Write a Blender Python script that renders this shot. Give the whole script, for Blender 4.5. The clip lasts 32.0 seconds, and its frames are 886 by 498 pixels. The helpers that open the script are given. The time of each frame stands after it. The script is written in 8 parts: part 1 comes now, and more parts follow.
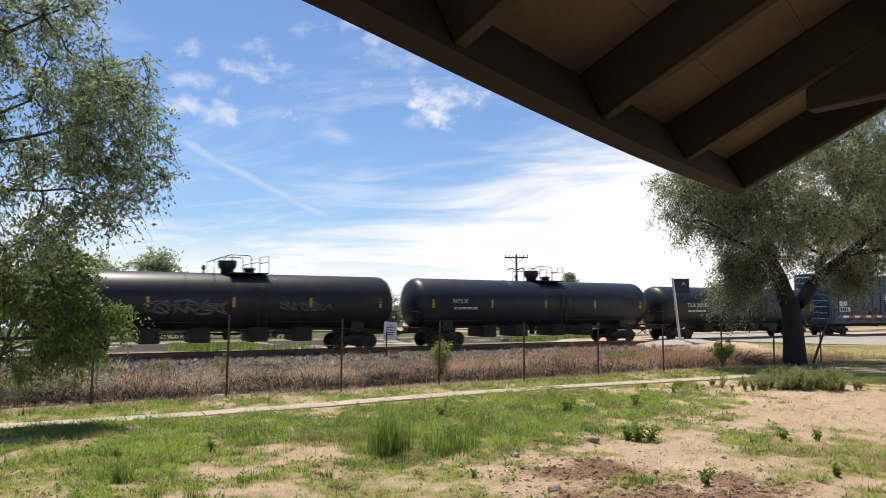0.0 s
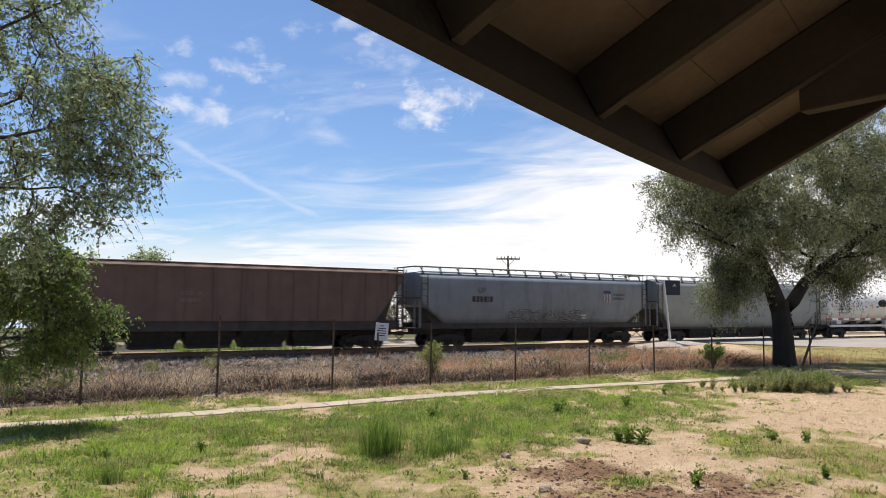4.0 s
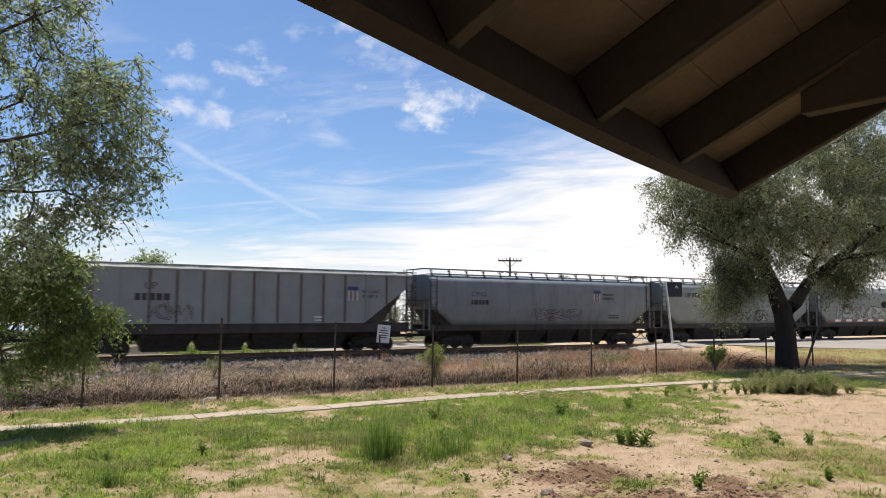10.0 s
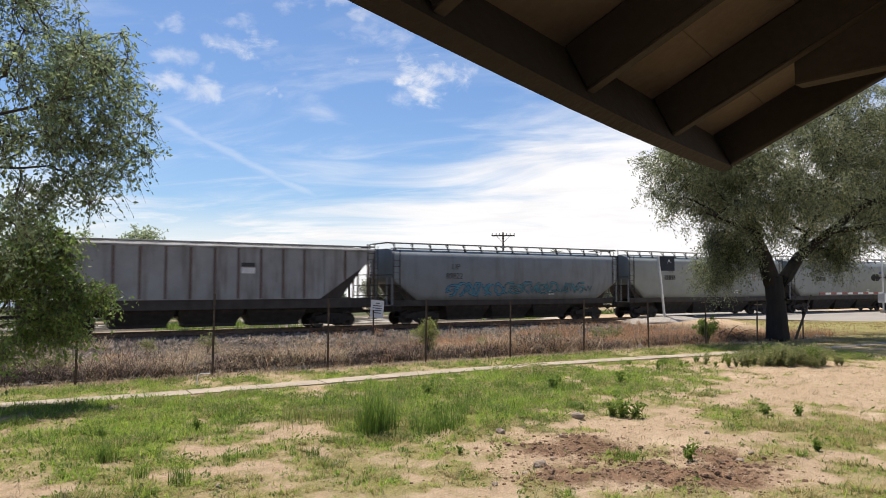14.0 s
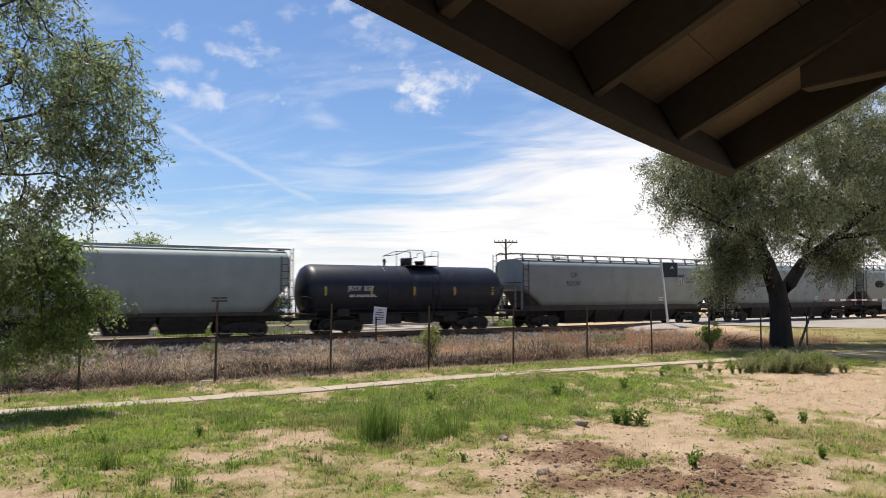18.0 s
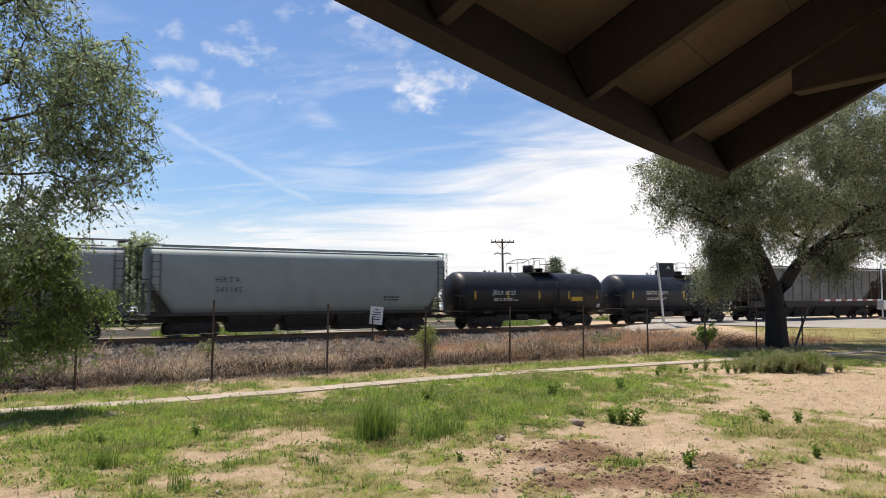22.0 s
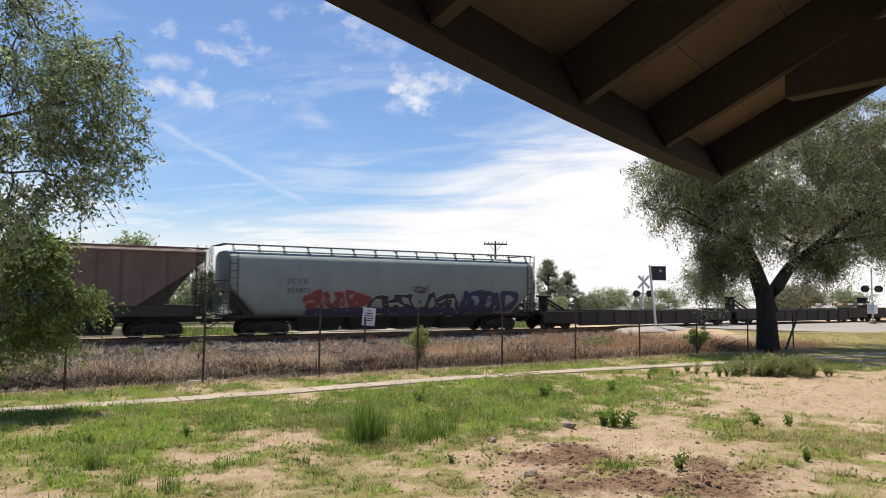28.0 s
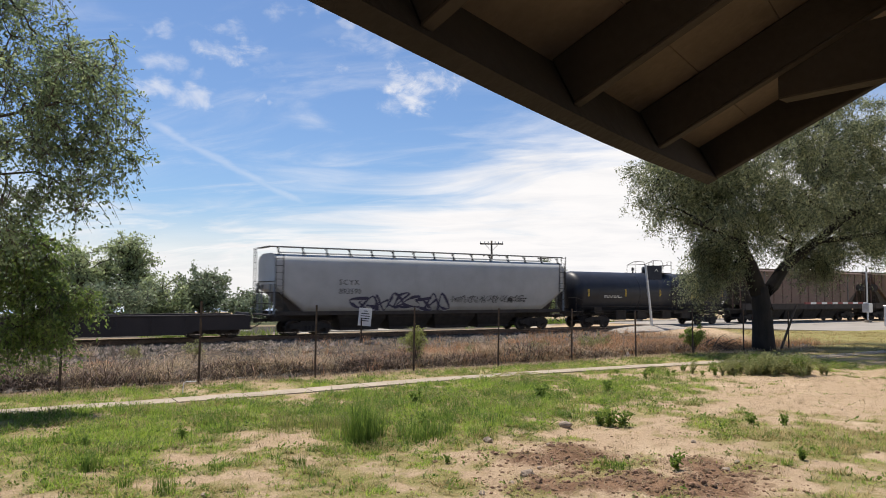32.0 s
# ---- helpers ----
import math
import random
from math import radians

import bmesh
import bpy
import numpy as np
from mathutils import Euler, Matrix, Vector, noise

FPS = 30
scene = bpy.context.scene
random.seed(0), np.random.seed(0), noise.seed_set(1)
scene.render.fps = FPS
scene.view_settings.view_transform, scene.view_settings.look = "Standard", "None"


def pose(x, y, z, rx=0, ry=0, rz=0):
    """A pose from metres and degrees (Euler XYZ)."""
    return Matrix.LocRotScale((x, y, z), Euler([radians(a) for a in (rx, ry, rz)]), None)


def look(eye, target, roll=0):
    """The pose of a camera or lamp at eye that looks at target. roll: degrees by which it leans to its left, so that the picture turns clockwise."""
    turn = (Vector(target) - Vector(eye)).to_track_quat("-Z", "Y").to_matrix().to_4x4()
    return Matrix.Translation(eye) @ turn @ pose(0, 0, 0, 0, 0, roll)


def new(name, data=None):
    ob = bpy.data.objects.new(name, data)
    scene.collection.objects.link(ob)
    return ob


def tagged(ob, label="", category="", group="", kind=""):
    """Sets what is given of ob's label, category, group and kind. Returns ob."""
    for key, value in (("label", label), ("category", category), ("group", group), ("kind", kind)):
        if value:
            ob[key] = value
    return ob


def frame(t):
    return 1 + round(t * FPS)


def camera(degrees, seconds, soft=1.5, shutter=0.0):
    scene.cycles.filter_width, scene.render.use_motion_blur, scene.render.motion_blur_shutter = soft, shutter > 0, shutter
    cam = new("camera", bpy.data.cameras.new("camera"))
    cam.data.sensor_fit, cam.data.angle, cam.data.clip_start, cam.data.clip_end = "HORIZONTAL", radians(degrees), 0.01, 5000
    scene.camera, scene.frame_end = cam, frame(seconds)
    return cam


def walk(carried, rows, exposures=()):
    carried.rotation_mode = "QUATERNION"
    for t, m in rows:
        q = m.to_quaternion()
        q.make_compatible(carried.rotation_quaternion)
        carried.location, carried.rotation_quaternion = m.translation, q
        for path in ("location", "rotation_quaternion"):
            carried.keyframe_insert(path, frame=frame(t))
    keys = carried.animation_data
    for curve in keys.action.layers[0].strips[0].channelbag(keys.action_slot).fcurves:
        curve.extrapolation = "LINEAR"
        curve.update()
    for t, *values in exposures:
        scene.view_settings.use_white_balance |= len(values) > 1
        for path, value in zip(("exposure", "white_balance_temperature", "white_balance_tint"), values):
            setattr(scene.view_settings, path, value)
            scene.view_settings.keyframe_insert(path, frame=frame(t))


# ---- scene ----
# ---- camera and its way ----
cam = camera(64, 32.0, soft=0.9, shutter=0.2)
EXPO = 0.45
WAY = [
    (0, pose(-0.037, -0.032, 2.252, 94.71, -0.171, -29.321)),
    (0.5, pose(-0.04, -0.029, 2.25, 94.769, -0.291, -29.523)),
    (1, pose(-0.035, -0.022, 2.25, 94.733, -0.469, -29.614)),
    (1.5, pose(-0.043, -0.017, 2.251, 94.625, -0.496, -29.745)),
    (2, pose(-0.033, -0.015, 2.251, 94.625, -0.562, -29.857)),
    (2.5, pose(-0.024, -0.008, 2.255, 94.672, -0.53, -29.974)),
    (3, pose(-0.039, -0.025, 2.25, 94.733, -0.577, -30.026)),
    (3.5, pose(-0.042, -0.027, 2.247, 94.835, -0.446, -29.987)),
    (5.5, pose(-0.039, -0.018, 2.245, 94.724, -0.346, -30.036)),
    (6, pose(-0.041, -0.028, 2.249, 94.842, -0.341, -29.868)),
    (6.5, pose(-0.049, -0.031, 2.252, 94.951, -0.403, -29.915)),
    (7, pose(-0.046, -0.027, 2.253, 95.062, -0.367, -29.893)),
    (7.5, pose(-0.048, -0.03, 2.251, 95.168, -0.355, -29.963)),
    (8, pose(-0.04, -0.022, 2.253, 95.193, -0.325, -30.016)),
    (8.5, pose(-0.038, -0.021, 2.253, 95.215, -0.269, -30.001)),
    (9, pose(-0.039, -0.02, 2.257, 95.104, -0.359, -29.947)),
    (9.5, pose(-0.04, -0.023, 2.256, 95.039, -0.379, -29.899)),
    (10, pose(-0.027, -0.018, 2.253, 94.958, -0.298, -29.85)),
    (10.5, pose(-0.017, -0.015, 2.249, 93.953, -0.233, -30.078)),
    (11, pose(-0.007, -0.006, 2.25, 93.062, -0.259, -29.795)),
    (11.5, pose(0.009, 0.008, 2.253, 92.766, -0.292, -29.714)),
    (12, pose(0.001, 0.002, 2.251, 92.766, -0.009, -29.8)),
    (12.5, pose(-0.009, -0.009, 2.25, 92.963, 0.222, -29.945)),
    (13, pose(-0.012, -0.009, 2.249, 92.89, 0.2, -30.152)),
    (13.5, pose(-0.001, -0, 2.254, 92.911, 0.073, -30.286)),
    (14, pose(-0.006, -0.004, 2.253, 92.95, -0.021, -30.37)),
    (14.5, pose(-0.014, -0.012, 2.251, 93.056, -0.103, -30.554)),
    (16.5, pose(-0.025, -0.018, 2.251, 93.617, -0.195, -30.555)),
    (17, pose(-0.014, -0.008, 2.256, 93.679, -0.194, -30.386)),
    (17.5, pose(-0.007, -0.003, 2.253, 93.654, -0.138, -30.257)),
    (18, pose(-0.008, 0.005, 2.248, 93.497, 0.004, -30.16)),
    (18.5, pose(0.017, 0.015, 2.254, 93.389, 0.06, -30.086)),
    (19, pose(0, 0, 2.25, 93.29, -0, -30.1)),
    (19.5, pose(0.002, -0.007, 2.251, 93.245, 0.134, -30.147)),
    (20, pose(-0.004, -0.008, 2.249, 93.239, 0.161, -30.343)),
    (20.5, pose(-0.008, -0.009, 2.251, 93.299, 0.127, -30.426)),
    (21, pose(-0.023, -0.022, 2.248, 93.356, 0.064, -30.434)),
    (21.5, pose(-0.032, -0.029, 2.247, 93.411, -0.012, -30.413)),
    (22, pose(-0.022, -0.018, 2.249, 93.477, -0.052, -30.434)),
    (22.5, pose(-0.012, -0.011, 2.252, 93.48, -0.053, -30.413)),
    (23, pose(-0.023, -0.017, 2.248, 93.433, -0.05, -30.399)),
    (23.5, pose(-0.016, -0.013, 2.249, 93.367, -0.071, -30.408)),
    (24, pose(-0.017, -0.017, 2.249, 93.246, -0.054, -30.5)),
    (24.5, pose(-0.011, -0.012, 2.252, 93.152, -0.104, -30.655)),
    (25, pose(-0.015, -0.012, 2.251, 93.032, -0.142, -30.894)),
    (25.5, pose(-0.017, -0.016, 2.248, 93.009, -0.237, -31.07)),
    (27.5, pose(-0.037, -0.031, 2.249, 93.563, -0.443, -31.009)),
    (28, pose(-0.018, -0.013, 2.253, 93.604, -0.432, -31.02)),
    (28.5, pose(-0.007, -0.003, 2.255, 93.462, -0.372, -30.864)),
    (29, pose(-0.008, -0.004, 2.255, 93.398, -0.378, -30.677)),
    (29.5, pose(-0.005, -0.001, 2.255, 93.324, -0.216, -30.666)),
    (30, pose(-0.008, -0.008, 2.252, 93.278, -0.173, -30.805)),
    (30.5, pose(-0.017, -0.018, 2.249, 93.322, -0.093, -30.968)),
    (31, pose(-0.021, -0.02, 2.251, 93.445, -0.106, -31.163)),
    (31.5, pose(-0.029, -0.022, 2.252, 93.559, -0.179, -31.261)),
    (32, pose(-0.008, -0.012, 2.26, 93.593, -0.269, -31.31)),
]
walk(cam, WAY, exposures=[(t, EXPO + d, 6750, 12) for t, d in ((0, 0), (9, 0), (11, -0.05), (28, -0.05), (29.3, -0.18), (31, -0.18), (32, -0.14))])

# ---- world and sun ----
SUN_AZ, SUN_EL = 96.0, 71.0     # degrees, counter-clockwise from +x, and above the horizon


def sky_world():
    w = bpy.data.worlds.new("sky")
    scene.world = w
    w.use_nodes = True
    nt = w.node_tree
    nt.nodes.clear()
    N, K = nt.nodes.new, nt.links.new

    def math_n(op, a, b=None, c=None):
        n = N("ShaderNodeMath")
        n.operation = op
        for i, v in enumerate((a, b, c)):
            if v is None:
                continue
            if isinstance(v, (int, float)):
                n.inputs[i].default_value = v
            else:
                K(v, n.inputs[i])
        return n.outputs[0]

    def smooth(v, lo, hi):
        n = N("ShaderNodeMapRange")
        n.interpolation_type = "SMOOTHSTEP"
        n.inputs["From Min"].default_value, n.inputs["From Max"].default_value = lo, hi
        K(v, n.inputs["Value"])
        return n.outputs["Result"]

    def vmath(op, a, b=None):
        n = N("ShaderNodeVectorMath")
        n.operation = op
        for i, v in enumerate((a, b)):
            if v is None:
                continue
            if isinstance(v, (tuple, Vector)):
                n.inputs[i].default_value = v
            else:
                K(v, n.inputs[i])
        return n

    def fbm(vec, scale, detail=6, rough=0.55, dist=0.0):
        n = N("ShaderNodeTexNoise")
        n.inputs["Scale"].default_value, n.inputs["Detail"].default_value = scale, detail
        n.inputs["Roughness"].default_value, n.inputs["Distortion"].default_value = rough, dist
        K(vec, n.inputs["Vector"])
        return n.outputs["Fac"]

    tc = N("ShaderNodeTexCoord").outputs["Generated"]
    sky = N("ShaderNodeTexSky")
    sky.sky_type, sky.sun_disc = "NISHITA", False
    sky.sun_elevation, sky.sun_rotation = radians(SUN_EL), radians(90 - SUN_AZ)
    sky.air_density, sky.dust_density, sky.ozone_density = 1.0, 0.6, 1.6
    sep = N("ShaderNodeSeparateXYZ")
    K(tc, sep.inputs[0])
    z = math_n("MAXIMUM", sep.outputs[2], 0.02)
    # streaky high cloud on a flat sheet overhead
    flat = N("ShaderNodeCombineXYZ")
    K(math_n("DIVIDE", sep.outputs[0], math_n("ADD", z, 0.12)), flat.inputs[0])
    K(math_n("DIVIDE", sep.outputs[1], math_n("ADD", z, 0.12)), flat.inputs[1])
    def drawn_out(degrees, along, across):
        """Cloud sheet turned, then stretched along one way."""
        t = N("ShaderNodeVectorRotate")
        t.rotation_type = "Z_AXIS"
        t.inputs["Angle"].default_value = radians(degrees)
        K(flat.outputs[0], t.inputs["Vector"])
        n = N("ShaderNodeMapping")
        n.inputs["Scale"].default_value = (along, across, 1.0)
        K(t.outputs[0], n.inputs["Vector"])
        return n
    rot = drawn_out(42, 0.62, 1.1)
    streak = fbm(rot.outputs[0], 1.1, 8, 0.58, 0.9)
    # veil: thick towards the horizon and towards the sun's quarter on the right
    lowness = smooth(z, 0.225, 0.04)
    right = vmath("DOT_PRODUCT", tc, RIGHT_OF_SKY).outputs["Value"]
    rightness = math_n("MULTIPLY", smooth(right, -0.16, 0.30), smooth(z, 0.37, 0.15))
    veil = math_n("ADD", math_n("MULTIPLY", lowness, 0.36), math_n("MULTIPLY", rightness, 0.44))
    high = math_n("ADD", streak, veil)
    cirrus = smooth(high, 0.62, 1.02)
    haze = smooth(z, 0.125, 0.02)
    rot2 = drawn_out(50, 0.8, 1.9)
    thin = fbm(rot2.outputs[0], 1.5, 9, 0.6, 0.7)
    wisps = math_n("MULTIPLY", smooth(math_n("ADD", thin, math_n("MULTIPLY", veil, 0.35)), 0.47, 0.95), 0.58)
    cirrus = math_n("MAXIMUM", cirrus, wisps)
    # a few separate puffs and one vapour trail
    wide = vmath("MULTIPLY", tc, (1.0, 1.0, 1.7)).outputs[0]
    ragged = fbm(wide, 12.0, 6, 0.62, 0.6)
    wn = N("ShaderNodeTexNoise")
    wn.inputs["Scale"].default_value, wn.inputs["Detail"].default_value = 24.0, 5
    K(tc, wn.inputs["Vector"])
    shake = vmath("MULTIPLY", vmath("SUBTRACT", wn.outputs["Color"], (0.5, 0.5, 0.5)).outputs[0], (0.085, 0.085, 0.03)).outputs[0]
    bent = vmath("ADD", tc, shake).outputs[0]
    total = math_n("MAXIMUM", cirrus, math_n("MULTIPLY", haze, 0.9))
    wisp = fbm(wide, 30.0, 5, 0.62, 0.6)
    for c, r, s in PUFFS:
        s = s if r > 0.025 else s * 0.72
        off_c = vmath("MULTIPLY", vmath("SUBTRACT", bent, Vector(c).normalized()).outputs[0], (0.85, 0.85, 1.6)).outputs[0]
        away = vmath("LENGTH", off_c).outputs["Value"]
        near = smooth(away, r * 2.2, 0.0)
        dens = math_n("ADD", math_n("ADD", near, math_n("MULTIPLY", math_n("SUBTRACT", ragged, 0.5), 2.3)), math_n("MULTIPLY", math_n("SUBTRACT", wisp, 0.5), 1.6))
        total = math_n("MAXIMUM", total, math_n("MULTIPLY", math_n("MULTIPLY", smooth(dens, 0.35, 1.5), s), smooth(near, 0.0, 0.35)))
    a, b = (Vector(v).normalized() for v in TRAIL)
    plane, mid = a.cross(b).normalized(), (a + b).normalized()
    off = math_n("ABSOLUTE", math_n("ADD", vmath("DOT_PRODUCT", tc, plane).outputs["Value"],
                                    math_n("MULTIPLY", math_n("SUBTRACT", ragged, 0.5), 0.02)))
    along = vmath("DISTANCE", tc, mid).outputs["Value"]
    line = math_n("MULTIPLY", smooth(off, 0.0078, 0.0), smooth(along, (a - b).length * 0.58, (a - b).length * 0.4))
    total = math_n("MAXIMUM", total, math_n("MULTIPLY", line, math_n("MULTIPLY", ragged, 0.52)))
    mix = N("ShaderNodeMix")
    mix.data_type = "RGBA"
    K(total, mix.inputs["Factor"])
    tint = N("ShaderNodeMix")
    tint.data_type, tint.blend_type = "RGBA", "MULTIPLY"
    tint.inputs["Factor"].default_value = 1.0
    K(sky.outputs[0], tint.inputs["A"])
    tint.inputs["B"].default_value = SKY_TINT
    K(tint.outputs["Result"], mix.inputs["A"])
    # thick and thin parts of the cloud sheet differ in brightness
    body = fbm(rot.outputs[0], 2.3, 6, 0.6, 0.5)
    lit = N("ShaderNodeMix")
    lit.data_type = "RGBA"
    lit.inputs["A"].default_value, lit.inputs["B"].default_value = CLOUD_DIM, CLOUD
    K(smooth(body, 0.3, 0.62), lit.inputs["Factor"])
    K(lit.outputs["Result"], mix.inputs["B"])
    bg = N("ShaderNodeBackground")
    bg.inputs["Strength"].default_value = SKY_STRENGTH
    K(mix.outputs["Result"], bg.inputs["Color"])
    K(bg.outputs[0], N("ShaderNodeOutputWorld").inputs[0])


SKY_STRENGTH = 0.085
SKY_TINT = (0.78, 0.97, 1.20, 1)
CLOUD, CLOUD_DIM = (9.2, 9.3, 9.45, 1), (8.3, 8.5, 8.8, 1)
PUFFS = [
    ((0.4649, 0.8374, 0.2876), 0.0398, 1.00),
    ((0.4401, 0.8599, 0.2586), 0.0207, 0.70),
    ((0.4930, 0.8195, 0.2921), 0.0271, 0.80),
    ((0.2320, 0.9195, 0.3172), 0.0271, 0.75),
    ((0.2518, 0.9158, 0.3128), 0.0191, 0.60),
    ((0.2100, 0.9244, 0.3183), 0.0159, 0.50),
    ((0.2211, 0.9152, 0.3370), 0.0159, 0.50),
    ((0.1496, 0.9326, 0.3286), 0.0191, 0.60),
    ((0.1614, 0.9414, 0.2961), 0.0191, 0.60),
    ((0.1990, 0.9386, 0.2817), 0.0104, 0.45),
    ((0.1559, 0.9526, 0.2614), 0.0207, 0.85),
    ((0.1917, 0.9483, 0.2531), 0.0239, 0.75),
    ((0.2708, 0.9262, 0.2624), 0.0104, 0.75),
    ((0.2822, 0.9254, 0.2531), 0.0072, 0.40),
    ((0.2978, 0.9084, 0.2935), 0.0207, 0.35),
    ((0.2888, 0.8849, 0.3653), 0.0207, 0.45),
    ((0.3691, 0.8758, 0.3111), 0.0159, 0.60),
    ((0.4064, 0.8486, 0.3385), 0.0351, 0.35),
    ((0.3839, 0.8491, 0.3628), 0.0175, 0.60),
    ((0.3408, 0.8618, 0.3758), 0.0159, 0.60),
    ((0.4770, 0.8274, 0.2966), 0.0340, 0.90),
    ((0.4600, 0.8464, 0.2683), 0.0260, 0.80),
    ((0.1237, 0.9371, 0.3264), 0.0112, 0.50),
]
TRAIL = ((0.1450, 0.9648, 0.2180), (0.3383, 0.9327, 0.1249))
RIGHT_OF_SKY = (0.865, -0.502, 0.0)
sky_world()
sun = new("sun", bpy.data.lights.new("sun", "SUN"))
sun.data.energy, sun.data.angle, sun.data.color = 5.0, radians(0.6), (1.0, 0.95, 0.86)
az, el = radians(SUN_AZ), radians(SUN_EL)
sun.matrix_world = look(Vector((math.cos(az) * math.cos(el), math.sin(az) * math.cos(el), math.sin(el))) * 200, (0, 0, 0))

# ---- helpers for meshes ----


def mat(name, a, b=None, scale=4.0, rough=0.8, metal=0.0, bump=0.0, fine=60.0, stretch=(1, 1, 1), vary=0.0,
        island=False, trans=0.0, stain=None, stain_at=(0.55, 0.75), spec=0.4):
    """A surface with two colours mixed by a broad and a fine grain, relief, and stains."""
    m = bpy.data.materials.new(name)
    m.use_nodes = True
    nt = m.node_tree
    N, K = nt.nodes.new, nt.links.new
    p = nt.nodes["Principled BSDF"]
    p.inputs["Roughness"].default_value, p.inputs["Metallic"].default_value = rough, metal
    p.inputs["Specular IOR Level"].default_value = spec
    b = b or tuple(c * 0.7 for c in a)
    tc = N("ShaderNodeTexCoord")
    mp = N("ShaderNodeMapping")
    mp.inputs["Scale"].default_value = stretch
    K(tc.outputs["Object"], mp.inputs["Vector"])
    n1, n2 = N("ShaderNodeTexNoise"), N("ShaderNodeTexNoise")
    for n, s, d in ((n1, scale, 5), (n2, fine, 3)):
        n.inputs["Scale"].default_value, n.inputs["Detail"].default_value = s, d
        K(mp.outputs[0], n.inputs["Vector"])
    add = N("ShaderNodeMath")
    add.operation = "MULTIPLY_ADD"
    K(n2.outputs["Fac"], add.inputs[0])
    add.inputs[1].default_value = 0.45
    K(n1.outputs["Fac"], add.inputs[2])
    ramp = N("ShaderNodeMapRange")
    ramp.inputs["From Min"].default_value, ramp.inputs["From Max"].default_value = 0.5, 0.95
    K(add.outputs[0], ramp.inputs["Value"])
    mix = N("ShaderNodeMix")
    mix.data_type = "RGBA"
    mix.inputs["A"].default_value, mix.inputs["B"].default_value = (*a, 1), (*b, 1)
    K(ramp.outputs["Result"], mix.inputs["Factor"])
    out = mix.outputs["Result"]
    if stain:
        ms = N("ShaderNodeMapping")
        ms.inputs["Scale"].default_value = (1.6, 1.6, 0.16)
        K(tc.outputs["Object"], ms.inputs["Vector"])
        n3 = N("ShaderNodeTexNoise")
        n3.inputs["Scale"].default_value, n3.inputs["Detail"].default_value = 1.4, 7
        n3.inputs["Roughness"].default_value = 0.65
        K(ms.outputs[0], n3.inputs["Vector"])
        r3 = N("ShaderNodeMapRange")
        r3.inputs["From Min"].default_value, r3.inputs["From Max"].default_value = stain_at
        K(n3.outputs["Fac"], r3.inputs["Value"])
        m3 = N("ShaderNodeMix")
        m3.data_type = "RGBA"
        K(r3.outputs["Result"], m3.inputs["Factor"])
        K(out, m3.inputs["A"])
        m3.inputs["B"].default_value = (*stain, 1)
        out = m3.outputs["Result"]
    if vary:
        hsv = N("ShaderNodeHueSaturation")
        K(out, hsv.inputs["Color"])
        rnd = N("ShaderNodeNewGeometry").outputs["Random Per Island"] if island else N("ShaderNodeObjectInfo").outputs["Random"]
        v = N("ShaderNodeMapRange")
        v.inputs["To Min"].default_value, v.inputs["To Max"].default_value = 1 - vary, 1 + vary
        K(rnd, v.inputs["Value"])
        K(v.outputs["Result"], hsv.inputs["Value"])
        h = N("ShaderNodeMapRange")
        h.inputs["To Min"].default_value, h.inputs["To Max"].default_value = 0.5 + vary * 0.05, 0.5 - vary * 0.05
        K(rnd, h.inputs["Value"])
        K(h.outputs["Result"], hsv.inputs["Hue"])
        out = hsv.outputs["Color"]
    K(out, p.inputs["Base Color"])
    if bump:
        bp = N("ShaderNodeBump")
        bp.inputs["Strength"].default_value, bp.inputs["Distance"].default_value = bump, 0.02
        K(add.outputs[0], bp.inputs["Height"])
        K(bp.outputs[0], p.inputs["Normal"])
    if trans:
        t = N("ShaderNodeBsdfTranslucent")
        K(out, t.inputs["Color"])
        ms = N("ShaderNodeMixShader")
        ms.inputs[0].default_value = trans
        K(p.outputs[0], ms.inputs[1])
        K(t.outputs[0], ms.inputs[2])
        K(ms.outputs[0], nt.nodes["Material Output"].inputs[0])
    return m


def part(name, bm, material, parent=None, label="", smooth=False):
    """Links a bmesh (or a finished mesh) as one object, under a thing or a part."""
    if isinstance(bm, bmesh.types.BMesh):
        me = bpy.data.meshes.new(name)
        bmesh.ops.recalc_face_normals(bm, faces=bm.faces)
        for f in bm.faces:
            f.smooth = smooth
        bm.to_mesh(me)
        bm.free()
    else:
        me = bm
    if material and not me.materials:
        me.materials.append(material)
    ob = new(name, me)
    if parent:
        ob.parent = parent
    if label:
        ob["label"] = label
    return ob


def thing(name, m, label, category, group="", kind=""):
    ob = new(name)
    ob.empty_display_size = 0.2
    ob.matrix_world = m
    return tagged(ob, label, category, group, kind)


def box(bm, x0, x1, y0, y1, z0, z1, bevel=0.0):
    v = [bm.verts.new((x, y, z)) for x in (x0, x1) for y in (y0, y1) for z in (z0, z1)]
    fs = [bm.faces.new([v[i] for i in q]) for q in ((0, 1, 3, 2), (4, 6, 7, 5), (0, 4, 5, 1), (2, 3, 7, 6), (0, 2, 6, 4), (1, 5, 7, 3))]
    if bevel:
        es = list({e for f in fs for e in f.edges})
        bmesh.ops.bevel(bm, geom=es, offset=bevel, segments=1, affect="EDGES")
    return v


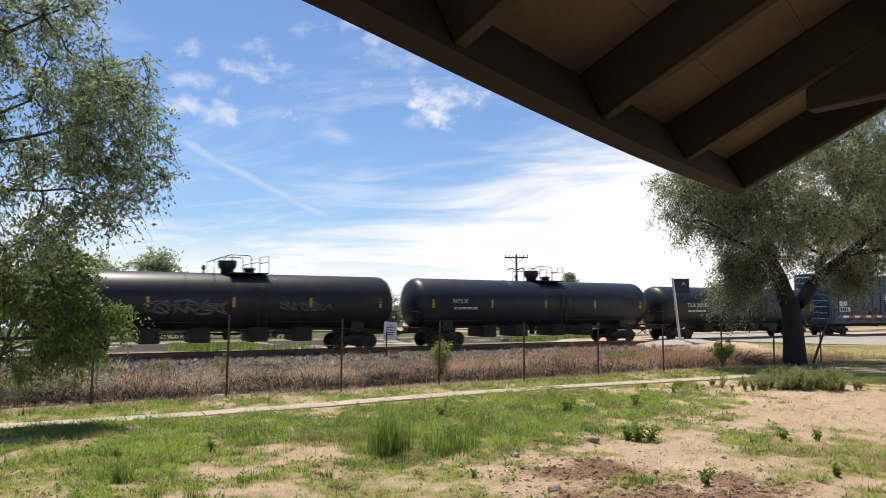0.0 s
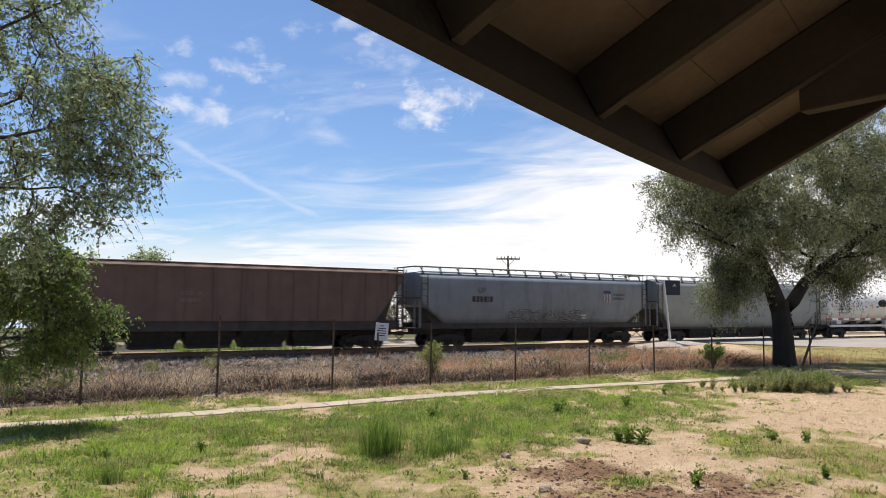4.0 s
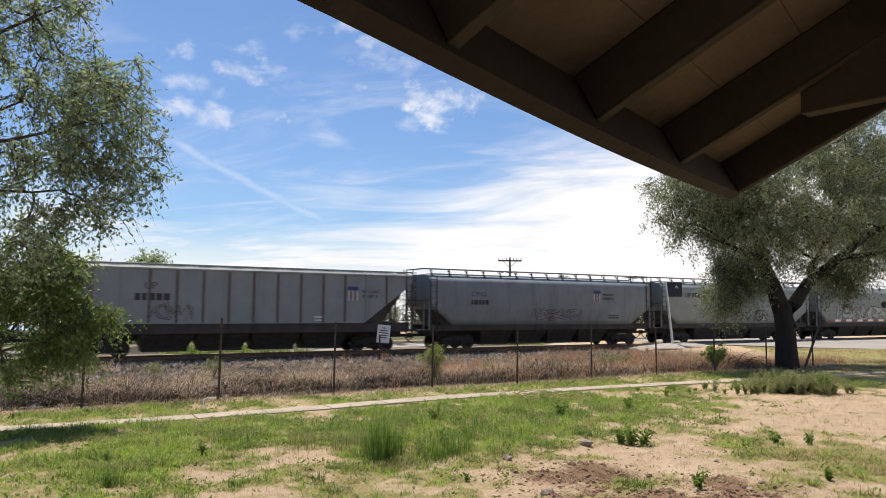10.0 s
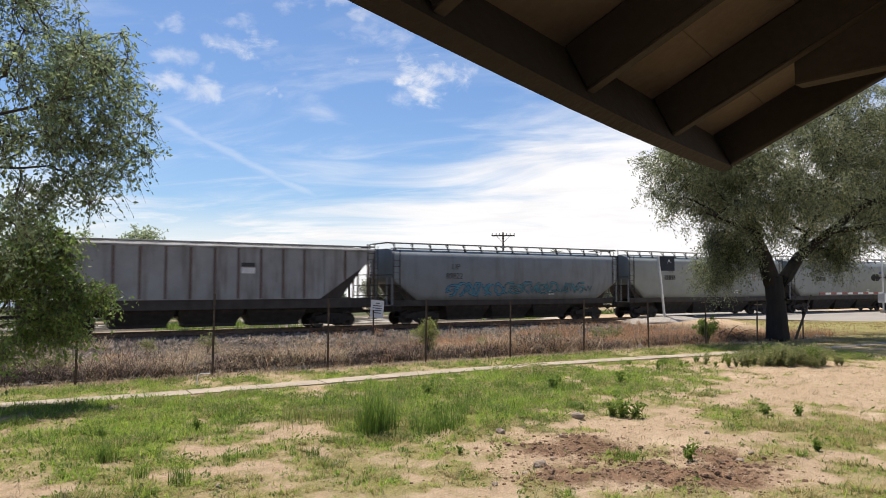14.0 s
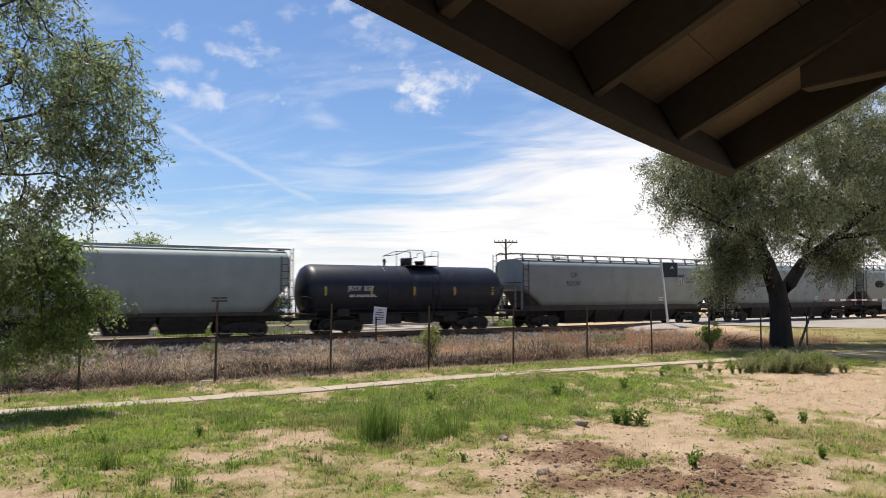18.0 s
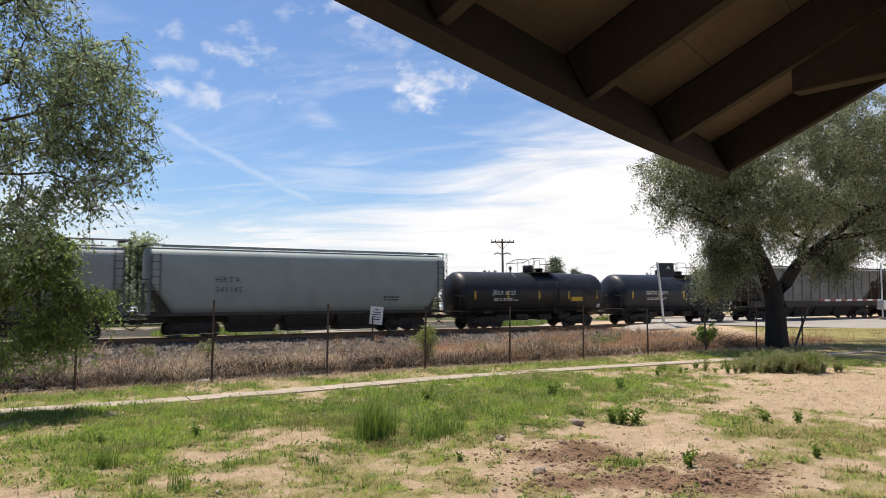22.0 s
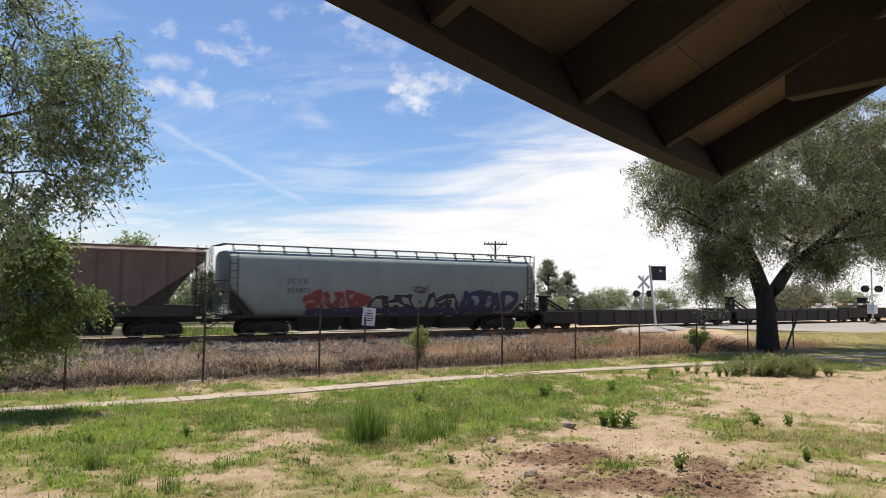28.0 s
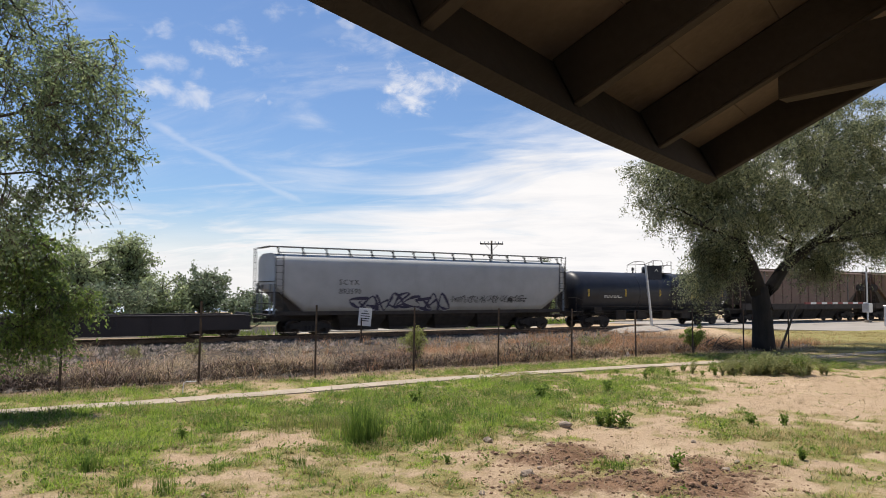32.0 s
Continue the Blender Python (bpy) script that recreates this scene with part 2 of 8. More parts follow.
def tube(bm, pts, r, n=6, r2=None, caps=True):
    """A tube along a line of points; r may run to r2 at its end."""
    pts = [Vector(p) for p in pts]
    rings = []
    for i, p in enumerate(pts):
        d = (pts[min(i + 1, len(pts) - 1)] - pts[max(i - 1, 0)]).normalized()
        a = d.orthogonal().normalized() if abs(d.z) > 0.9 or abs(d.x) < 1e-6 and abs(d.y) < 1e-6 else d.cross(Vector((0, 0, 1))).normalized()
        b = d.cross(a)
        rr = r if r2 is None else r + (r2 - r) * i / (len(pts) - 1)
        rings.append([bm.verts.new(p + (a * math.cos(k * math.tau / n) + b * math.sin(k * math.tau / n)) * rr) for k in range(n)])
    for q, w in zip(rings, rings[1:]):
        for k in range(n):
            bm.faces.new((q[k], q[(k + 1) % n], w[(k + 1) % n], w[k]))
    if caps:
        bm.faces.new(rings[0][::-1])
        bm.faces.new(rings[-1])


def loft(bm, sections, caps=True):
    """Joins closed rings of equally many points."""
    rings = [[bm.verts.new(p) for p in s] for s in sections]
    n = len(rings[0])
    for q, w in zip(rings, rings[1:]):
        for k in range(n):
            bm.faces.new((q[k], q[(k + 1) % n], w[(k + 1) % n], w[k]))
    if caps:
        bm.faces.new(rings[0][::-1])
        bm.faces.new(rings[-1])


def lathe(bm, profile, n=24, axis="x", at=(0, 0, 0), cap=True):
    """Turns (along, radius) pairs round an axis."""
    at = Vector(at)

    def place(u, r, k):
        c, s = r * math.cos(k * math.tau / n), r * math.sin(k * math.tau / n)
        return at + Vector({"x": (u, c, s), "y": (c, u, s), "z": (c, s, u)}[axis])
    loft(bm, [[place(u, r, k) for k in range(n)] for u, r in profile], cap)


def quads_mesh(name, verts, sides, material, smooth=False, normals_up=False):
    """A mesh from an array of corners, taken in groups of `sides`."""
    me = bpy.data.meshes.new(name)
    verts = np.asarray(verts, np.float32).reshape(-1, 3)
    n = len(verts)
    me.vertices.add(n)
    me.vertices.foreach_set("co", verts.ravel())
    me.loops.add(n)
    me.loops.foreach_set("vertex_index", np.arange(n, dtype=np.int32))
    me.polygons.add(n // sides)
    me.polygons.foreach_set("loop_start", np.arange(0, n, sides, dtype=np.int32))
    me.update(calc_edges=True)
    me.materials.append(material)
    return me


def fractal(x, y, scale, seed=0, octaves=4):
    """Cheap numpy value noise, 0..1."""
    x, y = np.asarray(x, float), np.asarray(y, float)
    out, amp, tot = np.zeros_like(x), 1.0, 0.0
    for o in range(octaves):
        u, v = x * scale * 2 ** o + 37.1 * o, y * scale * 2 ** o + 11.7 * o
        iu, iv = np.floor(u).astype(np.int64), np.floor(v).astype(np.int64)
        fu, fv = u - iu, v - iv
        fu, fv = fu * fu * (3 - 2 * fu), fv * fv * (3 - 2 * fv)

        def h(i, j):
            k = (i * 374761393 + j * 668265263 + (seed + o) * 982451653) & 0x7fffffff
            k = ((k ^ (k >> 13)) * 1274126177) & 0x7fffffff
            return ((k ^ (k >> 16)) & 0xffff) / 65535.0
        out += amp * ((h(iu, iv) * (1 - fu) + h(iu + 1, iv) * fu) * (1 - fv) + (h(iu, iv + 1) * (1 - fu) + h(iu + 1, iv + 1) * fu) * fv)
        tot += amp
        amp *= 0.5
    return out / tot

# ---- materials of the setting ----
M_STEEL = mat("weathered_steel", (0.11, 0.075, 0.055), (0.05, 0.04, 0.035), 6, 0.7, 0.6, 0.1)
M_GALV = mat("galvanised_steel", (0.42, 0.43, 0.44), (0.3, 0.31, 0.32), 8, 0.45, 0.8, 0.05)
M_WIRE = mat("dull_wire", (0.13, 0.12, 0.11), (0.08, 0.075, 0.07), 8, 0.6, 0.7)
M_CONC = mat("path_concrete", (0.38, 0.315, 0.24), (0.28, 0.23, 0.17), 1.2, 0.9, 0, 0.3, 40, stain=(0.2, 0.16, 0.11))
M_ROAD = mat("dusty_asphalt", (0.30, 0.27, 0.235), (0.22, 0.20, 0.175), 0.35, 0.9, 0, 0.2, 25)
M_RAIL = mat("rail_steel", (0.16, 0.11, 0.085), (0.07, 0.05, 0.04), 5, 0.5, 0.7)
M_TIE = mat("creosoted_timber", (0.075, 0.058, 0.045), (0.03, 0.024, 0.02), 5, 0.9, 0, 0.4, 40, (1, 8, 8), vary=0.25)
M_STONE = mat("ballast_stone", (0.20, 0.172, 0.14), (0.07, 0.06, 0.049), 3, 0.9, 0, 0.3, vary=0.45, island=True)
M_ROCK = mat("field_rock", (0.30, 0.24, 0.185), (0.19, 0.15, 0.115), 9, 0.9, 0, 0.5)
M_RUBBLE = mat("bank_rubble", (0.215, 0.183, 0.148), (0.055, 0.046, 0.038), 3, 0.9, 0, 0.3, vary=0.7, island=True)
M_CLOD = mat("dark_clod", (0.22, 0.135, 0.08), (0.13, 0.08, 0.05), 9, 0.95, 0, 0.5, vary=0.3, island=True)

# bare (negative) and green (positive) spots of the field: x, y, half width, half depth, weight
SPOTS = [
    (17.77, 10.72, 1.9, 3.6, -1.0), (13.57, 9.80, 1.6, 1.8, -0.9), (9.73, 8.94, 0.9, 1.3, -0.9), (3.00, 10.02, 0.6, 0.75, -0.5),
    (8.63, 7.19, 1.0, 0.75, -0.8), (4.04, 9.22, 0.95, 0.4, -0.15), (14.06, 7.83, 0.65, 1.1, -0.6), (6.48, 7.80, 1.05, 0.8, -0.9),
    (7.09, 5.76, 0.8, 0.55, -0.9), (1.60, 8.61, 0.45, 0.37, -0.1), (4.34, 7.02, 0.9, 0.35, -0.1), (2.6, 8.3, 1.4, 0.9, 0.25), (10.58, 6.86, 1.1, 0.8, 0.9),
    (10.53, 8.16, 0.5, 0.7, 0.8), (6.82, 6.80, 0.28, 0.43, 0.9), (5.73, 11.58, 2.4, 2.2, 1.0), (9.93, 12.90, 2.6, 3.3, 0.8),
    (1.87, 13.18, 2.8, 1.7, 0.6), (12.57, 11.37, 1.5, 1.7, 0.7), (21.89, 14.32, 1.8, 2.6, 0.9), (0.67, 15.58, 1.7, 1.5, 0.5),
    (4.62, 8.32, 0.38, 0.37, 0.6), (22.0, 8.5, 5.0, 4.0, -0.9)]
SOILS = [(6.48, 7.80, 1.1, 0.85), (7.09, 5.76, 1.1, 0.75), (5.5, 6.6, 0.9, 0.5), (8.1, 6.3, 0.7, 0.5)]
LAT, DEP = np.array((0.865, -0.502)), np.array((0.502, 0.865))


def bump_at(x, y, cx, cy, rl, rd):
    u, v = ((x - cx) * LAT[0] + (y - cy) * LAT[1]) / rl, ((x - cx) * DEP[0] + (y - cy) * DEP[1]) / rd
    return np.exp(-(u * u + v * v) * 0.9)


def path_y(x):
    """Middle line of the footpath."""
    return 15.75 + 0.45 * np.sin((np.asarray(x, float) - 4.0) * 0.2) * np.clip((np.asarray(x, float) - 2) / 6, 0, 1)


def cover(x, y):
    """How green the field is, 0 bare to 1 lush."""
    x, y = np.asarray(x, float), np.asarray(y, float)
    c = 0.50 + 0.55 * (fractal(x, y, 0.55, 3) - 0.5) + 1.5 * (fractal(x, y, 2.0, 5, 3) - 0.5) + 0.6 * (fractal(x, y, 5.5, 8, 2) - 0.5)
    for cx, cy, rl, rd, w in SPOTS:
        c = c + w * 0.55 * bump_at(x, y, cx, cy, rl, rd)
    c = np.where(y < 9.2, c - 0.06, c)
    c = np.where(y > 16.4, 0.60 + 0.9 * (fractal(x, y, 1.1, 9) - 0.5), c)
    c = np.where(y > 18.0, c - 0.45 * np.clip((y - 18.0) / 0.8, 0, 1), c)
    right = np.clip((x - 29 - 0.8 * (y - 18)) / 2, 0, 1)
    c = np.where(y > 14, np.maximum(c, 0.75 * right * np.clip((40 - y) / 10, 0, 1)), c)
    return np.clip(c, 0, 1)


def soil(x, y):
    s = 0.0
    for a in SOILS:
        s = s + bump_at(np.asarray(x, float), np.asarray(y, float), *a)
    return np.clip((s - 0.25) * (2.6 * fractal(x, y, 1.4, 21) - 0.55) * 1.1, 0, 1)


def ground_z(x, y):
    x, y = np.asarray(x, float), np.asarray(y, float)
    near = np.clip(1 - np.hypot(x - 8, y - 12) / 40, 0, 1)
    z = near * (0.10 * (fractal(x, y, 0.4, 31) - 0.5) + 0.035 * (fractal(x, y, 2.3, 33) - 0.5))
    z = z + near * 0.075 * (fractal(x, y, 4.0, 37, 3) - 0.5)
    z = z + soil(x, y) * (0.34 * (fractal(x, y, 3.0, 35, 4) - 0.42))
    on_path = np.clip(1.4 - np.abs(y - path_y(x)) / 0.55, 0, 1)
    z = z * (1 - on_path) - 0.02 * on_path
    # shallow trough behind the fence, then the bed of the line
    dip = np.clip((y - 18.6) / 3, 0, 1) * np.clip((52 - y) / 6, 0, 1) * np.clip((40 - x) / 6, 0, 1)
    z = z - dip * 0.32
    bank = np.clip((y - 19.0) / 1.2, 0, 1) * np.clip((24.5 - y) / 3, 0, 1) * np.clip((36 - x) / 6, 0, 1)
    z = z + bank * (0.28 * (fractal(x, y, 0.5, 41) - 0.2))
    step = np.clip((y - 19.0 - 0.8 * fractal(x, y * 0.2, 0.7, 43)) / 0.35, 0, 1) * np.clip((23.5 - y) / 3, 0, 1) * np.clip((24 - x) / 8, 0, 1)
    z = z + step * 0.30 * fractal(x, y, 0.9, 45)
    z = z + np.clip((x - 38) / 6, 0, 1) * np.clip((y - 22) / 8, 0, 1) * -0.16
    # the land falls away gently beyond the line
    z = z - 0.026 * np.clip(y - 44, 0, 6000)
    return z


def ground_sheet():
    ys = np.concatenate([np.arange(-40, 4, 4.0), np.arange(4, 19, 0.11), np.arange(19, 24, 0.12), np.arange(24, 36, 0.3), np.arange(36, 60, 1.5),
                         np.arange(60, 140, 8.0), np.geomspace(140, 4500, 18)])
    xs = np.concatenate([-np.geomspace(3000, 30, 16), np.arange(-28, -4, 3.0), np.arange(-4, 24, 0.13), np.arange(24, 60, 0.6),
                         np.arange(60, 120, 6.0), np.geomspace(120, 4000, 18)])
    X, Y = np.meshgrid(xs, ys)
    Z = ground_z(X, Y)
    nx, ny = len(xs), len(ys)
    me = bpy.data.meshes.new("ground")
    me.vertices.add(nx * ny)
    me.vertices.foreach_set("co", np.stack([X, Y, Z], -1).astype(np.float32).ravel())
    i = np.arange(nx * ny).reshape(ny, nx)
    q = np.stack([i[:-1, :-1], i[:-1, 1:], i[1:, 1:], i[1:, :-1]], -1).reshape(-1, 4)
    me.loops.add(q.size)
    me.loops.foreach_set("vertex_index", q.ravel().astype(np.int32))
    me.polygons.add(len(q))
    me.polygons.foreach_set("loop_start", np.arange(0, q.size, 4, dtype=np.int32))
    me.update(calc_edges=True)
    me.polygons.foreach_set("use_smooth", np.ones(len(q), bool))
    for nm, val in (("green", cover(X, Y)), ("soil", soil(X, Y)),
                    ("pale", np.clip((Y - 42.5) / 1.5, 0, 1) * np.clip((54 - Y) / 3, 0, 1)), ("far", np.clip((Y - 52) / 4, 0, 1) * np.clip((60 - X) / 10, 0.3, 1)),
                    ("dry", np.clip((Y - 18.2) / 1.0, 0, 1) * np.clip((38.5 - Y) / 2, 0, 1) * np.clip((38 - X) / 5, 0, 1))):
        at = me.attributes.new(nm, "FLOAT", "POINT")
        at.data.foreach_set("value", val.astype(np.float32).ravel())
    m = bpy.data.materials.new("field_soil")
    m.use_nodes = True
    nt = m.node_tree
    N, K = nt.nodes.new, nt.links.new
    p = nt.nodes["Principled BSDF"]
    p.inputs["Roughness"].default_value, p.inputs["Specular IOR Level"].default_value = 0.95, 0.15
    pos = N("ShaderNodeNewGeometry").outputs["Position"]

    def noise_n(scale, detail=6):
        n = N("ShaderNodeTexNoise")
        n.inputs["Scale"].default_value, n.inputs["Detail"].default_value = scale, detail
        n.inputs["Roughness"].default_value = 0.65
        K(pos, n.inputs["Vector"])
        return n.outputs["Fac"]

    def mixc(f, a, b):
        n = N("ShaderNodeMix")
        n.data_type = "RGBA"
        for s, v in (("Factor", f), ("A", a), ("B", b)):
            if isinstance(v, tuple):
                n.inputs[s].default_value = (*v, 1)
            else:
                K(v, n.inputs[s])
        return n.outputs["Result"]

    def rng(v, lo, hi):
        n = N("ShaderNodeMapRange")
        n.inputs["From Min"].default_value, n.inputs["From Max"].default_value = lo, hi
        K(v, n.inputs["Value"])
        return n.outputs["Result"]

    def attr(nm):
        n = N("ShaderNodeAttribute")
        n.attribute_name = nm
        return n.outputs["Fac"]

    def addn(a, b, k):
        n = N("ShaderNodeMath")
        n.operation = "MULTIPLY_ADD"
        K(b, n.inputs[0])
        n.inputs[1].default_value = k
        K(a, n.inputs[2])
        return n.outputs[0]
    n_mid, n_fine, n_big = noise_n(5), noise_n(38), noise_n(0.9)
    sand = mixc(rng(n_fine, 0.35, 0.7), (0.53, 0.395, 0.262), (0.32, 0.225, 0.142))
    sand = mixc(rng(n_mid, 0.5, 0.72), sand, (0.34, 0.25, 0.145))
    sand = mixc(rng(n_big, 0.52, 0.75), sand, (0.56, 0.43, 0.295))
    dirt = mixc(rng(n_mid, 0.35, 0.65), (0.27, 0.165, 0.10), (0.15, 0.088, 0.054))
    col = mixc(rng(addn(attr("soil"), n_mid, 0.7), 0.55, 0.85), sand, dirt)
    turf = mixc(rng(n_mid, 0.3, 0.7), (0.21, 0.215, 0.06), (0.38, 0.295, 0.15))
    turf = mixc(rng(n_fine, 0.45, 0.75), turf, (0.12, 0.13, 0.035))
    col = mixc(rng(addn(attr("green"), n_mid, 0.9), 0.72, 1.1), col, turf)
    litter = mixc(rng(n_mid, 0.35, 0.62), (0.115, 0.08, 0.056), (0.035, 0.026, 0.02))
    litter = mixc(rng(n_fine, 0.52, 0.72), litter, (0.25, 0.21, 0.165))
    col = mixc(attr("dry"), col, litter)
    yard = mixc(rng(noise_n(0.16, 3), 0.55, 0.62), mixc(rng(n_mid, 0.4, 0.6), (0.075, 0.066, 0.05), (0.04, 0.036, 0.028)), (0.36, 0.335, 0.295))
    col = mixc(attr("pale"), col, yard)
    col = mixc(attr("far"), col, mixc(rng(n_big, 0.4, 0.6), (0.10, 0.105, 0.05), (0.055, 0.065, 0.03)))
    K(col, p.inputs["Base Color"])
    bp = N("ShaderNodeBump")
    bp.inputs["Strength"].default_value, bp.inputs["Distance"].default_value = 1.0, 0.045
    K(addn(n_fine, n_mid, 1.2), bp.inputs["Height"])
    K(bp.outputs[0], p.inputs["Normal"])
    me.materials.append(m)
    return tagged(new("ground", me), "patchy green grass and bare sandy dirt field", "ground", kind="structure")


ground_sheet()


def footpath():
    """A narrow concrete path in poured slabs."""
    root = thing("footpath", pose(0, 0, 0), "narrow weathered concrete footpath through the grass", "footpath", kind="structure")
    k = -6.0
    while k < 33:
        w = 1.5
        bm = bmesh.new()
        a, b = k + 0.012, k + w - 0.012
        ya, yb = float(path_y(a)), float(path_y(b))
        top = 0.012 + 0.008 * noise.noise(Vector((k, 0, 0)))
        v = [bm.verts.new(c) for c in ((a, ya - 0.32, -0.12), (b, yb - 0.32, -0.12), (b, yb + 0.32, -0.12), (a, ya + 0.32, -0.12),
                                       (a, ya - 0.32, top), (b, yb - 0.32, top), (b, yb + 0.32, top), (a, ya + 0.32, top))]
        for q in ((0, 3, 2, 1), (4, 5, 6, 7), (0, 1, 5, 4), (1, 2, 6, 5), (2, 3, 7, 6), (3, 0, 4, 7)):
            bm.faces.new([v[i] for i in q])
        part("slab", bm, M_CONC, root)
        k += w


footpath()


def level_road():
    """The dusty road that comes up to the level crossing and goes over the rails."""
    bm = bmesh.new()
    left = [(62, 13), (55, 18.5), (49, 24.5), (45.2, 29), (42.6, 34), (42.0, 40), (42, 44)]
    right = [(120, 13), (100, 18), (80, 24), (70, 29), (66, 34), (64, 40), (64, 44)]
    for (a, b), (c, d) in zip(zip(left, right), zip(left[1:], right[1:])):
        z = [-0.06 if 34 <= p[1] <= 42 else -0.08 for p in (a, b, d, c)]
        t = [bm.verts.new((p[0], p[1], h)) for p, h in zip((a, b, d, c), z)]
        u = [bm.verts.new((p[0], p[1], h - 0.5)) for p, h in zip((a, b, d, c), z)]
        bm.faces.new(t)
        for i in range(4):
            bm.faces.new((t[i], u[i], u[(i + 1) % 4], t[(i + 1) % 4]))
    tagged(part("road", bm, M_ROAD), "pale dusty asphalt road over the level crossing", "road", kind="structure")


level_road()

RAIL_Z, TRACK_Y = -0.08, 38.0


def railway():
    root = thing("railway_track", pose(0, TRACK_Y, RAIL_Z), "single railway track of steel rails on timber sleepers", "railway track", kind="structure")
    # ballast bed
    bm = bmesh.new()
    prof = [(-4.4, -0.75), (-2.1, -0.22), (2.1, -0.22), (4.4, -0.75)]
    loft(bm, [[(x, y, z) for y, z in prof] for x in np.linspace(-160, 400, 57)])
    bed = part("ballast_bed", bm, mat("ballast_gravel", (0.155, 0.14, 0.122), (0.055, 0.05, 0.044), 7, 0.95, 0, 0.9, 30, vary=0), root, "grey crushed-stone ballast")
    for y in (-0.72, 0.72):
        bm = bmesh.new()
        prof = [(-0.07, -0.17), (0.07, -0.17), (0.07, -0.155), (0.012, -0.13), (0.012, -0.045), (0.036, -0.035), (0.036, 0), (-0.036, 0), (-0.036, -0.035), (-0.012, -0.045), (-0.012, -0.13), (-0.07, -0.155)]
        loft(bm, [[(x, y + a, b) for a, b in prof] for x in (-160, 0, 100, 400)])
        part("rail", bm, M_RAIL, root, "rust-brown rail with a worn bright head")
    bm = bmesh.new()
    box(bm, -0.11, 0.11, -1.3, 1.3, -0.34, -0.17, 0.01)
    first = part("sleeper", bm, M_TIE, root)
    first.location.x = -8
    for i in range(1, 150):
        o = new("sleeper", first.data)
        o.parent = root
        o.location = (-8 + i * 0.52, random.uniform(-0.03, 0.03), random.uniform(-0.008, 0.004))
        o.rotation_euler.z = random.uniform(-0.02, 0.02)
    # loose stones on the bed's near shoulder
    n = 9000
    x, y = np.random.uniform(-12, 45, n), np.random.uniform(-4.6, -1.0, n)
    keep = np.random.rand(n) < np.clip(1.2 - np.abs(y + 2.4) / 3, 0.1, 1)
    x, y = x[keep], y[keep]
    z = np.where(y < -2.1, -0.22 + (y + 2.1) * 0.23, -0.22)
    s = np.random.uniform(0.025, 0.07, len(x))
    oct_ = np.array([(1, 0, 0), (0, 1, 0), (-1, 0, 0), (0, -1, 0), (0, 0, 1)], float)
    V = oct_[None] * s[:, None, None] * np.random.uniform(0.6, 1.3, (len(x), 5, 3)) + np.stack([x, y, z], -1)[:, None]
    tri = V[:, [0, 1, 4, 1, 2, 4, 2, 3, 4, 3, 0, 4]]
    st = part("ballast_stones", quads_mesh("ballast_stones", tri, 3, M_STONE), None, root, "loose grey ballast stones")
    st["kind"] = "stuff"


railway()


def fence():
    """A wire-mesh fence on thin steel posts along the railway land."""
    xs = [1.0 + 3.045 * i for i in range(-3, 10)]
    root = thing("wire_fence", pose(0, 18.3, 0), "rusty chain-link wire fence on thin steel posts", "fence")
    for i, x in enumerate(xs):
        g = float(ground_z(x, 18.3))
        h = 2.02 - 0.06 * max(0, i - 4) + random.uniform(-0.06, 0.06)
        bm = bmesh.new()
        w = 0.026
        prof = [(-w, -0.006), (w, -0.006), (w, 0.006), (0.007, 0.006), (0.007, 0.04), (-0.007, 0.04), (-0.007, 0.006), (-w, 0.006)]
        lean = random.uniform(-0.02, 0.02)
        loft(bm, [[(x + a + lean * (z - g), b, z) for a, b in prof] for z in (g - 0.1, g + h * 0.5, g + h)])
        part("post", bm, M_STEEL, root)
    for j, (a, b) in enumerate(zip(xs, xs[1:])):
        if j >= len(xs) - 2:
            continue
        top = 1.30 - 0.02 * j
        for z in (top, 0.72, 0.12):
            bm = bmesh.new()
            pts = [(a + (b - a) * k / 6, -0.012, z + float(ground_z(a, 18.3)) - 0.05 * math.sin(math.pi * k / 6) * random.uniform(0.3, 1)) for k in range(7)]
            tube(bm, pts, 0.0035, 3, caps=False)
            part("wire", bm, M_WIRE, root)
        # diamond mesh of the panel
        step, n = 0.085, int((b - a) / 0.085)
        segs = []
        hh = top - 0.1
        for d in (1, -1):
            for k in range(-int(hh / step), n + int(hh / step) + 1):
                x0, x1 = a + k * step, a + k * step + d * hh
                z0, z1 = 0.1, top
                for lim, sgn in ((a, 1), (b, -1)):
                    if (x0 - lim) * sgn < 0 and (x1 - lim) * sgn < 0:
                        break
                    if (x0 - lim) * sgn < 0:
                        z0 += (z1 - z0) * (lim - x0) / (x1 - x0)
                        x0 = lim
                    if (x1 - lim) * sgn < 0:
                        z1 = z0 + (z1 - z0) * (lim - x0) / (x1 - x0)
                        x1 = lim
                else:
                    segs.append((x0, z0, x1, z1))
        V = []
        for x0, z0, x1, z1 in segs:
            y = -0.006
            r = 0.0007
            V += [(x0 - r, y, z0 + r), (x1 - r, y, z1 + r), (x1 + r, y + 0.001, z1 - r), (x0 + r, y + 0.001, z0 - r)]
        part("mesh_panel", quads_mesh("mesh_panel", V, 4, M_WIRE), None, root)


fence()

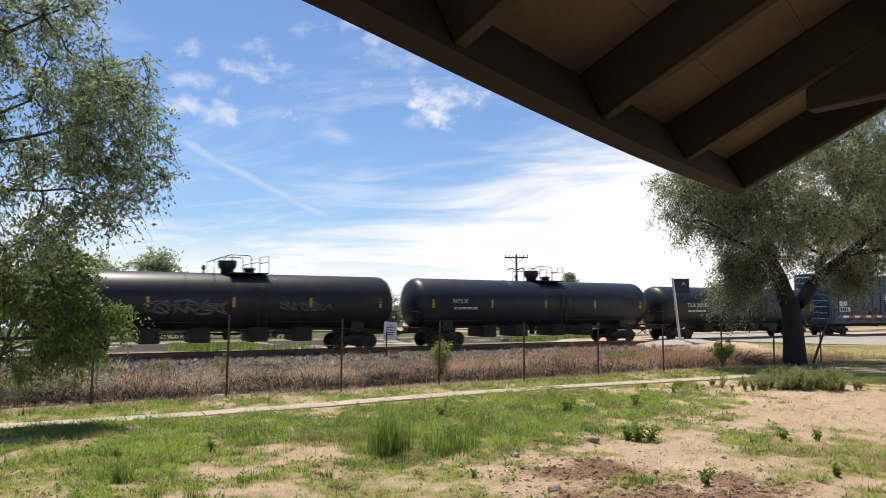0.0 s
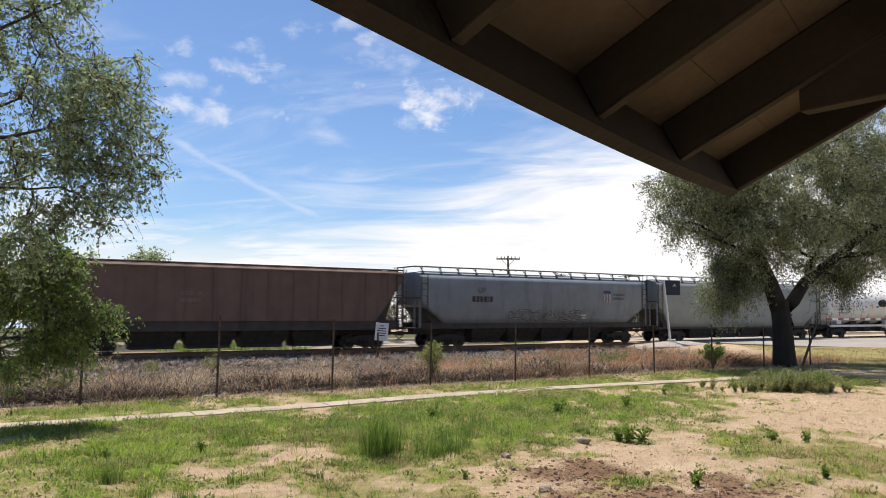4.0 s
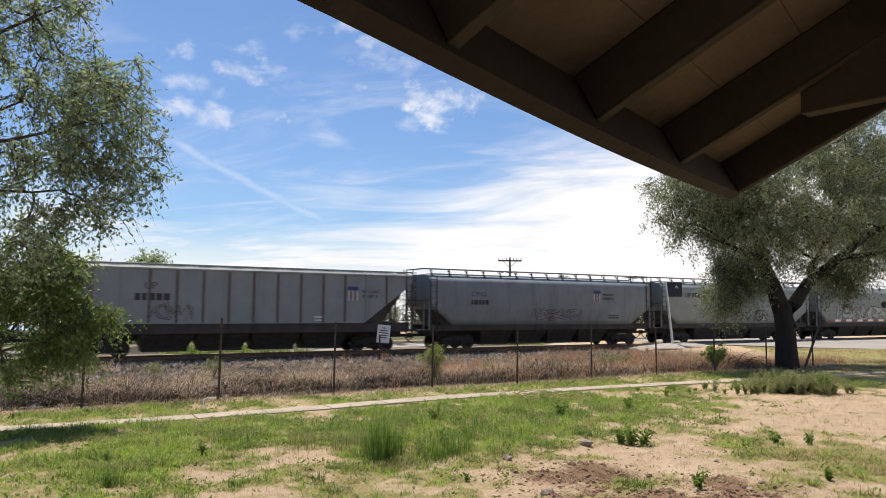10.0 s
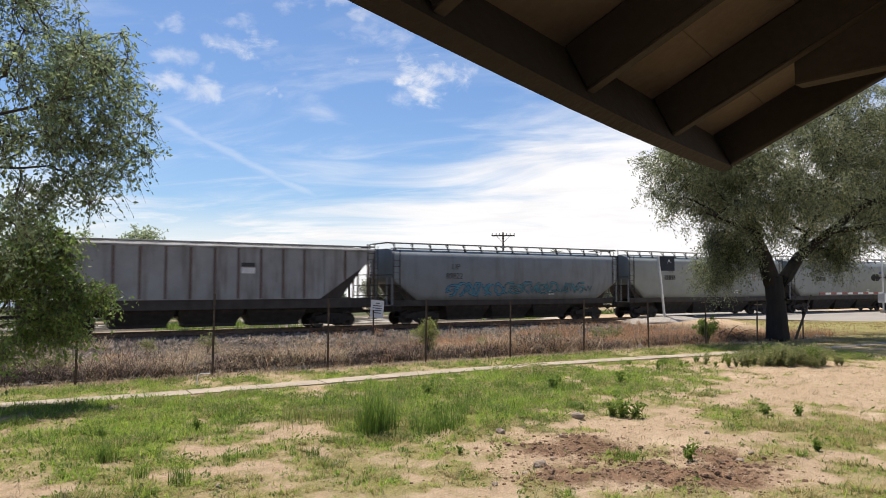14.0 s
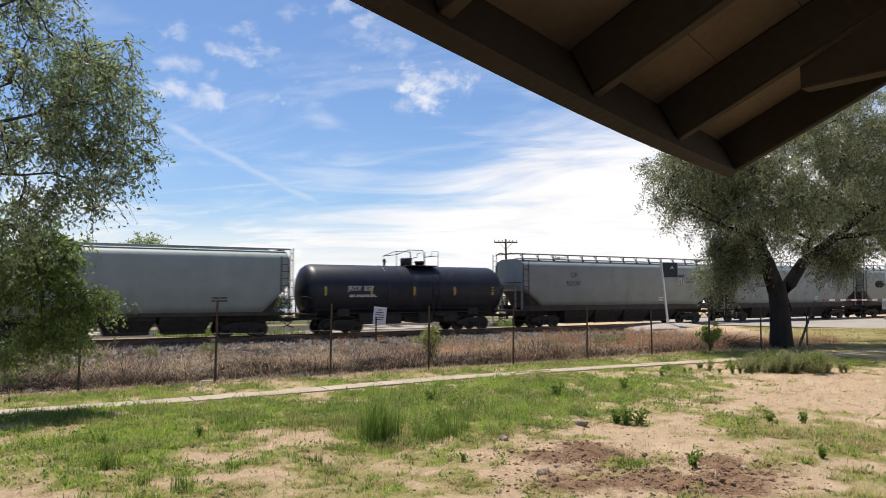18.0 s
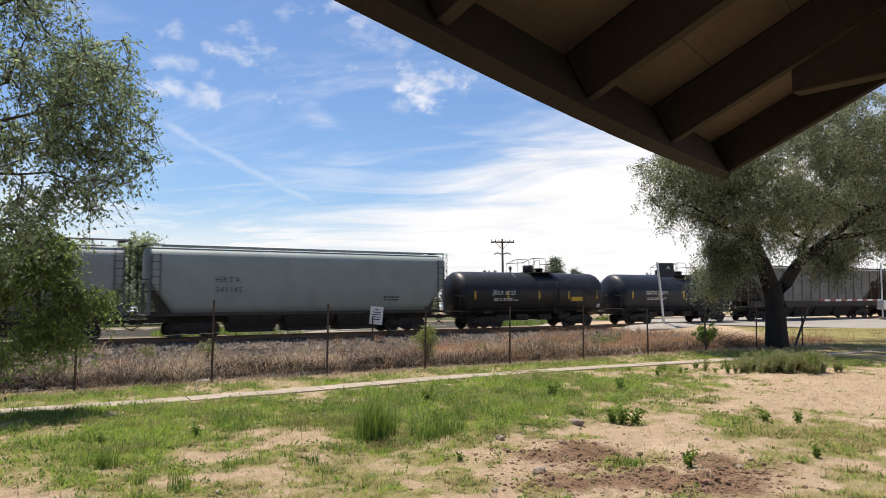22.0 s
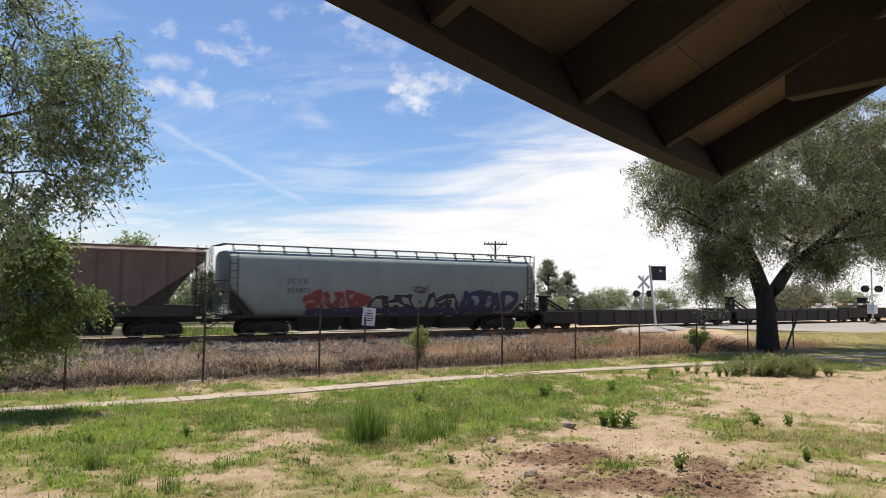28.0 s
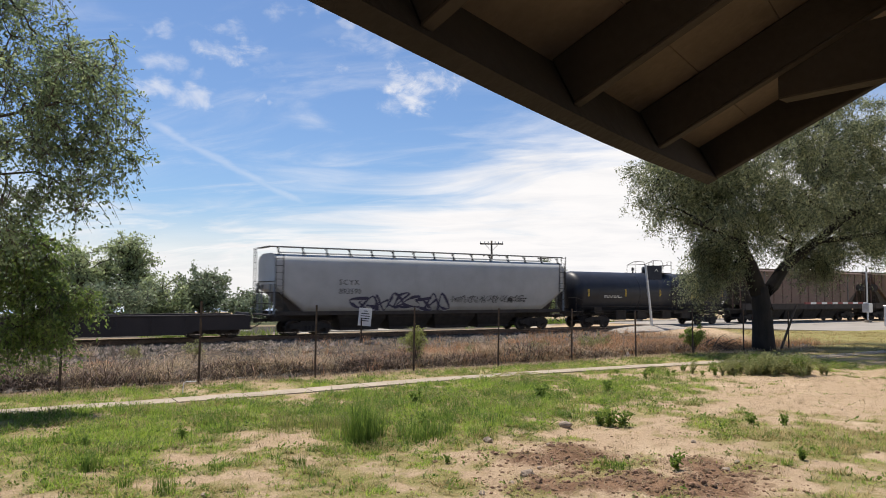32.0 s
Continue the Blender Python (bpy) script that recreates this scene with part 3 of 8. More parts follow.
# ---- the shelter's eave corner ----
M_WOOD = mat("brown_painted_timber", (0.062, 0.048, 0.040), (0.042, 0.033, 0.027), 3, 0.9, 0, 0.4, 45, (1, 1, 1), stain=(0.082, 0.065, 0.053), spec=0.15)
# roof boards: brown lightened to stand for light bounced off the ground
M_DECK = mat("bounce_lit_roof_boards", (0.165, 0.122, 0.096), (0.12, 0.09, 0.072), 4, 0.95, 0, 0.3, 50, stain=(0.055, 0.042, 0.033), spec=0.1)
# rafters and joist: darker copy of the timber for their shaded sides
M_RAFTER = mat("shade_dark_rafter", (0.05, 0.040, 0.034), (0.034, 0.027, 0.023), 3, 0.95, 0, 0.25, 45, spec=0.08)
M_FASCIA = mat("dark_weathered_fascia", (0.042, 0.034, 0.030), (0.028, 0.023, 0.020), 3, 0.9, 0, 0.5, 40, stain=(0.075, 0.064, 0.056), stain_at=(0.58, 0.8), spec=0.15)
M_SHINGLE = mat("roof_shingle", (0.14, 0.11, 0.09), (0.08, 0.065, 0.055), 8, 0.95, 0, 0.6)
EAVE_TIP = Vector((2.161, 1.699, 2.67))
SAG = 0.03
EAVE_DIR, INWARD, SLOPE = Vector((-0.9186, -0.3951, 0)), Vector((0.3951, -0.9186, 0)), 0.505


def shelter():
    """Frame of the roof corner: u runs along the eave, v goes up the slope; w is square to both."""
    up = (INWARD + Vector((0, 0, SLOPE))).normalized()
    m = Matrix.Translation(EAVE_TIP) @ Matrix((EAVE_DIR, up, EAVE_DIR.cross(up))).transposed().to_4x4()
    if m.to_3x3().col[2].z < 0:
        m = Matrix.Translation(EAVE_TIP) @ Matrix((EAVE_DIR, up, -EAVE_DIR.cross(up))).transposed().to_4x4()
    root = thing("picnic_shelter", pose(0, 0, 0), "dark brown timber picnic shelter with open rafters", "shelter")

    def put(name, bm, material, label=""):
        bm.transform(m)
        return part(name, bm, material, root, label)

    def beam(name, u0, u1, v0, v1, w0, w1, material=M_WOOD, label="", bevel=0.004):
        bm = bmesh.new()
        box(bm, u0, u1, v0, v1, w0, w1, bevel)
        return put(name, bm, material, label)
    D = 0.128                      # depth of the rafters
    # roof runs on out of view to keep light off its underside
    vmax, umax = 4.2, 7.4
    # the fascia has sagged between the corner and the second rafter
    bm = bmesh.new()
    us = np.linspace(-0.04, umax, 30)
    sag = [-SAG * math.sin(math.pi * min(max(u, 0) / 2.1, 1)) for u in us]
    loft(bm, [[(u, 0.0, s), (u, 0.04, s), (u, 0.04, D + 0.03 + s * 0.5), (u, 0.0, D + 0.03 + s * 0.5)] for u, s in zip(us, sag)])
    put("fascia_board", bm, M_FASCIA, "dark weathered brown fascia board")
    beam("barge_rafter", -0.04, 0.0, 0.042, vmax, 0, D + 0.03, M_FASCIA)
    for i in range(12):
        u = 0.60 + i * 0.575
        beam("rafter", u, u + 0.03, 0.042, vmax, 0.006, D, M_RAFTER)
        # thin strip of lighter timber paints the lit lower edge
        beam("rafter_edge", u - 0.001, u + 0.031, 0.042, vmax, 0.0, 0.0055, bevel=0.001)
    k = 0.0
    while k < vmax:
        beam("roof_board", -0.06, umax, k, min(k + 0.2395, vmax), D + 0.002 + 0.0008 * (k * 10 % 2), D + 0.02, M_DECK, bevel=0.002)
        k += 0.24
    for k in range(15):
        beam("shingle_course", -0.08, umax, -0.05 + k * 0.28, 0.26 + k * 0.28, D + 0.032 + 0.001 * (k % 2), D + 0.046, M_SHINGLE, bevel=0.002)
    BEAMS(root, m, beam, put)
    # far slope past the ridge, added unseen to block light; posts that carry it all
    ridge = m @ Vector((0, vmax, D))
    n = Vector((INWARD.x, INWARD.y, -SLOPE)).normalized()
    k = Matrix.Translation(ridge) @ Matrix((EAVE_DIR, n, EAVE_DIR.cross(n))).transposed().to_4x4()
    bm = bmesh.new()
    box(bm, -0.08, umax, 0.0, vmax, -0.012, 0.012, 0.003)
    bm.transform(k)
    part("far_roof_slope", bm, M_DECK, root)
    for u, v in ((4.6, 0.85), (0.25, 3.6), (7.0, 0.85), (6.8, 3.6)):
        p = m @ Vector((u, v, 0.0))
        bm = bmesh.new()
        box(bm, p.x - 0.075, p.x + 0.075, p.y - 0.075, p.y + 0.075, -0.1, p.z, 0.008)
        part("post", bm, M_WOOD, root)


def BEAMS(root, m, beam, put):
    """The level joist notched onto the first rafter, its drop post and the blocking above."""
    s, d = Vector((1.80, 1.23, 2.80)), Vector((0.16, -0.987, 0))
    side = Vector((0.987, 0.16, 0)) * 0.05

    def level(name, p, length, w, h, label="", material=M_WOOD):
        bm = bmesh.new()
        loft(bm, [[tuple(q - w), tuple(q + w), tuple(q + w + Vector((0, 0, h))), tuple(q - w + Vector((0, 0, h)))] for q in (p, p + d * length)])
        part(name, bm, material, root, label)
    s = s + d * 0.07
    level("joist", s + Vector((0, 0, 0.0055)), 2.6, side * 0.5, 0.15, "level brown joist", M_RAFTER)
    # same light strip under the joist for its lit edge
    level("joist_edge", s, 2.6, side * 0.52, 0.005)
    level("blocking", s + d * 0.32 + Vector((-0.14, 0, 0.16)), 1.6, side * 1.6, 0.05)
    bm = bmesh.new()
    c = s + d * 0.36
    box(bm, c.x + 0.03, c.x + 0.17, c.y - 0.14, c.y, 2.70, 3.02, 0.006)
    part("drop_post", bm, M_WOOD, root)


shelter()

# ---- the freight train ----
M_TRUCK = mat("sooty_cast_steel", (0.045, 0.038, 0.033), (0.022, 0.02, 0.018), 5, 0.75, 0.3, 0.2)
M_WHEEL = mat("worn_wheel_steel", (0.07, 0.055, 0.047), (0.03, 0.026, 0.024), 5, 0.55, 0.5)
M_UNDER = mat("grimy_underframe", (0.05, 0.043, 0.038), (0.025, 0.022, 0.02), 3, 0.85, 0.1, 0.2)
# slope sheets and side sills: grime, with the shade under the body painted in
M_SLOPE = mat("grimy_shaded_sheet", (0.065, 0.055, 0.047), (0.04, 0.034, 0.03), 2, 0.85, 0, 0.1, stain=(0.03, 0.025, 0.022))
M_BLACK = mat("black_tank_paint", (0.020, 0.020, 0.023), (0.012, 0.012, 0.014), 1.5, 0.42, 0, 0.03, 30, stain=(0.05, 0.042, 0.038), stain_at=(0.55, 0.8), spec=0.28)
M_NAVY = mat("navy_tank_paint", (0.022, 0.025, 0.034), (0.013, 0.015, 0.022), 1.5, 0.42, 0, 0.03, 30, stain=(0.055, 0.048, 0.043), stain_at=(0.55, 0.8), spec=0.28)
M_WHITE = mat("white_tank_paint", (0.62, 0.62, 0.60), (0.52, 0.51, 0.485), 1.0, 0.45, 0, 0.02, 30, stain=(0.40, 0.36, 0.32), stain_at=(0.6, 0.9))
M_GREY = mat("grey_hopper_paint", (0.245, 0.265, 0.256), (0.20, 0.216, 0.209), 1.0, 0.6, 0, 0.03, 30, stain=(0.145, 0.145, 0.135), stain_at=(0.54, 0.85))
M_PALE = mat("pale_grey_hopper_paint", (0.44, 0.45, 0.445), (0.355, 0.362, 0.357), 1.0, 0.6, 0, 0.03, 30, stain=(0.30, 0.28, 0.25), stain_at=(0.58, 0.88))
M_DARKG = mat("weathered_grey_paint", (0.30, 0.30, 0.29), (0.215, 0.213, 0.205), 1.0, 0.7, 0, 0.04, 30, stain=(0.12, 0.10, 0.085), stain_at=(0.48, 0.72))
M_BLUEG = mat("blue_grey_hopper_paint", (0.22, 0.243, 0.255), (0.17, 0.188, 0.198), 1.0, 0.6, 0, 0.03, 30, stain=(0.12, 0.117, 0.112), stain_at=(0.5, 0.78))
M_SAGEG = mat("green_grey_hopper_paint", (0.265, 0.305, 0.292), (0.212, 0.25, 0.238), 1.0, 0.6, 0, 0.03, 30, stain=(0.22, 0.215, 0.195), stain_at=(0.55, 0.85))
M_STREAK = mat("dark_streaked_grey_paint", (0.17, 0.17, 0.165), (0.115, 0.113, 0.11), 1.0, 0.7, 0, 0.04, 30, stain=(0.30, 0.295, 0.28), stain_at=(0.56, 0.74))
M_BROWN = mat("rusty_brown_paint", (0.155, 0.098, 0.074), (0.105, 0.064, 0.048), 1.0, 0.75, 0, 0.04, 30, stain=(0.075, 0.05, 0.042), stain_at=(0.5, 0.75))
M_TAN = mat("faded_brown_paint", (0.185, 0.125, 0.10), (0.135, 0.09, 0.072), 1.0, 0.75, 0, 0.04, 30, stain=(0.13, 0.085, 0.065), stain_at=(0.5, 0.78))
M_BLUE = mat("blue_boxcar_paint", (0.013, 0.055, 0.10), (0.009, 0.036, 0.068), 1.0, 0.5, 0, 0.03, 30, stain=(0.03, 0.045, 0.065), stain_at=(0.52, 0.8))
M_WELL = mat("dark_brown_well_paint", (0.042, 0.034, 0.033), (0.026, 0.022, 0.022), 1.0, 0.75, 0, 0.04, 30, stain=(0.03, 0.025, 0.022), stain_at=(0.5, 0.8))
M_INK = mat("black_lettering", (0.03, 0.03, 0.03), (0.05, 0.05, 0.05), 9, 0.7)
M_CHALK = mat("white_lettering", (0.7, 0.7, 0.68), (0.55, 0.55, 0.53), 9, 0.7)
M_YEL = mat("yellow_reflector", (0.62, 0.42, 0.03), (0.45, 0.30, 0.03), 9, 0.5)
M_ORANGE = mat("orange_reflector", (0.70, 0.26, 0.03), (0.55, 0.2, 0.03), 9, 0.5)
M_RED = mat("red_spray", (0.19, 0.05, 0.055), (0.22, 0.05, 0.045), 3, 0.6)
M_BLUES = mat("blue_spray", (0.03, 0.055, 0.20), (0.02, 0.04, 0.13), 3, 0.6)
M_TEAL = mat("teal_spray", (0.08, 0.30, 0.36), (0.06, 0.22, 0.28), 3, 0.6)
M_SILVER = mat("silver_spray", (0.40, 0.41, 0.41), (0.30, 0.31, 0.31), 3, 0.5)
M_VIOLET = mat("dark_violet_spray", (0.05, 0.045, 0.09), (0.03, 0.03, 0.06), 3, 0.6)
M_PINK = mat("faded_pink_spray", (0.42, 0.22, 0.20), (0.30, 0.17, 0.16), 3, 0.6)

SPEED = 19.3
X_ZERO = -62.15
_kept = {}


def kept(key, build):
    """Alike pieces share one mesh."""
    if key not in _kept:
        bm = bmesh.new()
        sm = bool(build(bm))
        bmesh.ops.recalc_face_normals(bm, faces=bm.faces)
        for f in bm.faces:
            f.smooth = sm
        me = bpy.data.meshes.new(key)
        bm.to_mesh(me)
        bm.free()
        _kept[key] = me
    return _kept[key]


def fix(name, key, build, material, parent, at=(0, 0, 0), turn=0.0, label=""):
    ob = part(name, kept(key, build), material, parent, label)
    ob.location = at
    ob.rotation_euler.z = turn
    return ob


def wheel_b(bm):
    lathe(bm, [(-0.07, 0.05), (-0.07, 0.13), (-0.02, 0.15), (0.0, 0.36), (-0.06, 0.38), (-0.065, 0.455), (-0.03, 0.455), (-0.02, 0.43), (0.07, 0.42), (0.07, 0.37), (0.03, 0.35), (0.02, 0.15), (0.07, 0.12), (0.07, 0.05)], 20, "y")
    return True


def frame_b(bm):
    out = [(-1.15, 0.40), (-1.15, 0.62), (-0.85, 0.66), (-0.45, 0.80), (0.45, 0.80), (0.85, 0.66), (1.15, 0.62), (1.15, 0.40), (0.75, 0.42), (0.42, 0.22), (-0.42, 0.22), (-0.75, 0.42)]
    loft(bm, [[(x, y, z) for x, z in out] for y in (-0.06, 0.06)])
    for s in (-0.22, 0.0, 0.22):
        lathe(bm, [(0.27, 0.07), (0.55, 0.07)], 8, "z", (s, -0.075, 0))


def truck(parent, x):
    t = fix("truck", "bolster", lambda bm: (box(bm, -0.2, 0.2, -1.0, 1.0, 0.50, 0.78, 0.02), lathe(bm, [(0.78, 0.2), (0.9, 0.2)], 12, "z"), None)[2], M_TRUCK, parent, (x, 0, 0))
    for y in (-1.0, 1.0):
        fix("side_frame", "side_frame", frame_b, M_TRUCK, t, (0, y, 0))
    for a in (-0.88, 0.88):
        fix("axle", "axle", lambda bm: (tube(bm, [(0, -1.05, 0), (0, 1.05, 0)], 0.075, 8), True)[1], M_WHEEL, t, (a, 0, 0.43))
        fix("wheel", "wheel", wheel_b, M_WHEEL, t, (a, -0.76, 0.43), math.pi)
        fix("wheel", "wheel", wheel_b, M_WHEEL, t, (a, 0.76, 0.43))
    return t


def coupler_b(bm):
    box(bm, 0.0, 0.62, -0.08, 0.08, 0.78, 0.94, 0.02)
    box(bm, 0.55, 0.80, -0.16, 0.10, 0.72, 1.0, 0.04)
    tube(bm, [(0.1, -0.5, 0.85), (0.4, -0.55, 0.55), (0.78, -0.4, 0.42)], 0.03, 6)


def running_gear(car, L, overhang=2.75):
    for s in (-1, 1):
        truck(car, s * (L / 2 - overhang))
        fix("coupler", "coupler", coupler_b, M_TRUCK, car, (s * (L / 2 - 0.72), 0, 0), 0 if s > 0 else math.pi)


def ladder(car, x, y, z0, z1, w=0.42, face=0.0, material=None):
    """Two stiles with rungs between, flat against a side (face 0) or an end (face 90 degrees)."""
    def b(bm):
        for s in (-w / 2, w / 2):
            box(bm, s - 0.02, s + 0.02, -0.02, 0.02, z0, z1)
        k = z0 + 0.15
        while k < z1 - 0.05:
            tube(bm, [(-w / 2, 0, k), (w / 2, 0, k)], 0.013, 5)
            k += 0.36
    return fix("ladder", "ladder%.2f_%.2f_%.2f" % (z0, z1, w), b, material or M_UNDER, car, (x, y, 0), radians(face))


def flat(bm, pts, y):
    """A thin plate on the near side, from outline points (x, z)."""
    loft(bm, [[(x, yy, z) for x, z in pts] for yy in (y, y - 0.004)])


def words(car, text, x, z, h, y, material, spread=1.0, bold=0.0):
    cu = bpy.data.curves.new("lettering", "FONT")
    cu.body, cu.size, cu.extrude, cu.offset, cu.space_character = text, h * 1.4, 0.002, bold, spread
    cu.resolution_u = 2
    ob = bpy.data.objects.new("lettering", cu)
    scene.collection.objects.link(ob)
    me = bpy.data.meshes.new_from_object(ob.evaluated_get(bpy.context.evaluated_depsgraph_get()))
    bpy.data.objects.remove(ob)
    me.transform(Matrix.Translation((x, y, z)) @ Matrix.Rotation(radians(90), 4, "X"))
    me.materials.clear()
    return part("lettering", me, material, car)


def bars(car, x, z, w, rows, h, y, material, label=""):
    """Small unreadable lettering as rows of bars."""
    for i in range(rows):
        u = x
        while u < x + w * random.uniform(0.75, 1.0):
            d = random.uniform(0.06, 0.22) * max(w, 0.5)
            bm = bmesh.new()
            flat(bm, [(u, z - i * h * 1.7), (u + d, z - i * h * 1.7), (u + d, z - i * h * 1.7 + h), (u, z - i * h * 1.7 + h)], y)
            part("stencil_bar", bm, material, car, label)
            u += d + 0.05 * max(w, 0.5)


def panel(car, name, x0, x1, z0, z1, y, material, label=""):
    bm = bmesh.new()
    flat(bm, [(x0, z0), (x1, z0), (x1, z1), (x0, z1)], y)
    return part(name, bm, material, car, label)


def scrawl(car, x0, x1, z0, z1, y, fill, line, seed, label, fat=0.16):
    """Spray writing that cannot be read: swollen letter-like strokes with an outline."""
    r = random.Random(seed)
    a, b = bmesh.new(), bmesh.new()
    H = z1 - z0
    n = max(3, round((x1 - x0) / (H * 0.78)))
    step = (x1 - x0) / n
    shapes = ([(0.15, 0), (0.1, 1), (0.75, 0.8), (0.2, 0.5), (0.85, 0.0)], [(0.8, 0.9), (0.2, 0.75), (0.15, 0.2), (0.8, 0.1), (0.75, 0.5), (0.45, 0.5)],
              [(0.1, 1.0), (0.35, 0.1), (0.55, 0.7), (0.75, 0.05), (0.95, 1.0)], [(0.1, 0.0), (0.4, 1.0), (0.85, 0.0), (0.6, 0.4), (0.25, 0.4)],
              [(0.85, 0.95), (0.2, 0.9), (0.25, 0.55), (0.8, 0.45), (0.75, 0.05), (0.1, 0.1)], [(0.2, 0.1), (0.15, 0.9), (0.6, 1.0), (0.85, 0.5), (0.6, 0.05), (0.2, 0.1)])
    for i in range(n):
        cx = x0 + i * step
        pts = [Vector((cx + (u + r.uniform(-0.28, 0.28)) * step * 1.55, z0 + H * min(max(v + r.uniform(-0.3, 0.3), 0.0), 1.1))) for u, v in r.choice(shapes)]
        for bm, extra, yy in ((b, 0.06 * min(H, 1.0), y - 0.002), (a, 0.0, y - 0.007)):
            lo, hi = [], []
            m_ = 5
            for k in range((len(pts) - 1) * m_ + 1):
                u, w = divmod(k, m_)
                w /= m_
                p0, p1, p2, p3 = (pts[min(max(u + o, 0), len(pts) - 1)] for o in (-1, 0, 1, 2))
                p = 0.5 * (2 * p1 + (p2 - p0) * w + (2 * p0 - 5 * p1 + 4 * p2 - p3) * w * w + (3 * p1 - p0 - 3 * p2 + p3) * w ** 3)
                d = (p2 - p0) * (1 - w) + (p3 - p1) * w
                d = d.normalized() if d.length > 1e-6 else Vector((1, 0))
                nrm = Vector((-d.y, d.x)) * (fat * (0.75 + 0.3 * math.sin(k * 0.9 + i)) * H + extra)
                lo.append(p - nrm)
                hi.append(p + nrm)
            va = [bm.verts.new((p.x, yy - 0.0003 * i, p.y)) for p in lo]
            vb = [bm.verts.new((p.x, yy - 0.0003 * i, p.y)) for p in hi]
            for k in range(len(va) - 1):
                bm.faces.new((va[k], va[k + 1], vb[k + 1], vb[k]))
    part("graffiti_outline", b, line, car)
    part("graffiti_fill", a, fill, car, label)


def shield(car, x, z, y):
    """A small striped shield badge and a slogan beside it."""
    panel(car, "badge", x, x + 0.62, z + 0.42, z + 0.62, y, M_BLUES, "dark blue top of a shield badge")
    for i in range(5):
        panel(car, "badge_stripe", x + 0.03 + i * 0.122, x + 0.09 + i * 0.122, z - 0.16, z + 0.40, y, M_RED if i % 2 else M_CHALK)
    words(car, "BUILDING", x + 0.85, z + 0.28, 0.16, y - 0.003, M_INK)
    words(car, "AMERICA", x + 0.85, z + 0.02, 0.16, y - 0.003, M_INK)


def side_at(z, w=1.58):
    """Half width of a round-sided hopper at height z: the side curves in below the waist."""
    return w * (1 - 0.22 * max(0.0, (3.15 - z) / 1.9) ** 2)


def hopper_section(x, zb, w, round_side, top=4.30, crown=4.42):
    """One closed ring of a covered hopper's body at x, whose lower edge is at zb."""
    n = 8
    hi = top - 0.55
    side = [zb + (hi - zb) * i / (n - 1) for i in range(n)] if zb < top - 0.6 else [zb] * n
    s = [(x, -(side_at(z, w) if round_side else w), z) for z in side]
    if round_side:
        s += [(x, -w * 0.985, top - 0.35), (x, -w * 0.93, top - 0.17), (x, -w * 0.82, top - 0.04), (x, -w * 0.45, crown - 0.02)]
    else:
        s += [(x, -w, top - 0.25), (x, -w, top - 0.06), (x, -w * 0.96, top), (x, -w * 0.45, crown - 0.03)]
    return s + [(x, -q[1], q[2]) for q in s[::-1]]


def lay_on_side(ob):
    """Bends flat lettering to the curved side of a round hopper."""
    bm = bmesh.new()
    bm.from_mesh(ob.data)
    zs = [v.co.z for v in bm.verts]
    z = math.floor(min(zs) / 0.2) * 0.2 + 0.2
    while z < min(max(zs), 3.15):
        bmesh.ops.bisect_plane(bm, geom=bm.verts[:] + bm.edges[:] + bm.faces[:], plane_co=(0, 0, z), plane_no=(0, 0, 1))
        z += 0.2
    for v in bm.verts:
        v.co.y += 1.58 - side_at(v.co.z) - 0.006
    bm.to_mesh(ob.data)
    bm.free()


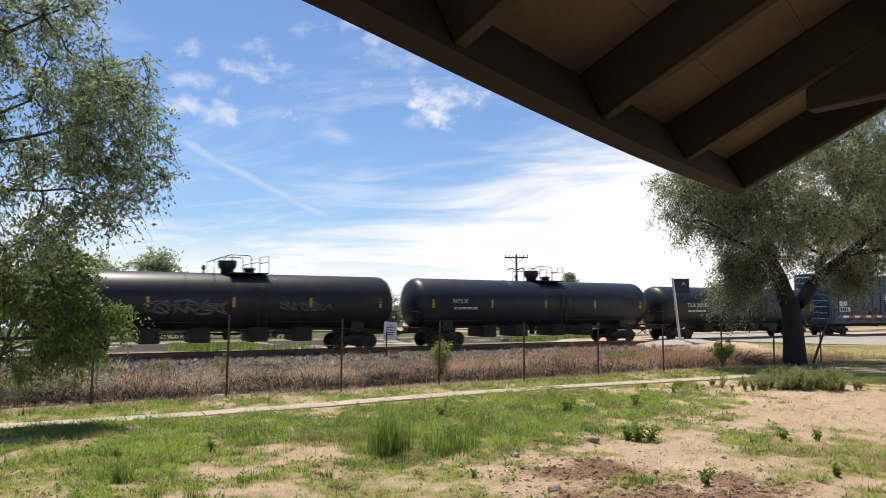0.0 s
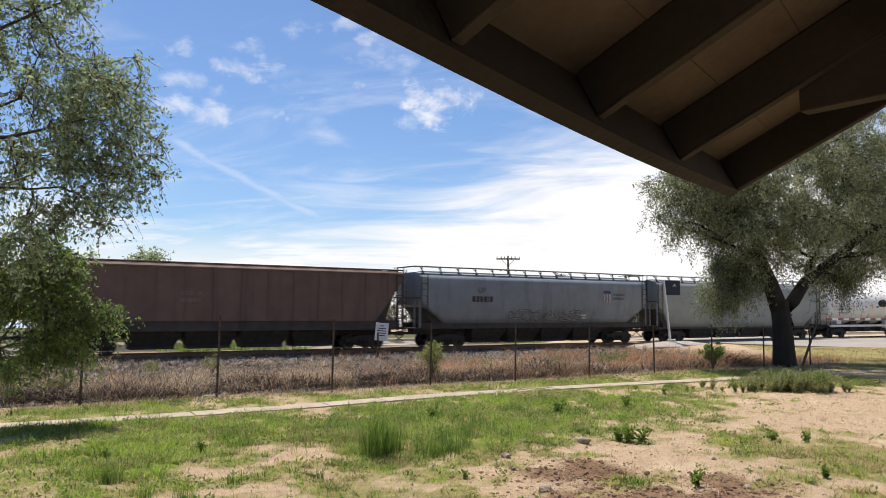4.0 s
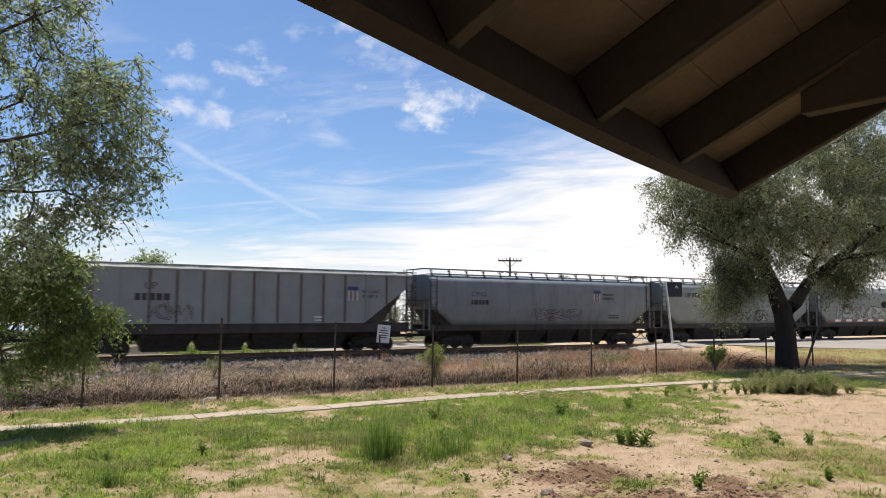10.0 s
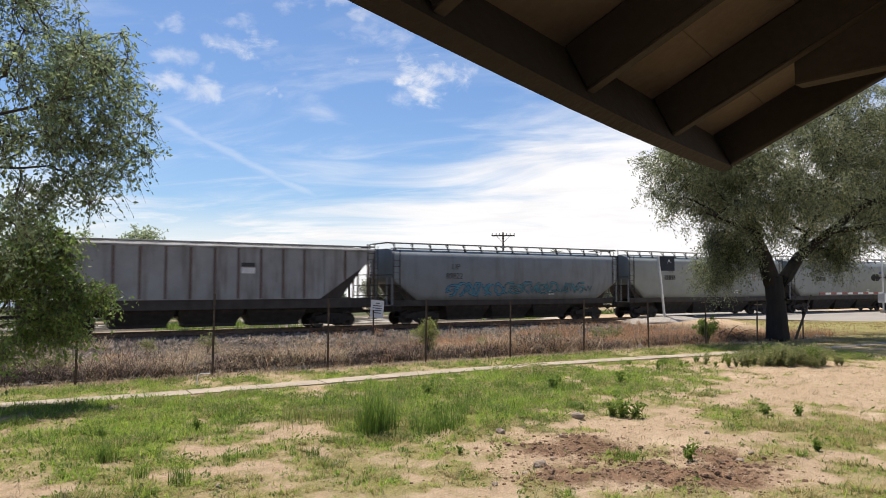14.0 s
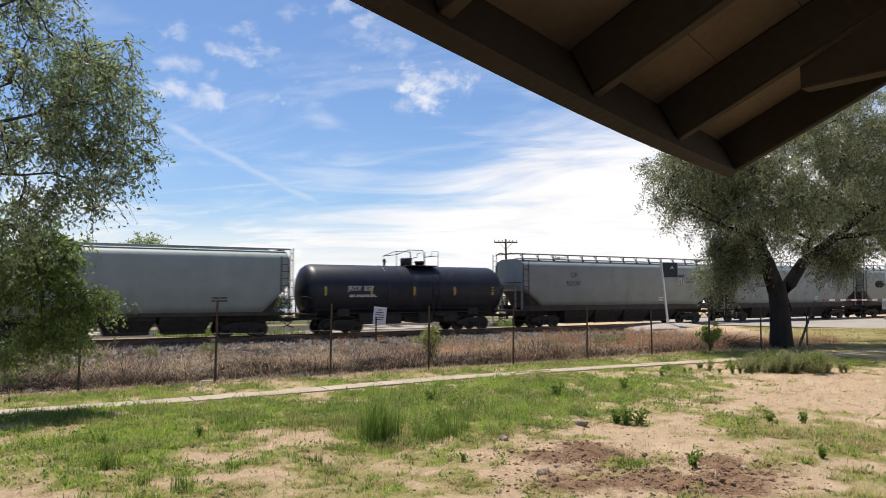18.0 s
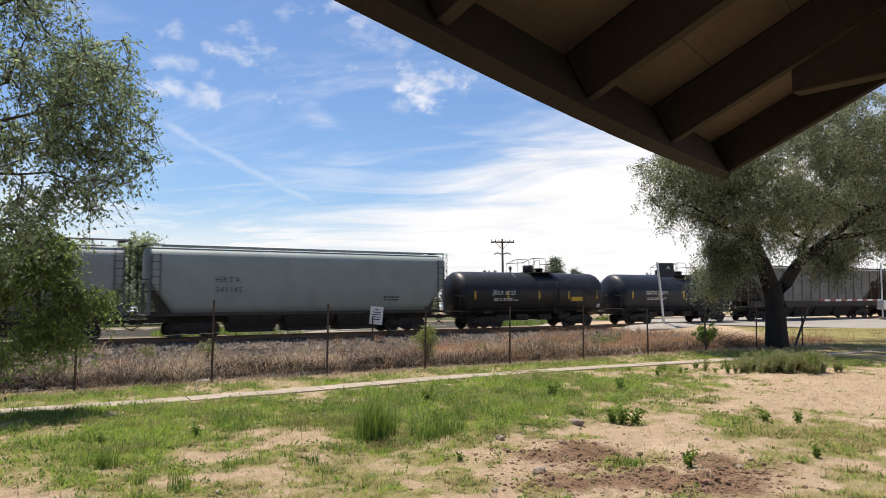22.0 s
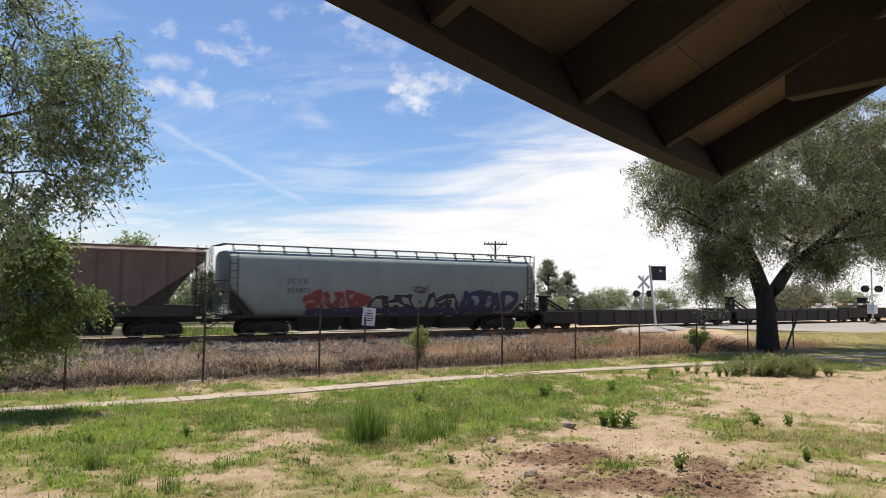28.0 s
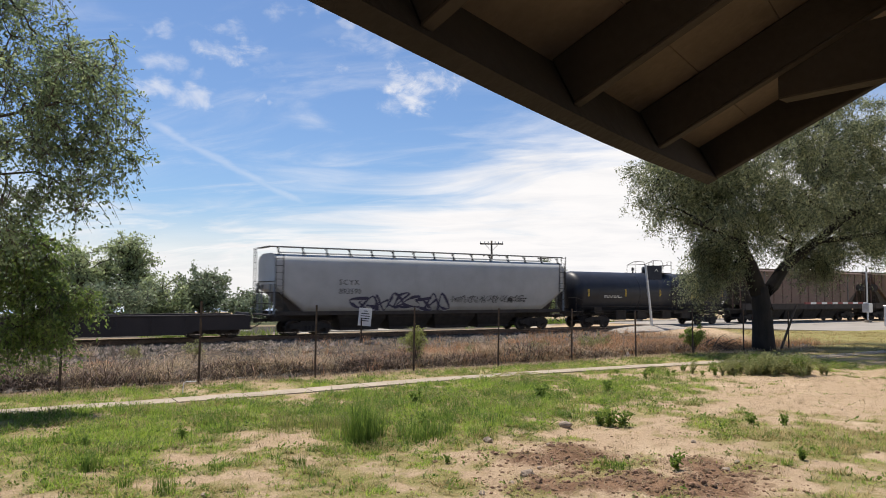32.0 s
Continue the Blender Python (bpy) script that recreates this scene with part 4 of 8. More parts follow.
def covered_hopper(car, L, paint, kind="smooth", board=True, cut=1.7, zb=1.45):
    """kind: smooth (round sides) or ribbed (flat sides with upright ribs)."""
    w, Lb = 1.58, L - 1.2
    rnd = kind == "smooth"
    h = Lb / 2
    zt = 2.55 if rnd else 3.75
    zb = zb if rnd else 1.62
    xs = [(-h, zt + 0.25), (-h + 0.12, zt), (-h + cut * 0.5, (zt + zb) / 2 + 0.05), (-h + cut, zb), (-h * 0.3, zb), (h * 0.3, zb), (h - cut, zb), (h - cut * 0.5, (zt + zb) / 2 + 0.05), (h - 0.12, zt), (h, zt + 0.25)]
    bm = bmesh.new()
    top = 4.38 if board or not rnd else 4.44
    loft(bm, [hopper_section(x, z, w, rnd, top, top + 0.13) for x, z in xs])
    body = part("body", bm, paint, car, smooth=False)
    if rnd:
        body.data.polygons.foreach_set("use_smooth", [abs(f.normal.x) < 0.2 and abs(f.normal.z) < 0.98 for f in body.data.polygons])
    if not rnd:
        n = 13
        for i in range(n):
            x = -h + cut * 0.55 + i * (Lb - cut * 1.1) / (n - 1)
            low = zb if abs(x) < h - cut else zb + (abs(x) - h + cut) * (zt - zb) / cut
            fix("rib", "rib%.2f" % low, lambda bm, low=low: (box(bm, -0.05, 0.05, -0.05, 0.02, low + 0.05, top - 0.12, 0.008), None)[1], paint, car, (x, -w, 0))
        for z in (top - 0.10,):
            bm = bmesh.new()
            box(bm, -h, h, -w - 0.06, -w + 0.02, z - 0.05, z + 0.04, 0.01)
            part("top_chord", bm, paint, car)
    # the sloping end sheets, set in from the sides; recess shade is in their colour
    bm = bmesh.new()
    c2 = cut * 0.62
    core = [(-h + 0.1, zt + 0.2), (-h + c2, zb - 0.1), (h - c2, zb - 0.1), (h - 0.1, zt + 0.2)]
    k = 1.12 if rnd else 1.3
    loft(bm, [[(x, -k, z), (x, k, z), (x, k, max(z + 0.1, zt)), (x, -k, max(z + 0.1, zt))] for x, z in core])
    part("slope_sheet", bm, M_SLOPE, car, "grimy sloping end sheet, coloured darker for its shaded recess")
    # side sill, centre sill and the dark discharge bays below
    for y in (-1, 1):
        bm = bmesh.new()
        k = side_at(zb) - 0.04 if rnd else 1.44
        box(bm, -L / 2 + 0.75, L / 2 - 0.75, y * k - 0.06, y * k + 0.06, min(1.12, zb - 0.12), zb + 0.02, 0.015)
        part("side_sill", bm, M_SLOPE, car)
    bm = bmesh.new()
    box(bm, -L / 2 + 0.7, L / 2 - 0.7, -0.33, 0.33, 0.78, 1.2, 0.02)
    part("centre_sill", bm, M_UNDER, car)
    bays = 4 if L > 18.8 else 3
    bw = (L - 8.6) / bays
    for i in range(bays):
        bx = -bw * bays / 2 + bw * (i + 0.5)

        def bay(bm, bw=bw):
            loft(bm, [[(-bw * 0.50, -1.18, 1.5), (bw * 0.50, -1.18, 1.5), (bw * 0.50, 1.18, 1.5), (-bw * 0.50, 1.18, 1.5)],
                      [(-bw * 0.47, -1.1, 0.95), (bw * 0.47, -1.1, 0.95), (bw * 0.47, 1.1, 0.95), (-bw * 0.47, 1.1, 0.95)],
                      [(-bw * 0.38, -0.75, 0.40), (bw * 0.38, -0.75, 0.40), (bw * 0.38, 0.75, 0.40), (-bw * 0.38, 0.75, 0.40)],
                      [(-bw * 0.38, -0.75, 0.24), (bw * 0.38, -0.75, 0.24), (bw * 0.38, 0.75, 0.24), (-bw * 0.38, 0.75, 0.24)]])
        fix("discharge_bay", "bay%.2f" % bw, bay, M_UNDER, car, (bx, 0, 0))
    # roof: hatches and running boards on brackets
    bm = bmesh.new()
    box(bm, -h + 0.7, h - 0.7, -0.32, 0.32, top + 0.1, top + 0.22, 0.03)
    part("roof_hatch", bm, paint, car)
    zr = 4.84 if board else (4.66 if rnd else 4.56)
    y = -1.02
    bm = bmesh.new()
    box(bm, -h - 0.25, h + 0.25, y - 0.16, y + 0.16, zr - 0.065, zr, 0.008)
    part("running_board", bm, M_DARKG if board else paint, car, "grey grating walkway")
    if board:
        nb = 15
        for i in range(nb):
            x = -h + 0.25 + i * (Lb - 0.5) / (nb - 1)

            def br(bm):
                d = -0.13
                tube(bm, [(0, d, zr - 0.04), (0, d - 0.06, top - 0.03)], 0.042, 4)
                tube(bm, [(0, -d, zr - 0.04), (0.16, d - 0.05, top - 0.02)], 0.026, 4)
            if board:
                fix("bracket", "bracket%.2f" % zr, br, M_UNDER, car, (x, y, 0))
    for s in (-1, 1):
        bm = bmesh.new()
        box(bm, s * (h + 0.1) - 0.16, s * (h + 0.1) + 0.16, -1.18, 1.18, zr - 0.04, zr - 0.002, 0.008)
        part("end_board", bm, M_UNDER, car)
        # end cage: corner posts, stanchions, ladders, platform
        for y in (-1.45, -0.75, 0.75, 1.45):
            fix("end_post", "end_post%d" % rnd, lambda bm: (box(bm, -0.045, 0.045, -0.045, 0.045, 1.2, zt + 0.25, 0.008), None)[1], paint if abs(y) > 1 else M_UNDER, car, (s * (h + 0.02), y, 0))
        bm = bmesh.new()
        box(bm, s * h - 0.30 * (s < 0), s * h + 0.30 * (s > 0), -1.5, 1.5, 1.12, 1.2, 0.01)
        part("end_platform", bm, M_UNDER, car)
        ladder(car, s * (h + 0.28), -1.2 * s, 1.0, zr, face=90)
        ladder(car, s * (h - 0.2), -w - 0.03, 0.75, zt + 0.9 if not rnd else zr - 0.45)
        bm = bmesh.new()
        for z in (1.75, 2.35, 2.95):
            tube(bm, [(s * (h + 0.05), -1.45, z), (s * (h + 0.05), 1.45, z)], 0.022, 5)
        part("end_rail", bm, M_UNDER, car)
    bm = bmesh.new()
    lathe(bm, [(-0.02, 0.30), (0.02, 0.30), (0.02, 0.26), (-0.02, 0.26)], 14, "x", (-h - 0.32, 0.5, 2.6), False)
    tube(bm, [(-h - 0.3, 0.5, 2.3), (-h - 0.3, 0.5, 2.9)], 0.02, 4)
    part("brake_wheel", bm, M_UNDER, car)
    running_gear(car, L)
    return -w - 0.012


def tank_car(car, L, paint, r=1.52, zc=2.58, white=False, bonnet="funnel"):
    h = (L - 1.2) / 2
    prof = [(-h, 0.05), (-h + 0.03, r * 0.35), (-h + 0.12, r * 0.65), (-h + 0.30, r * 0.88), (-h + 0.52, r * 0.975), (-h + 0.72, r)]
    bm = bmesh.new()
    lathe(bm, prof + [(-h * 0.4, r), (0, r), (h * 0.4, r)] + [(-u, q) for u, q in prof[::-1]], 40, "x", (0, 0, zc))
    part("tank", bm, paint, car, smooth=True)
    for x in ((-h * 0.34, h * 0.33) if white else (-h * 0.25, h * 0.25)):
        bm = bmesh.new()
        wd = 0.035 if not white else 0.06
        lathe(bm, [(x - wd, r), (x - wd, r + 0.014), (x + wd, r + 0.014), (x + wd, r)], 40, "x", (0, 0, zc), False)
        part("band", bm, paint if not white or x < 0 else M_UNDER, car, smooth=True)
    # stub sills, saddles, end platforms with rails
    for s in (-1, 1):
        bm = bmesh.new()
        box(bm, s * (L / 2 - 3.9), s * (L / 2 - 0.6), -0.33, 0.33, 0.80, 1.15, 0.02) if s > 0 else box(bm, -(L / 2 - 0.6), -(L / 2 - 3.9), -0.33, 0.33, 0.80, 1.15, 0.02)
        part("stub_sill", bm, M_UNDER, car)
        bm = bmesh.new()
        x = s * (L / 2 - 2.9)
        pts = [(-1.15, 1.0)] + [(1.34 * math.sin(a), zc - (r + 0.01) * math.cos(a)) for a in np.linspace(-0.95, 0.95, 9)] + [(1.15, 1.0)]
        loft(bm, [[(x + d, y, z) for y, z in pts] for d in (-0.35, 0.35)])
        part("saddle", bm, M_UNDER if not white else paint, car)
        bm = bmesh.new()
        e = s * (L / 2 - 0.95)
        box(bm, e - 0.32, e + 0.32, -1.4, 1.4, 1.12, 1.18, 0.01)
        part("end_platform", bm, M_UNDER, car)
        bm = bmesh.new()
        for y in (-1.35, -0.5, 0.5, 1.35):
            tube(bm, [(e + s * 0.28, y, 1.15), (e + s * 0.28, y, 2.1)], 0.02, 5)
        tube(bm, [(e + s * 0.28, -1.35, 2.1), (e + s * 0.28, 1.35, 2.1)], 0.02, 5)
        tube(bm, [(e + s * 0.28, -1.35, 2.1), (e - s * 0.2, -1.38, 1.95), (e - s * 0.3, -1.38, 1.16)], 0.02, 5)
        part("hand_rail", bm, M_UNDER, car)
        ladder(car, e, -1.42, 0.55, 1.15)
        # grab rail along the side
    bm = bmesh.new()
    for y in (-1, 1):
        tube(bm, [(-h + 0.6, y * (r + 0.03) * 0.8, zc - r * 0.66), (h - 0.6, y * (r + 0.03) * 0.8, zc - r * 0.66)], 0.018, 5)
    part("grab_rail", bm, M_UNDER, car)
    # bottom outlet and the pipework under the belly
    bm = bmesh.new()
    lathe(bm, [(0.62, 0.14), (0.75, 0.2), (1.1, 0.24)], 12, "z", (0, 0, 0))
    box(bm, -0.7, 0.7, -0.08, 0.08, 0.86, 0.98, 0.02)
    part("bottom_outlet", bm, M_UNDER, car)
    bm = bmesh.new()
    tube(bm, [(-h + 1.5, -0.7, 0.98), (h - 1.5, -0.7, 0.98)], 0.03, 6)
    tube(bm, [(-h + 1.5, -1.15, 1.16), (h - 1.5, -1.15, 1.16)], 0.03, 6)
    tube(bm, [(h * 0.25, -0.9, 1.02), (h * 0.25 + 0.9, -0.9, 1.02)], 0.13, 10)
    part("brake_pipes", bm, M_UNDER, car)
    for x in (-h * 0.42, -h * 0.16, h * 0.16, h * 0.42):
        bm = bmesh.new()
        box(bm, x - 0.5, x + 0.5, -0.95, 0.95, 0.52, zc - r + 0.25, 0.05)
        part("underframe_gear", bm, M_UNDER, car)
    top = zc + r
    if not white:
        # top platform with railing, loading bonnet and manway
        bm = bmesh.new()
        box(bm, -0.1, 1.9, -0.95, 0.95, top - 0.02, top + 0.03, 0.01)
        part("top_platform", bm, M_UNDER, car)
        bm = bmesh.new()
        for y in (-0.9, 0.9):
            tube(bm, [(-0.9, y, top - 0.15), (-0.9, y, top + 0.62), (-0.1, y, top + 0.92), (0.85, y, top + 0.92), (0.98, y, top + 0.8), (0.98, y, top + 0.02)], 0.022, 6)
            tube(bm, [(1.0, y, top + 0.5), (1.45, y, top + 0.62), (1.45, y, top + 0.85), (1.9, y, top + 0.9), (1.9, y, top)], 0.022, 6)
            tube(bm, [(0.0, y, top), (0.0, y, top + 0.92)], 0.02, 5)
        for x in (-0.9, 1.9):
            tube(bm, [(x, -0.9, top + 0.62), (x, 0.9, top + 0.62)], 0.02, 5)
        part("top_railing", bm, M_UNDER, car)
        bm = bmesh.new()
        if bonnet == "funnel":
            lathe(bm, [(top - 0.15, 0.34), (top + 0.2, 0.34), (top + 0.32, 0.46), (top + 0.62, 0.50), (top + 0.68, 0.44)], 18, "z", (-0.05, 0, 0))
        else:
            lathe(bm, [(top - 0.12, 0.36), (top + 0.42, 0.36), (top + 0.50, 0.28)], 18, "z", (0.2, 0, 0))
        part("valve_bonnet", bm, paint, car, "black valve bonnet", True)
        bm = bmesh.new()
        lathe(bm, [(top - 0.1, 0.26), (top + 0.2, 0.26), (top + 0.2, 0.32), (top + 0.28, 0.32), (top + 0.33, 0.2)], 16, "z", (1.1, 0, 0))
        part("manway", bm, paint, car, smooth=True)
        bm = bmesh.new()
        lathe(bm, [(top - 0.1, 0.05), (top + 0.16, 0.05), (top + 0.18, 0.10), (top + 0.34, 0.10), (top + 0.42, 0.03)], 10, "z", (-1.25, 0, 0))
        part("safety_valve", bm, M_UNDER, car)
        ladder(car, 1.45, -r * 0.99 - 0.04, 1.0, zc + 0.9)
    else:
        bm = bmesh.new()
        box(bm, 1.1, 3.2, -1.52, -0.9, 0.82, 2.05, 0.03)
        part("cabinet", bm, paint, car, "white square equipment cabinet")
        bm = bmesh.new()
        box(bm, -h + 0.4, h - 0.4, -1.5, -1.28, 1.1, 1.16, 0.01)
        box(bm, -h + 0.4, h - 0.4, -1.5, -1.42, 0.98, 1.1, 0.01)
        part("side_walkway", bm, paint, car)
        ladder(car, 3.35, -r - 0.02, 1.1, zc + 1.0, 0.4, material=M_UNDER)
        bm = bmesh.new()
        lathe(bm, [(top - 0.1, 0.12), (top + 0.12, 0.12), (top + 0.16, 0.05)], 10, "z", (2.6, -0.2, 0))
        part("vent", bm, paint, car)
    running_gear(car, L, 2.9)
    return r, zc


def on_tank(car, x0, x1, z0, z1, r, zc, material, name="reflector", label=""):
    """A decal bent to the tank's near side."""
    bm = bmesh.new()
    zs = np.linspace(z0, z1, 4)
    rows = []
    for z in zs:
        y = -math.sqrt(max(r * r - (z - zc) ** 2, 0.01)) - 0.006
        rows.append((bm.verts.new((x0, y, z)), bm.verts.new((x1, y, z))))
    for (a, b), (c, d) in zip(rows, rows[1:]):
        bm.faces.new((a, b, d, c))
    return part(name, bm, material, car, label)


def boxcar(car, L):
    w, z0, z1, h = 1.56, 1.05, 5.36, (L - 1.5) / 2
    bm = bmesh.new()
    prof = [(-w, z0), (-w, z1 - 0.18), (-w + 0.05, z1 - 0.06), (0, z1), (w - 0.05, z1 - 0.06), (w, z1 - 0.18), (w, z0)]
    loft(bm, [[(x, y, z) for y, z in prof] for x in (-h, h)])
    part("body", bm, M_BLUE, car)
    n = 15
    for i in range(n):
        x = -h + 0.08 + i * (2 * h - 0.16) / (n - 1)
        if abs(x - 0.2) < 1.5:
            continue
        fix("rib", "box_rib", lambda bm: (box(bm, -0.06, 0.06, -0.05, 0.02, z0 + 0.05, z1 - 0.2, 0.012), None)[1], M_BLUE, car, (x, -w, 0))
    for z in (z0 + 0.12, z1 - 0.2):
        bm = bmesh.new()
        box(bm, -h, h, -w - 0.055, -w + 0.02, z - 0.1, z + 0.06, 0.01)
        part("side_chord", bm, M_BLUE, car)
    bm = bmesh.new()
    box(bm, -1.35, 1.75, -w - 0.075, -w + 0.01, z0 + 0.1, z1 - 0.35, 0.02)
    door = part("plug_door", bm, M_BLUE, car, "blue sliding plug door")
    for x in (-0.9, -0.1, 0.5, 1.3):
        bm = bmesh.new()
        tube(bm, [(x, -w - 0.11, z0 + 0.2), (x, -w - 0.11, z1 - 0.5)], 0.025, 6)
        part("lock_rod", bm, M_UNDER, door)
    for s in (-1, 1):
        for k in range(8):
            bm = bmesh.new()
            z = z0 + 0.4 + k * 0.5
            loft(bm, [[(s * h, y, z + a) for y, a in ((-1.4, -0.12), (1.4, -0.12), (1.4, 0.12), (-1.4, 0.12))], [(s * (h + 0.07), y, z + a) for y, a in ((-1.35, -0.05), (1.35, -0.05), (1.35, 0.05), (-1.35, 0.05))]])
            part("end_corrugation", bm, M_BLUE, car)
        ladder(car, s * (h - 0.4), -w - 0.07, 0.6, 2.6)
    bm = bmesh.new()
    box(bm, -h, h, -0.4, 0.4, 0.75, 1.06, 0.02)
    part("centre_sill", bm, M_UNDER, car)
    y = -w - 0.062
    panel(car, "number_board", -7.6, -6.5, 2.55, 2.95, y, M_CHALK)
    words(car, "NS", -7.45, 2.62, 0.27, y - 0.008, M_INK)
    panel(car, "number_board", -7.6, -6.0, 2.08, 2.45, y, M_CHALK)
    bars(car, -7.5, 2.15, 1.3, 1, 0.24, y - 0.008, M_INK)
    bars(car, 0.05, 4.35, 1.4, 2, 0.12, y - 0.03, M_CHALK)
    bars(car, -1.0, 3.45, 0.5, 3, 0.10, y - 0.03, M_CHALK)
    bars(car, 1.9, 3.5, 0.9, 1, 0.1, y, M_CHALK)
    scrawl(car, -6.0, -1.5, 1.3, 2.25, y - 0.002, M_BROWN, M_VIOLET, 5, "faded rust-red spray lettering")
    scrawl(car, 0.0, 1.7, 1.5, 2.7, y - 0.03, M_VIOLET, M_STREAK, 8, "dark spray tag")
    scrawl(car, 2.4, 7.2, 1.3, 2.5, y - 0.002, M_STREAK, M_BLUE, 11, "dim grey spray lettering")
    running_gear(car, L, 3.0)


def well_car(car, L):
    """An empty container well car with a trailer hitch at its leading end."""
    h = L / 2 - 0.35
    for y in (-1, 1):
        bm = bmesh.new()
        a = h - 3.2
        out = [(-h, 0.45), (-a - 0.5, 0.45), (-a, 0.25), (a, 0.25), (a + 0.5, 0.45), (h, 0.45), (h, 1.16), (-h, 1.16)]
        loft(bm, [[(x, y * 1.46 + d, z) for x, z in out] for d in (-0.08, 0.08)])
        part("side_wall", bm, M_WELL, car)
        bm = bmesh.new()
        box(bm, -h + 0.3, h - 0.3, y * 1.46 - 0.12, y * 1.46 + 0.12, 1.14, 1.22, 0.01)
        part("top_chord", bm, M_WELL, car)
        for i in range(9):
            x = -a + i * 2 * a / 8
            fix("stiffener", "well_rib", lambda bm: (box(bm, -0.05, 0.05, -0.05, 0.05, 0.34, 1.12, 0.008), None)[1], M_WELL, car, (x, y * 1.46 - 0.1, 0))
    for s in (-1, 1):
        bm = bmesh.new()
        x0, x1 = sorted((s * (h - 3.2), s * h))
        box(bm, x0, x1, -1.3, 1.3, 0.95, 1.12, 0.02)
        part("end_deck", bm, M_WELL, car)
        bm = bmesh.new()
        box(bm, s * h - 0.05, s * h + 0.05, -1.3, 1.3, 1.12, 1.3, 0.01)
        part("end_sill", bm, M_WELL, car)
    bm = bmesh.new()
    box(bm, -h + 3.2, h - 3.2, -1.35, 1.35, 0.34, 0.42, 0.01)
    part("well_floor", bm, M_UNDER, car)
    # hitch: upright stand, fifth-wheel plate and diagonal strut
    bm = bmesh.new()
    box(bm, -h + 1.1, -h + 1.32, -0.4, 0.4, 1.12, 2.12, 0.03)
    part("hitch_stand", bm, M_UNDER, car)
    bm = bmesh.new()
    lathe(bm, [(2.12, 0.42), (2.16, 0.52), (2.24, 0.52), (2.28, 0.45)], 16, "z", (-h + 1.2, 0, 0))
    part("hitch_plate", bm, M_UNDER, car)
    bm = bmesh.new()
    for y in (-0.3, 0.3):
        tube(bm, [(-h + 1.3, y, 2.0), (-h + 3.1, y, 1.16)], 0.07, 6)
    part("hitch_strut", bm, M_UNDER, car)
    bm = bmesh.new()
    tube(bm, [(-h + 0.25, -0.9, 1.12), (-h + 0.25, -0.9, 1.75), (-h + 0.25, 0.9, 1.75), (-h + 0.25, 0.9, 1.12)], 0.02, 5)
    part("hand_rail", bm, M_UNDER, car)
    running_gear(car, L, 2.0)


CARS = []


def start_car(q0, q1, name, label, category):
    L = q1 - q0
    car = thing(name, pose((q0 + q1) / 2 + X_ZERO, TRACK_Y, RAIL_Z), label, category, "cars of the freight train")
    CARS.append((car, (q0 + q1) / 2 + X_ZERO))
    return car, L


def black_tank(q0, q1, marks, paint=M_BLACK, bonnet="funnel", r=1.52, top=4.08, label="long black railway tank car with a railed top platform"):
    car, L = start_car(q0, q1, "tank_car", label, "tank car")
    r, zc = tank_car(car, L, paint, r, top - r, False, bonnet)
    h = (L - 1.2) / 2
    for x in np.linspace(-h + 1.1, h - 1.1, 5):
        on_tank(car, x - 0.05, x + 0.05, zc - 0.25, zc + 0.25, r, zc, M_YEL)
    marks(car, L, r, zc)
    return car


def white_tank(q0, q1, code, tags=False):
    car, L = start_car(q0, q1, "tank_car", "white insulated railway tank car with a dark strap", "tank car")
    r, zc = tank_car(car, L, M_WHITE, 1.5, 2.70, True)
    h = (L - 1.2) / 2
    for x in np.linspace(-h + 0.9, h - 0.5, 6):
        on_tank(car, x - 0.06, x + 0.06, zc - 0.1, zc + 0.4, r, zc, M_ORANGE)
    for x in (-h + 0.9, -h + 6.5, h - 2.2):
        on_tank(car, x - 0.05, x + 0.05, zc - 0.95, zc - 0.55, r, zc, M_INK, "plate")
    if code:
        words(car, code, -h + 1.7, zc - 0.30, 0.26, -r - 0.012, M_INK, 1.1)
    bars(car, -h + 1.7, zc - 0.52, 1.2, 2, 0.06, -r + 0.06 - 0.1, M_INK)
    on_tank(car, h - 2.35, h - 1.45, zc + 0.1, zc + 0.55, r, zc, M_DARKG, "plate", "dark grey data plate")
    on_tank(car, -h + 7.6, -h + 8.0, zc - 0.02, zc + 0.12, r, zc, M_INK, "plate")
    on_tank(car, h - 1.35, h - 1.0, zc - 0.65, zc - 0.45, r, zc, M_INK, "plate")
    if tags:
        scrawl(car, h - 2.6, h - 0.9, zc - 0.55, zc - 0.15, -r - 0.008, M_INK, M_INK, 77, "black spray tag", 0.07)
    return car


def hopper(q0, q1, paint, kind, label, marks, board=True, cut=1.7, zb=1.45):
    car, L = start_car(q0, q1, "covered_hopper", label, "hopper car")
    y = covered_hopper(car, L, paint, kind, board, cut=cut, zb=zb)
    before = set(car.children)
    marks(car, L, y if kind == "smooth" else y - 0.004)
    if kind == "smooth":
        for ob in car.children:
            if ob not in before:
                lay_on_side(ob)
    return car


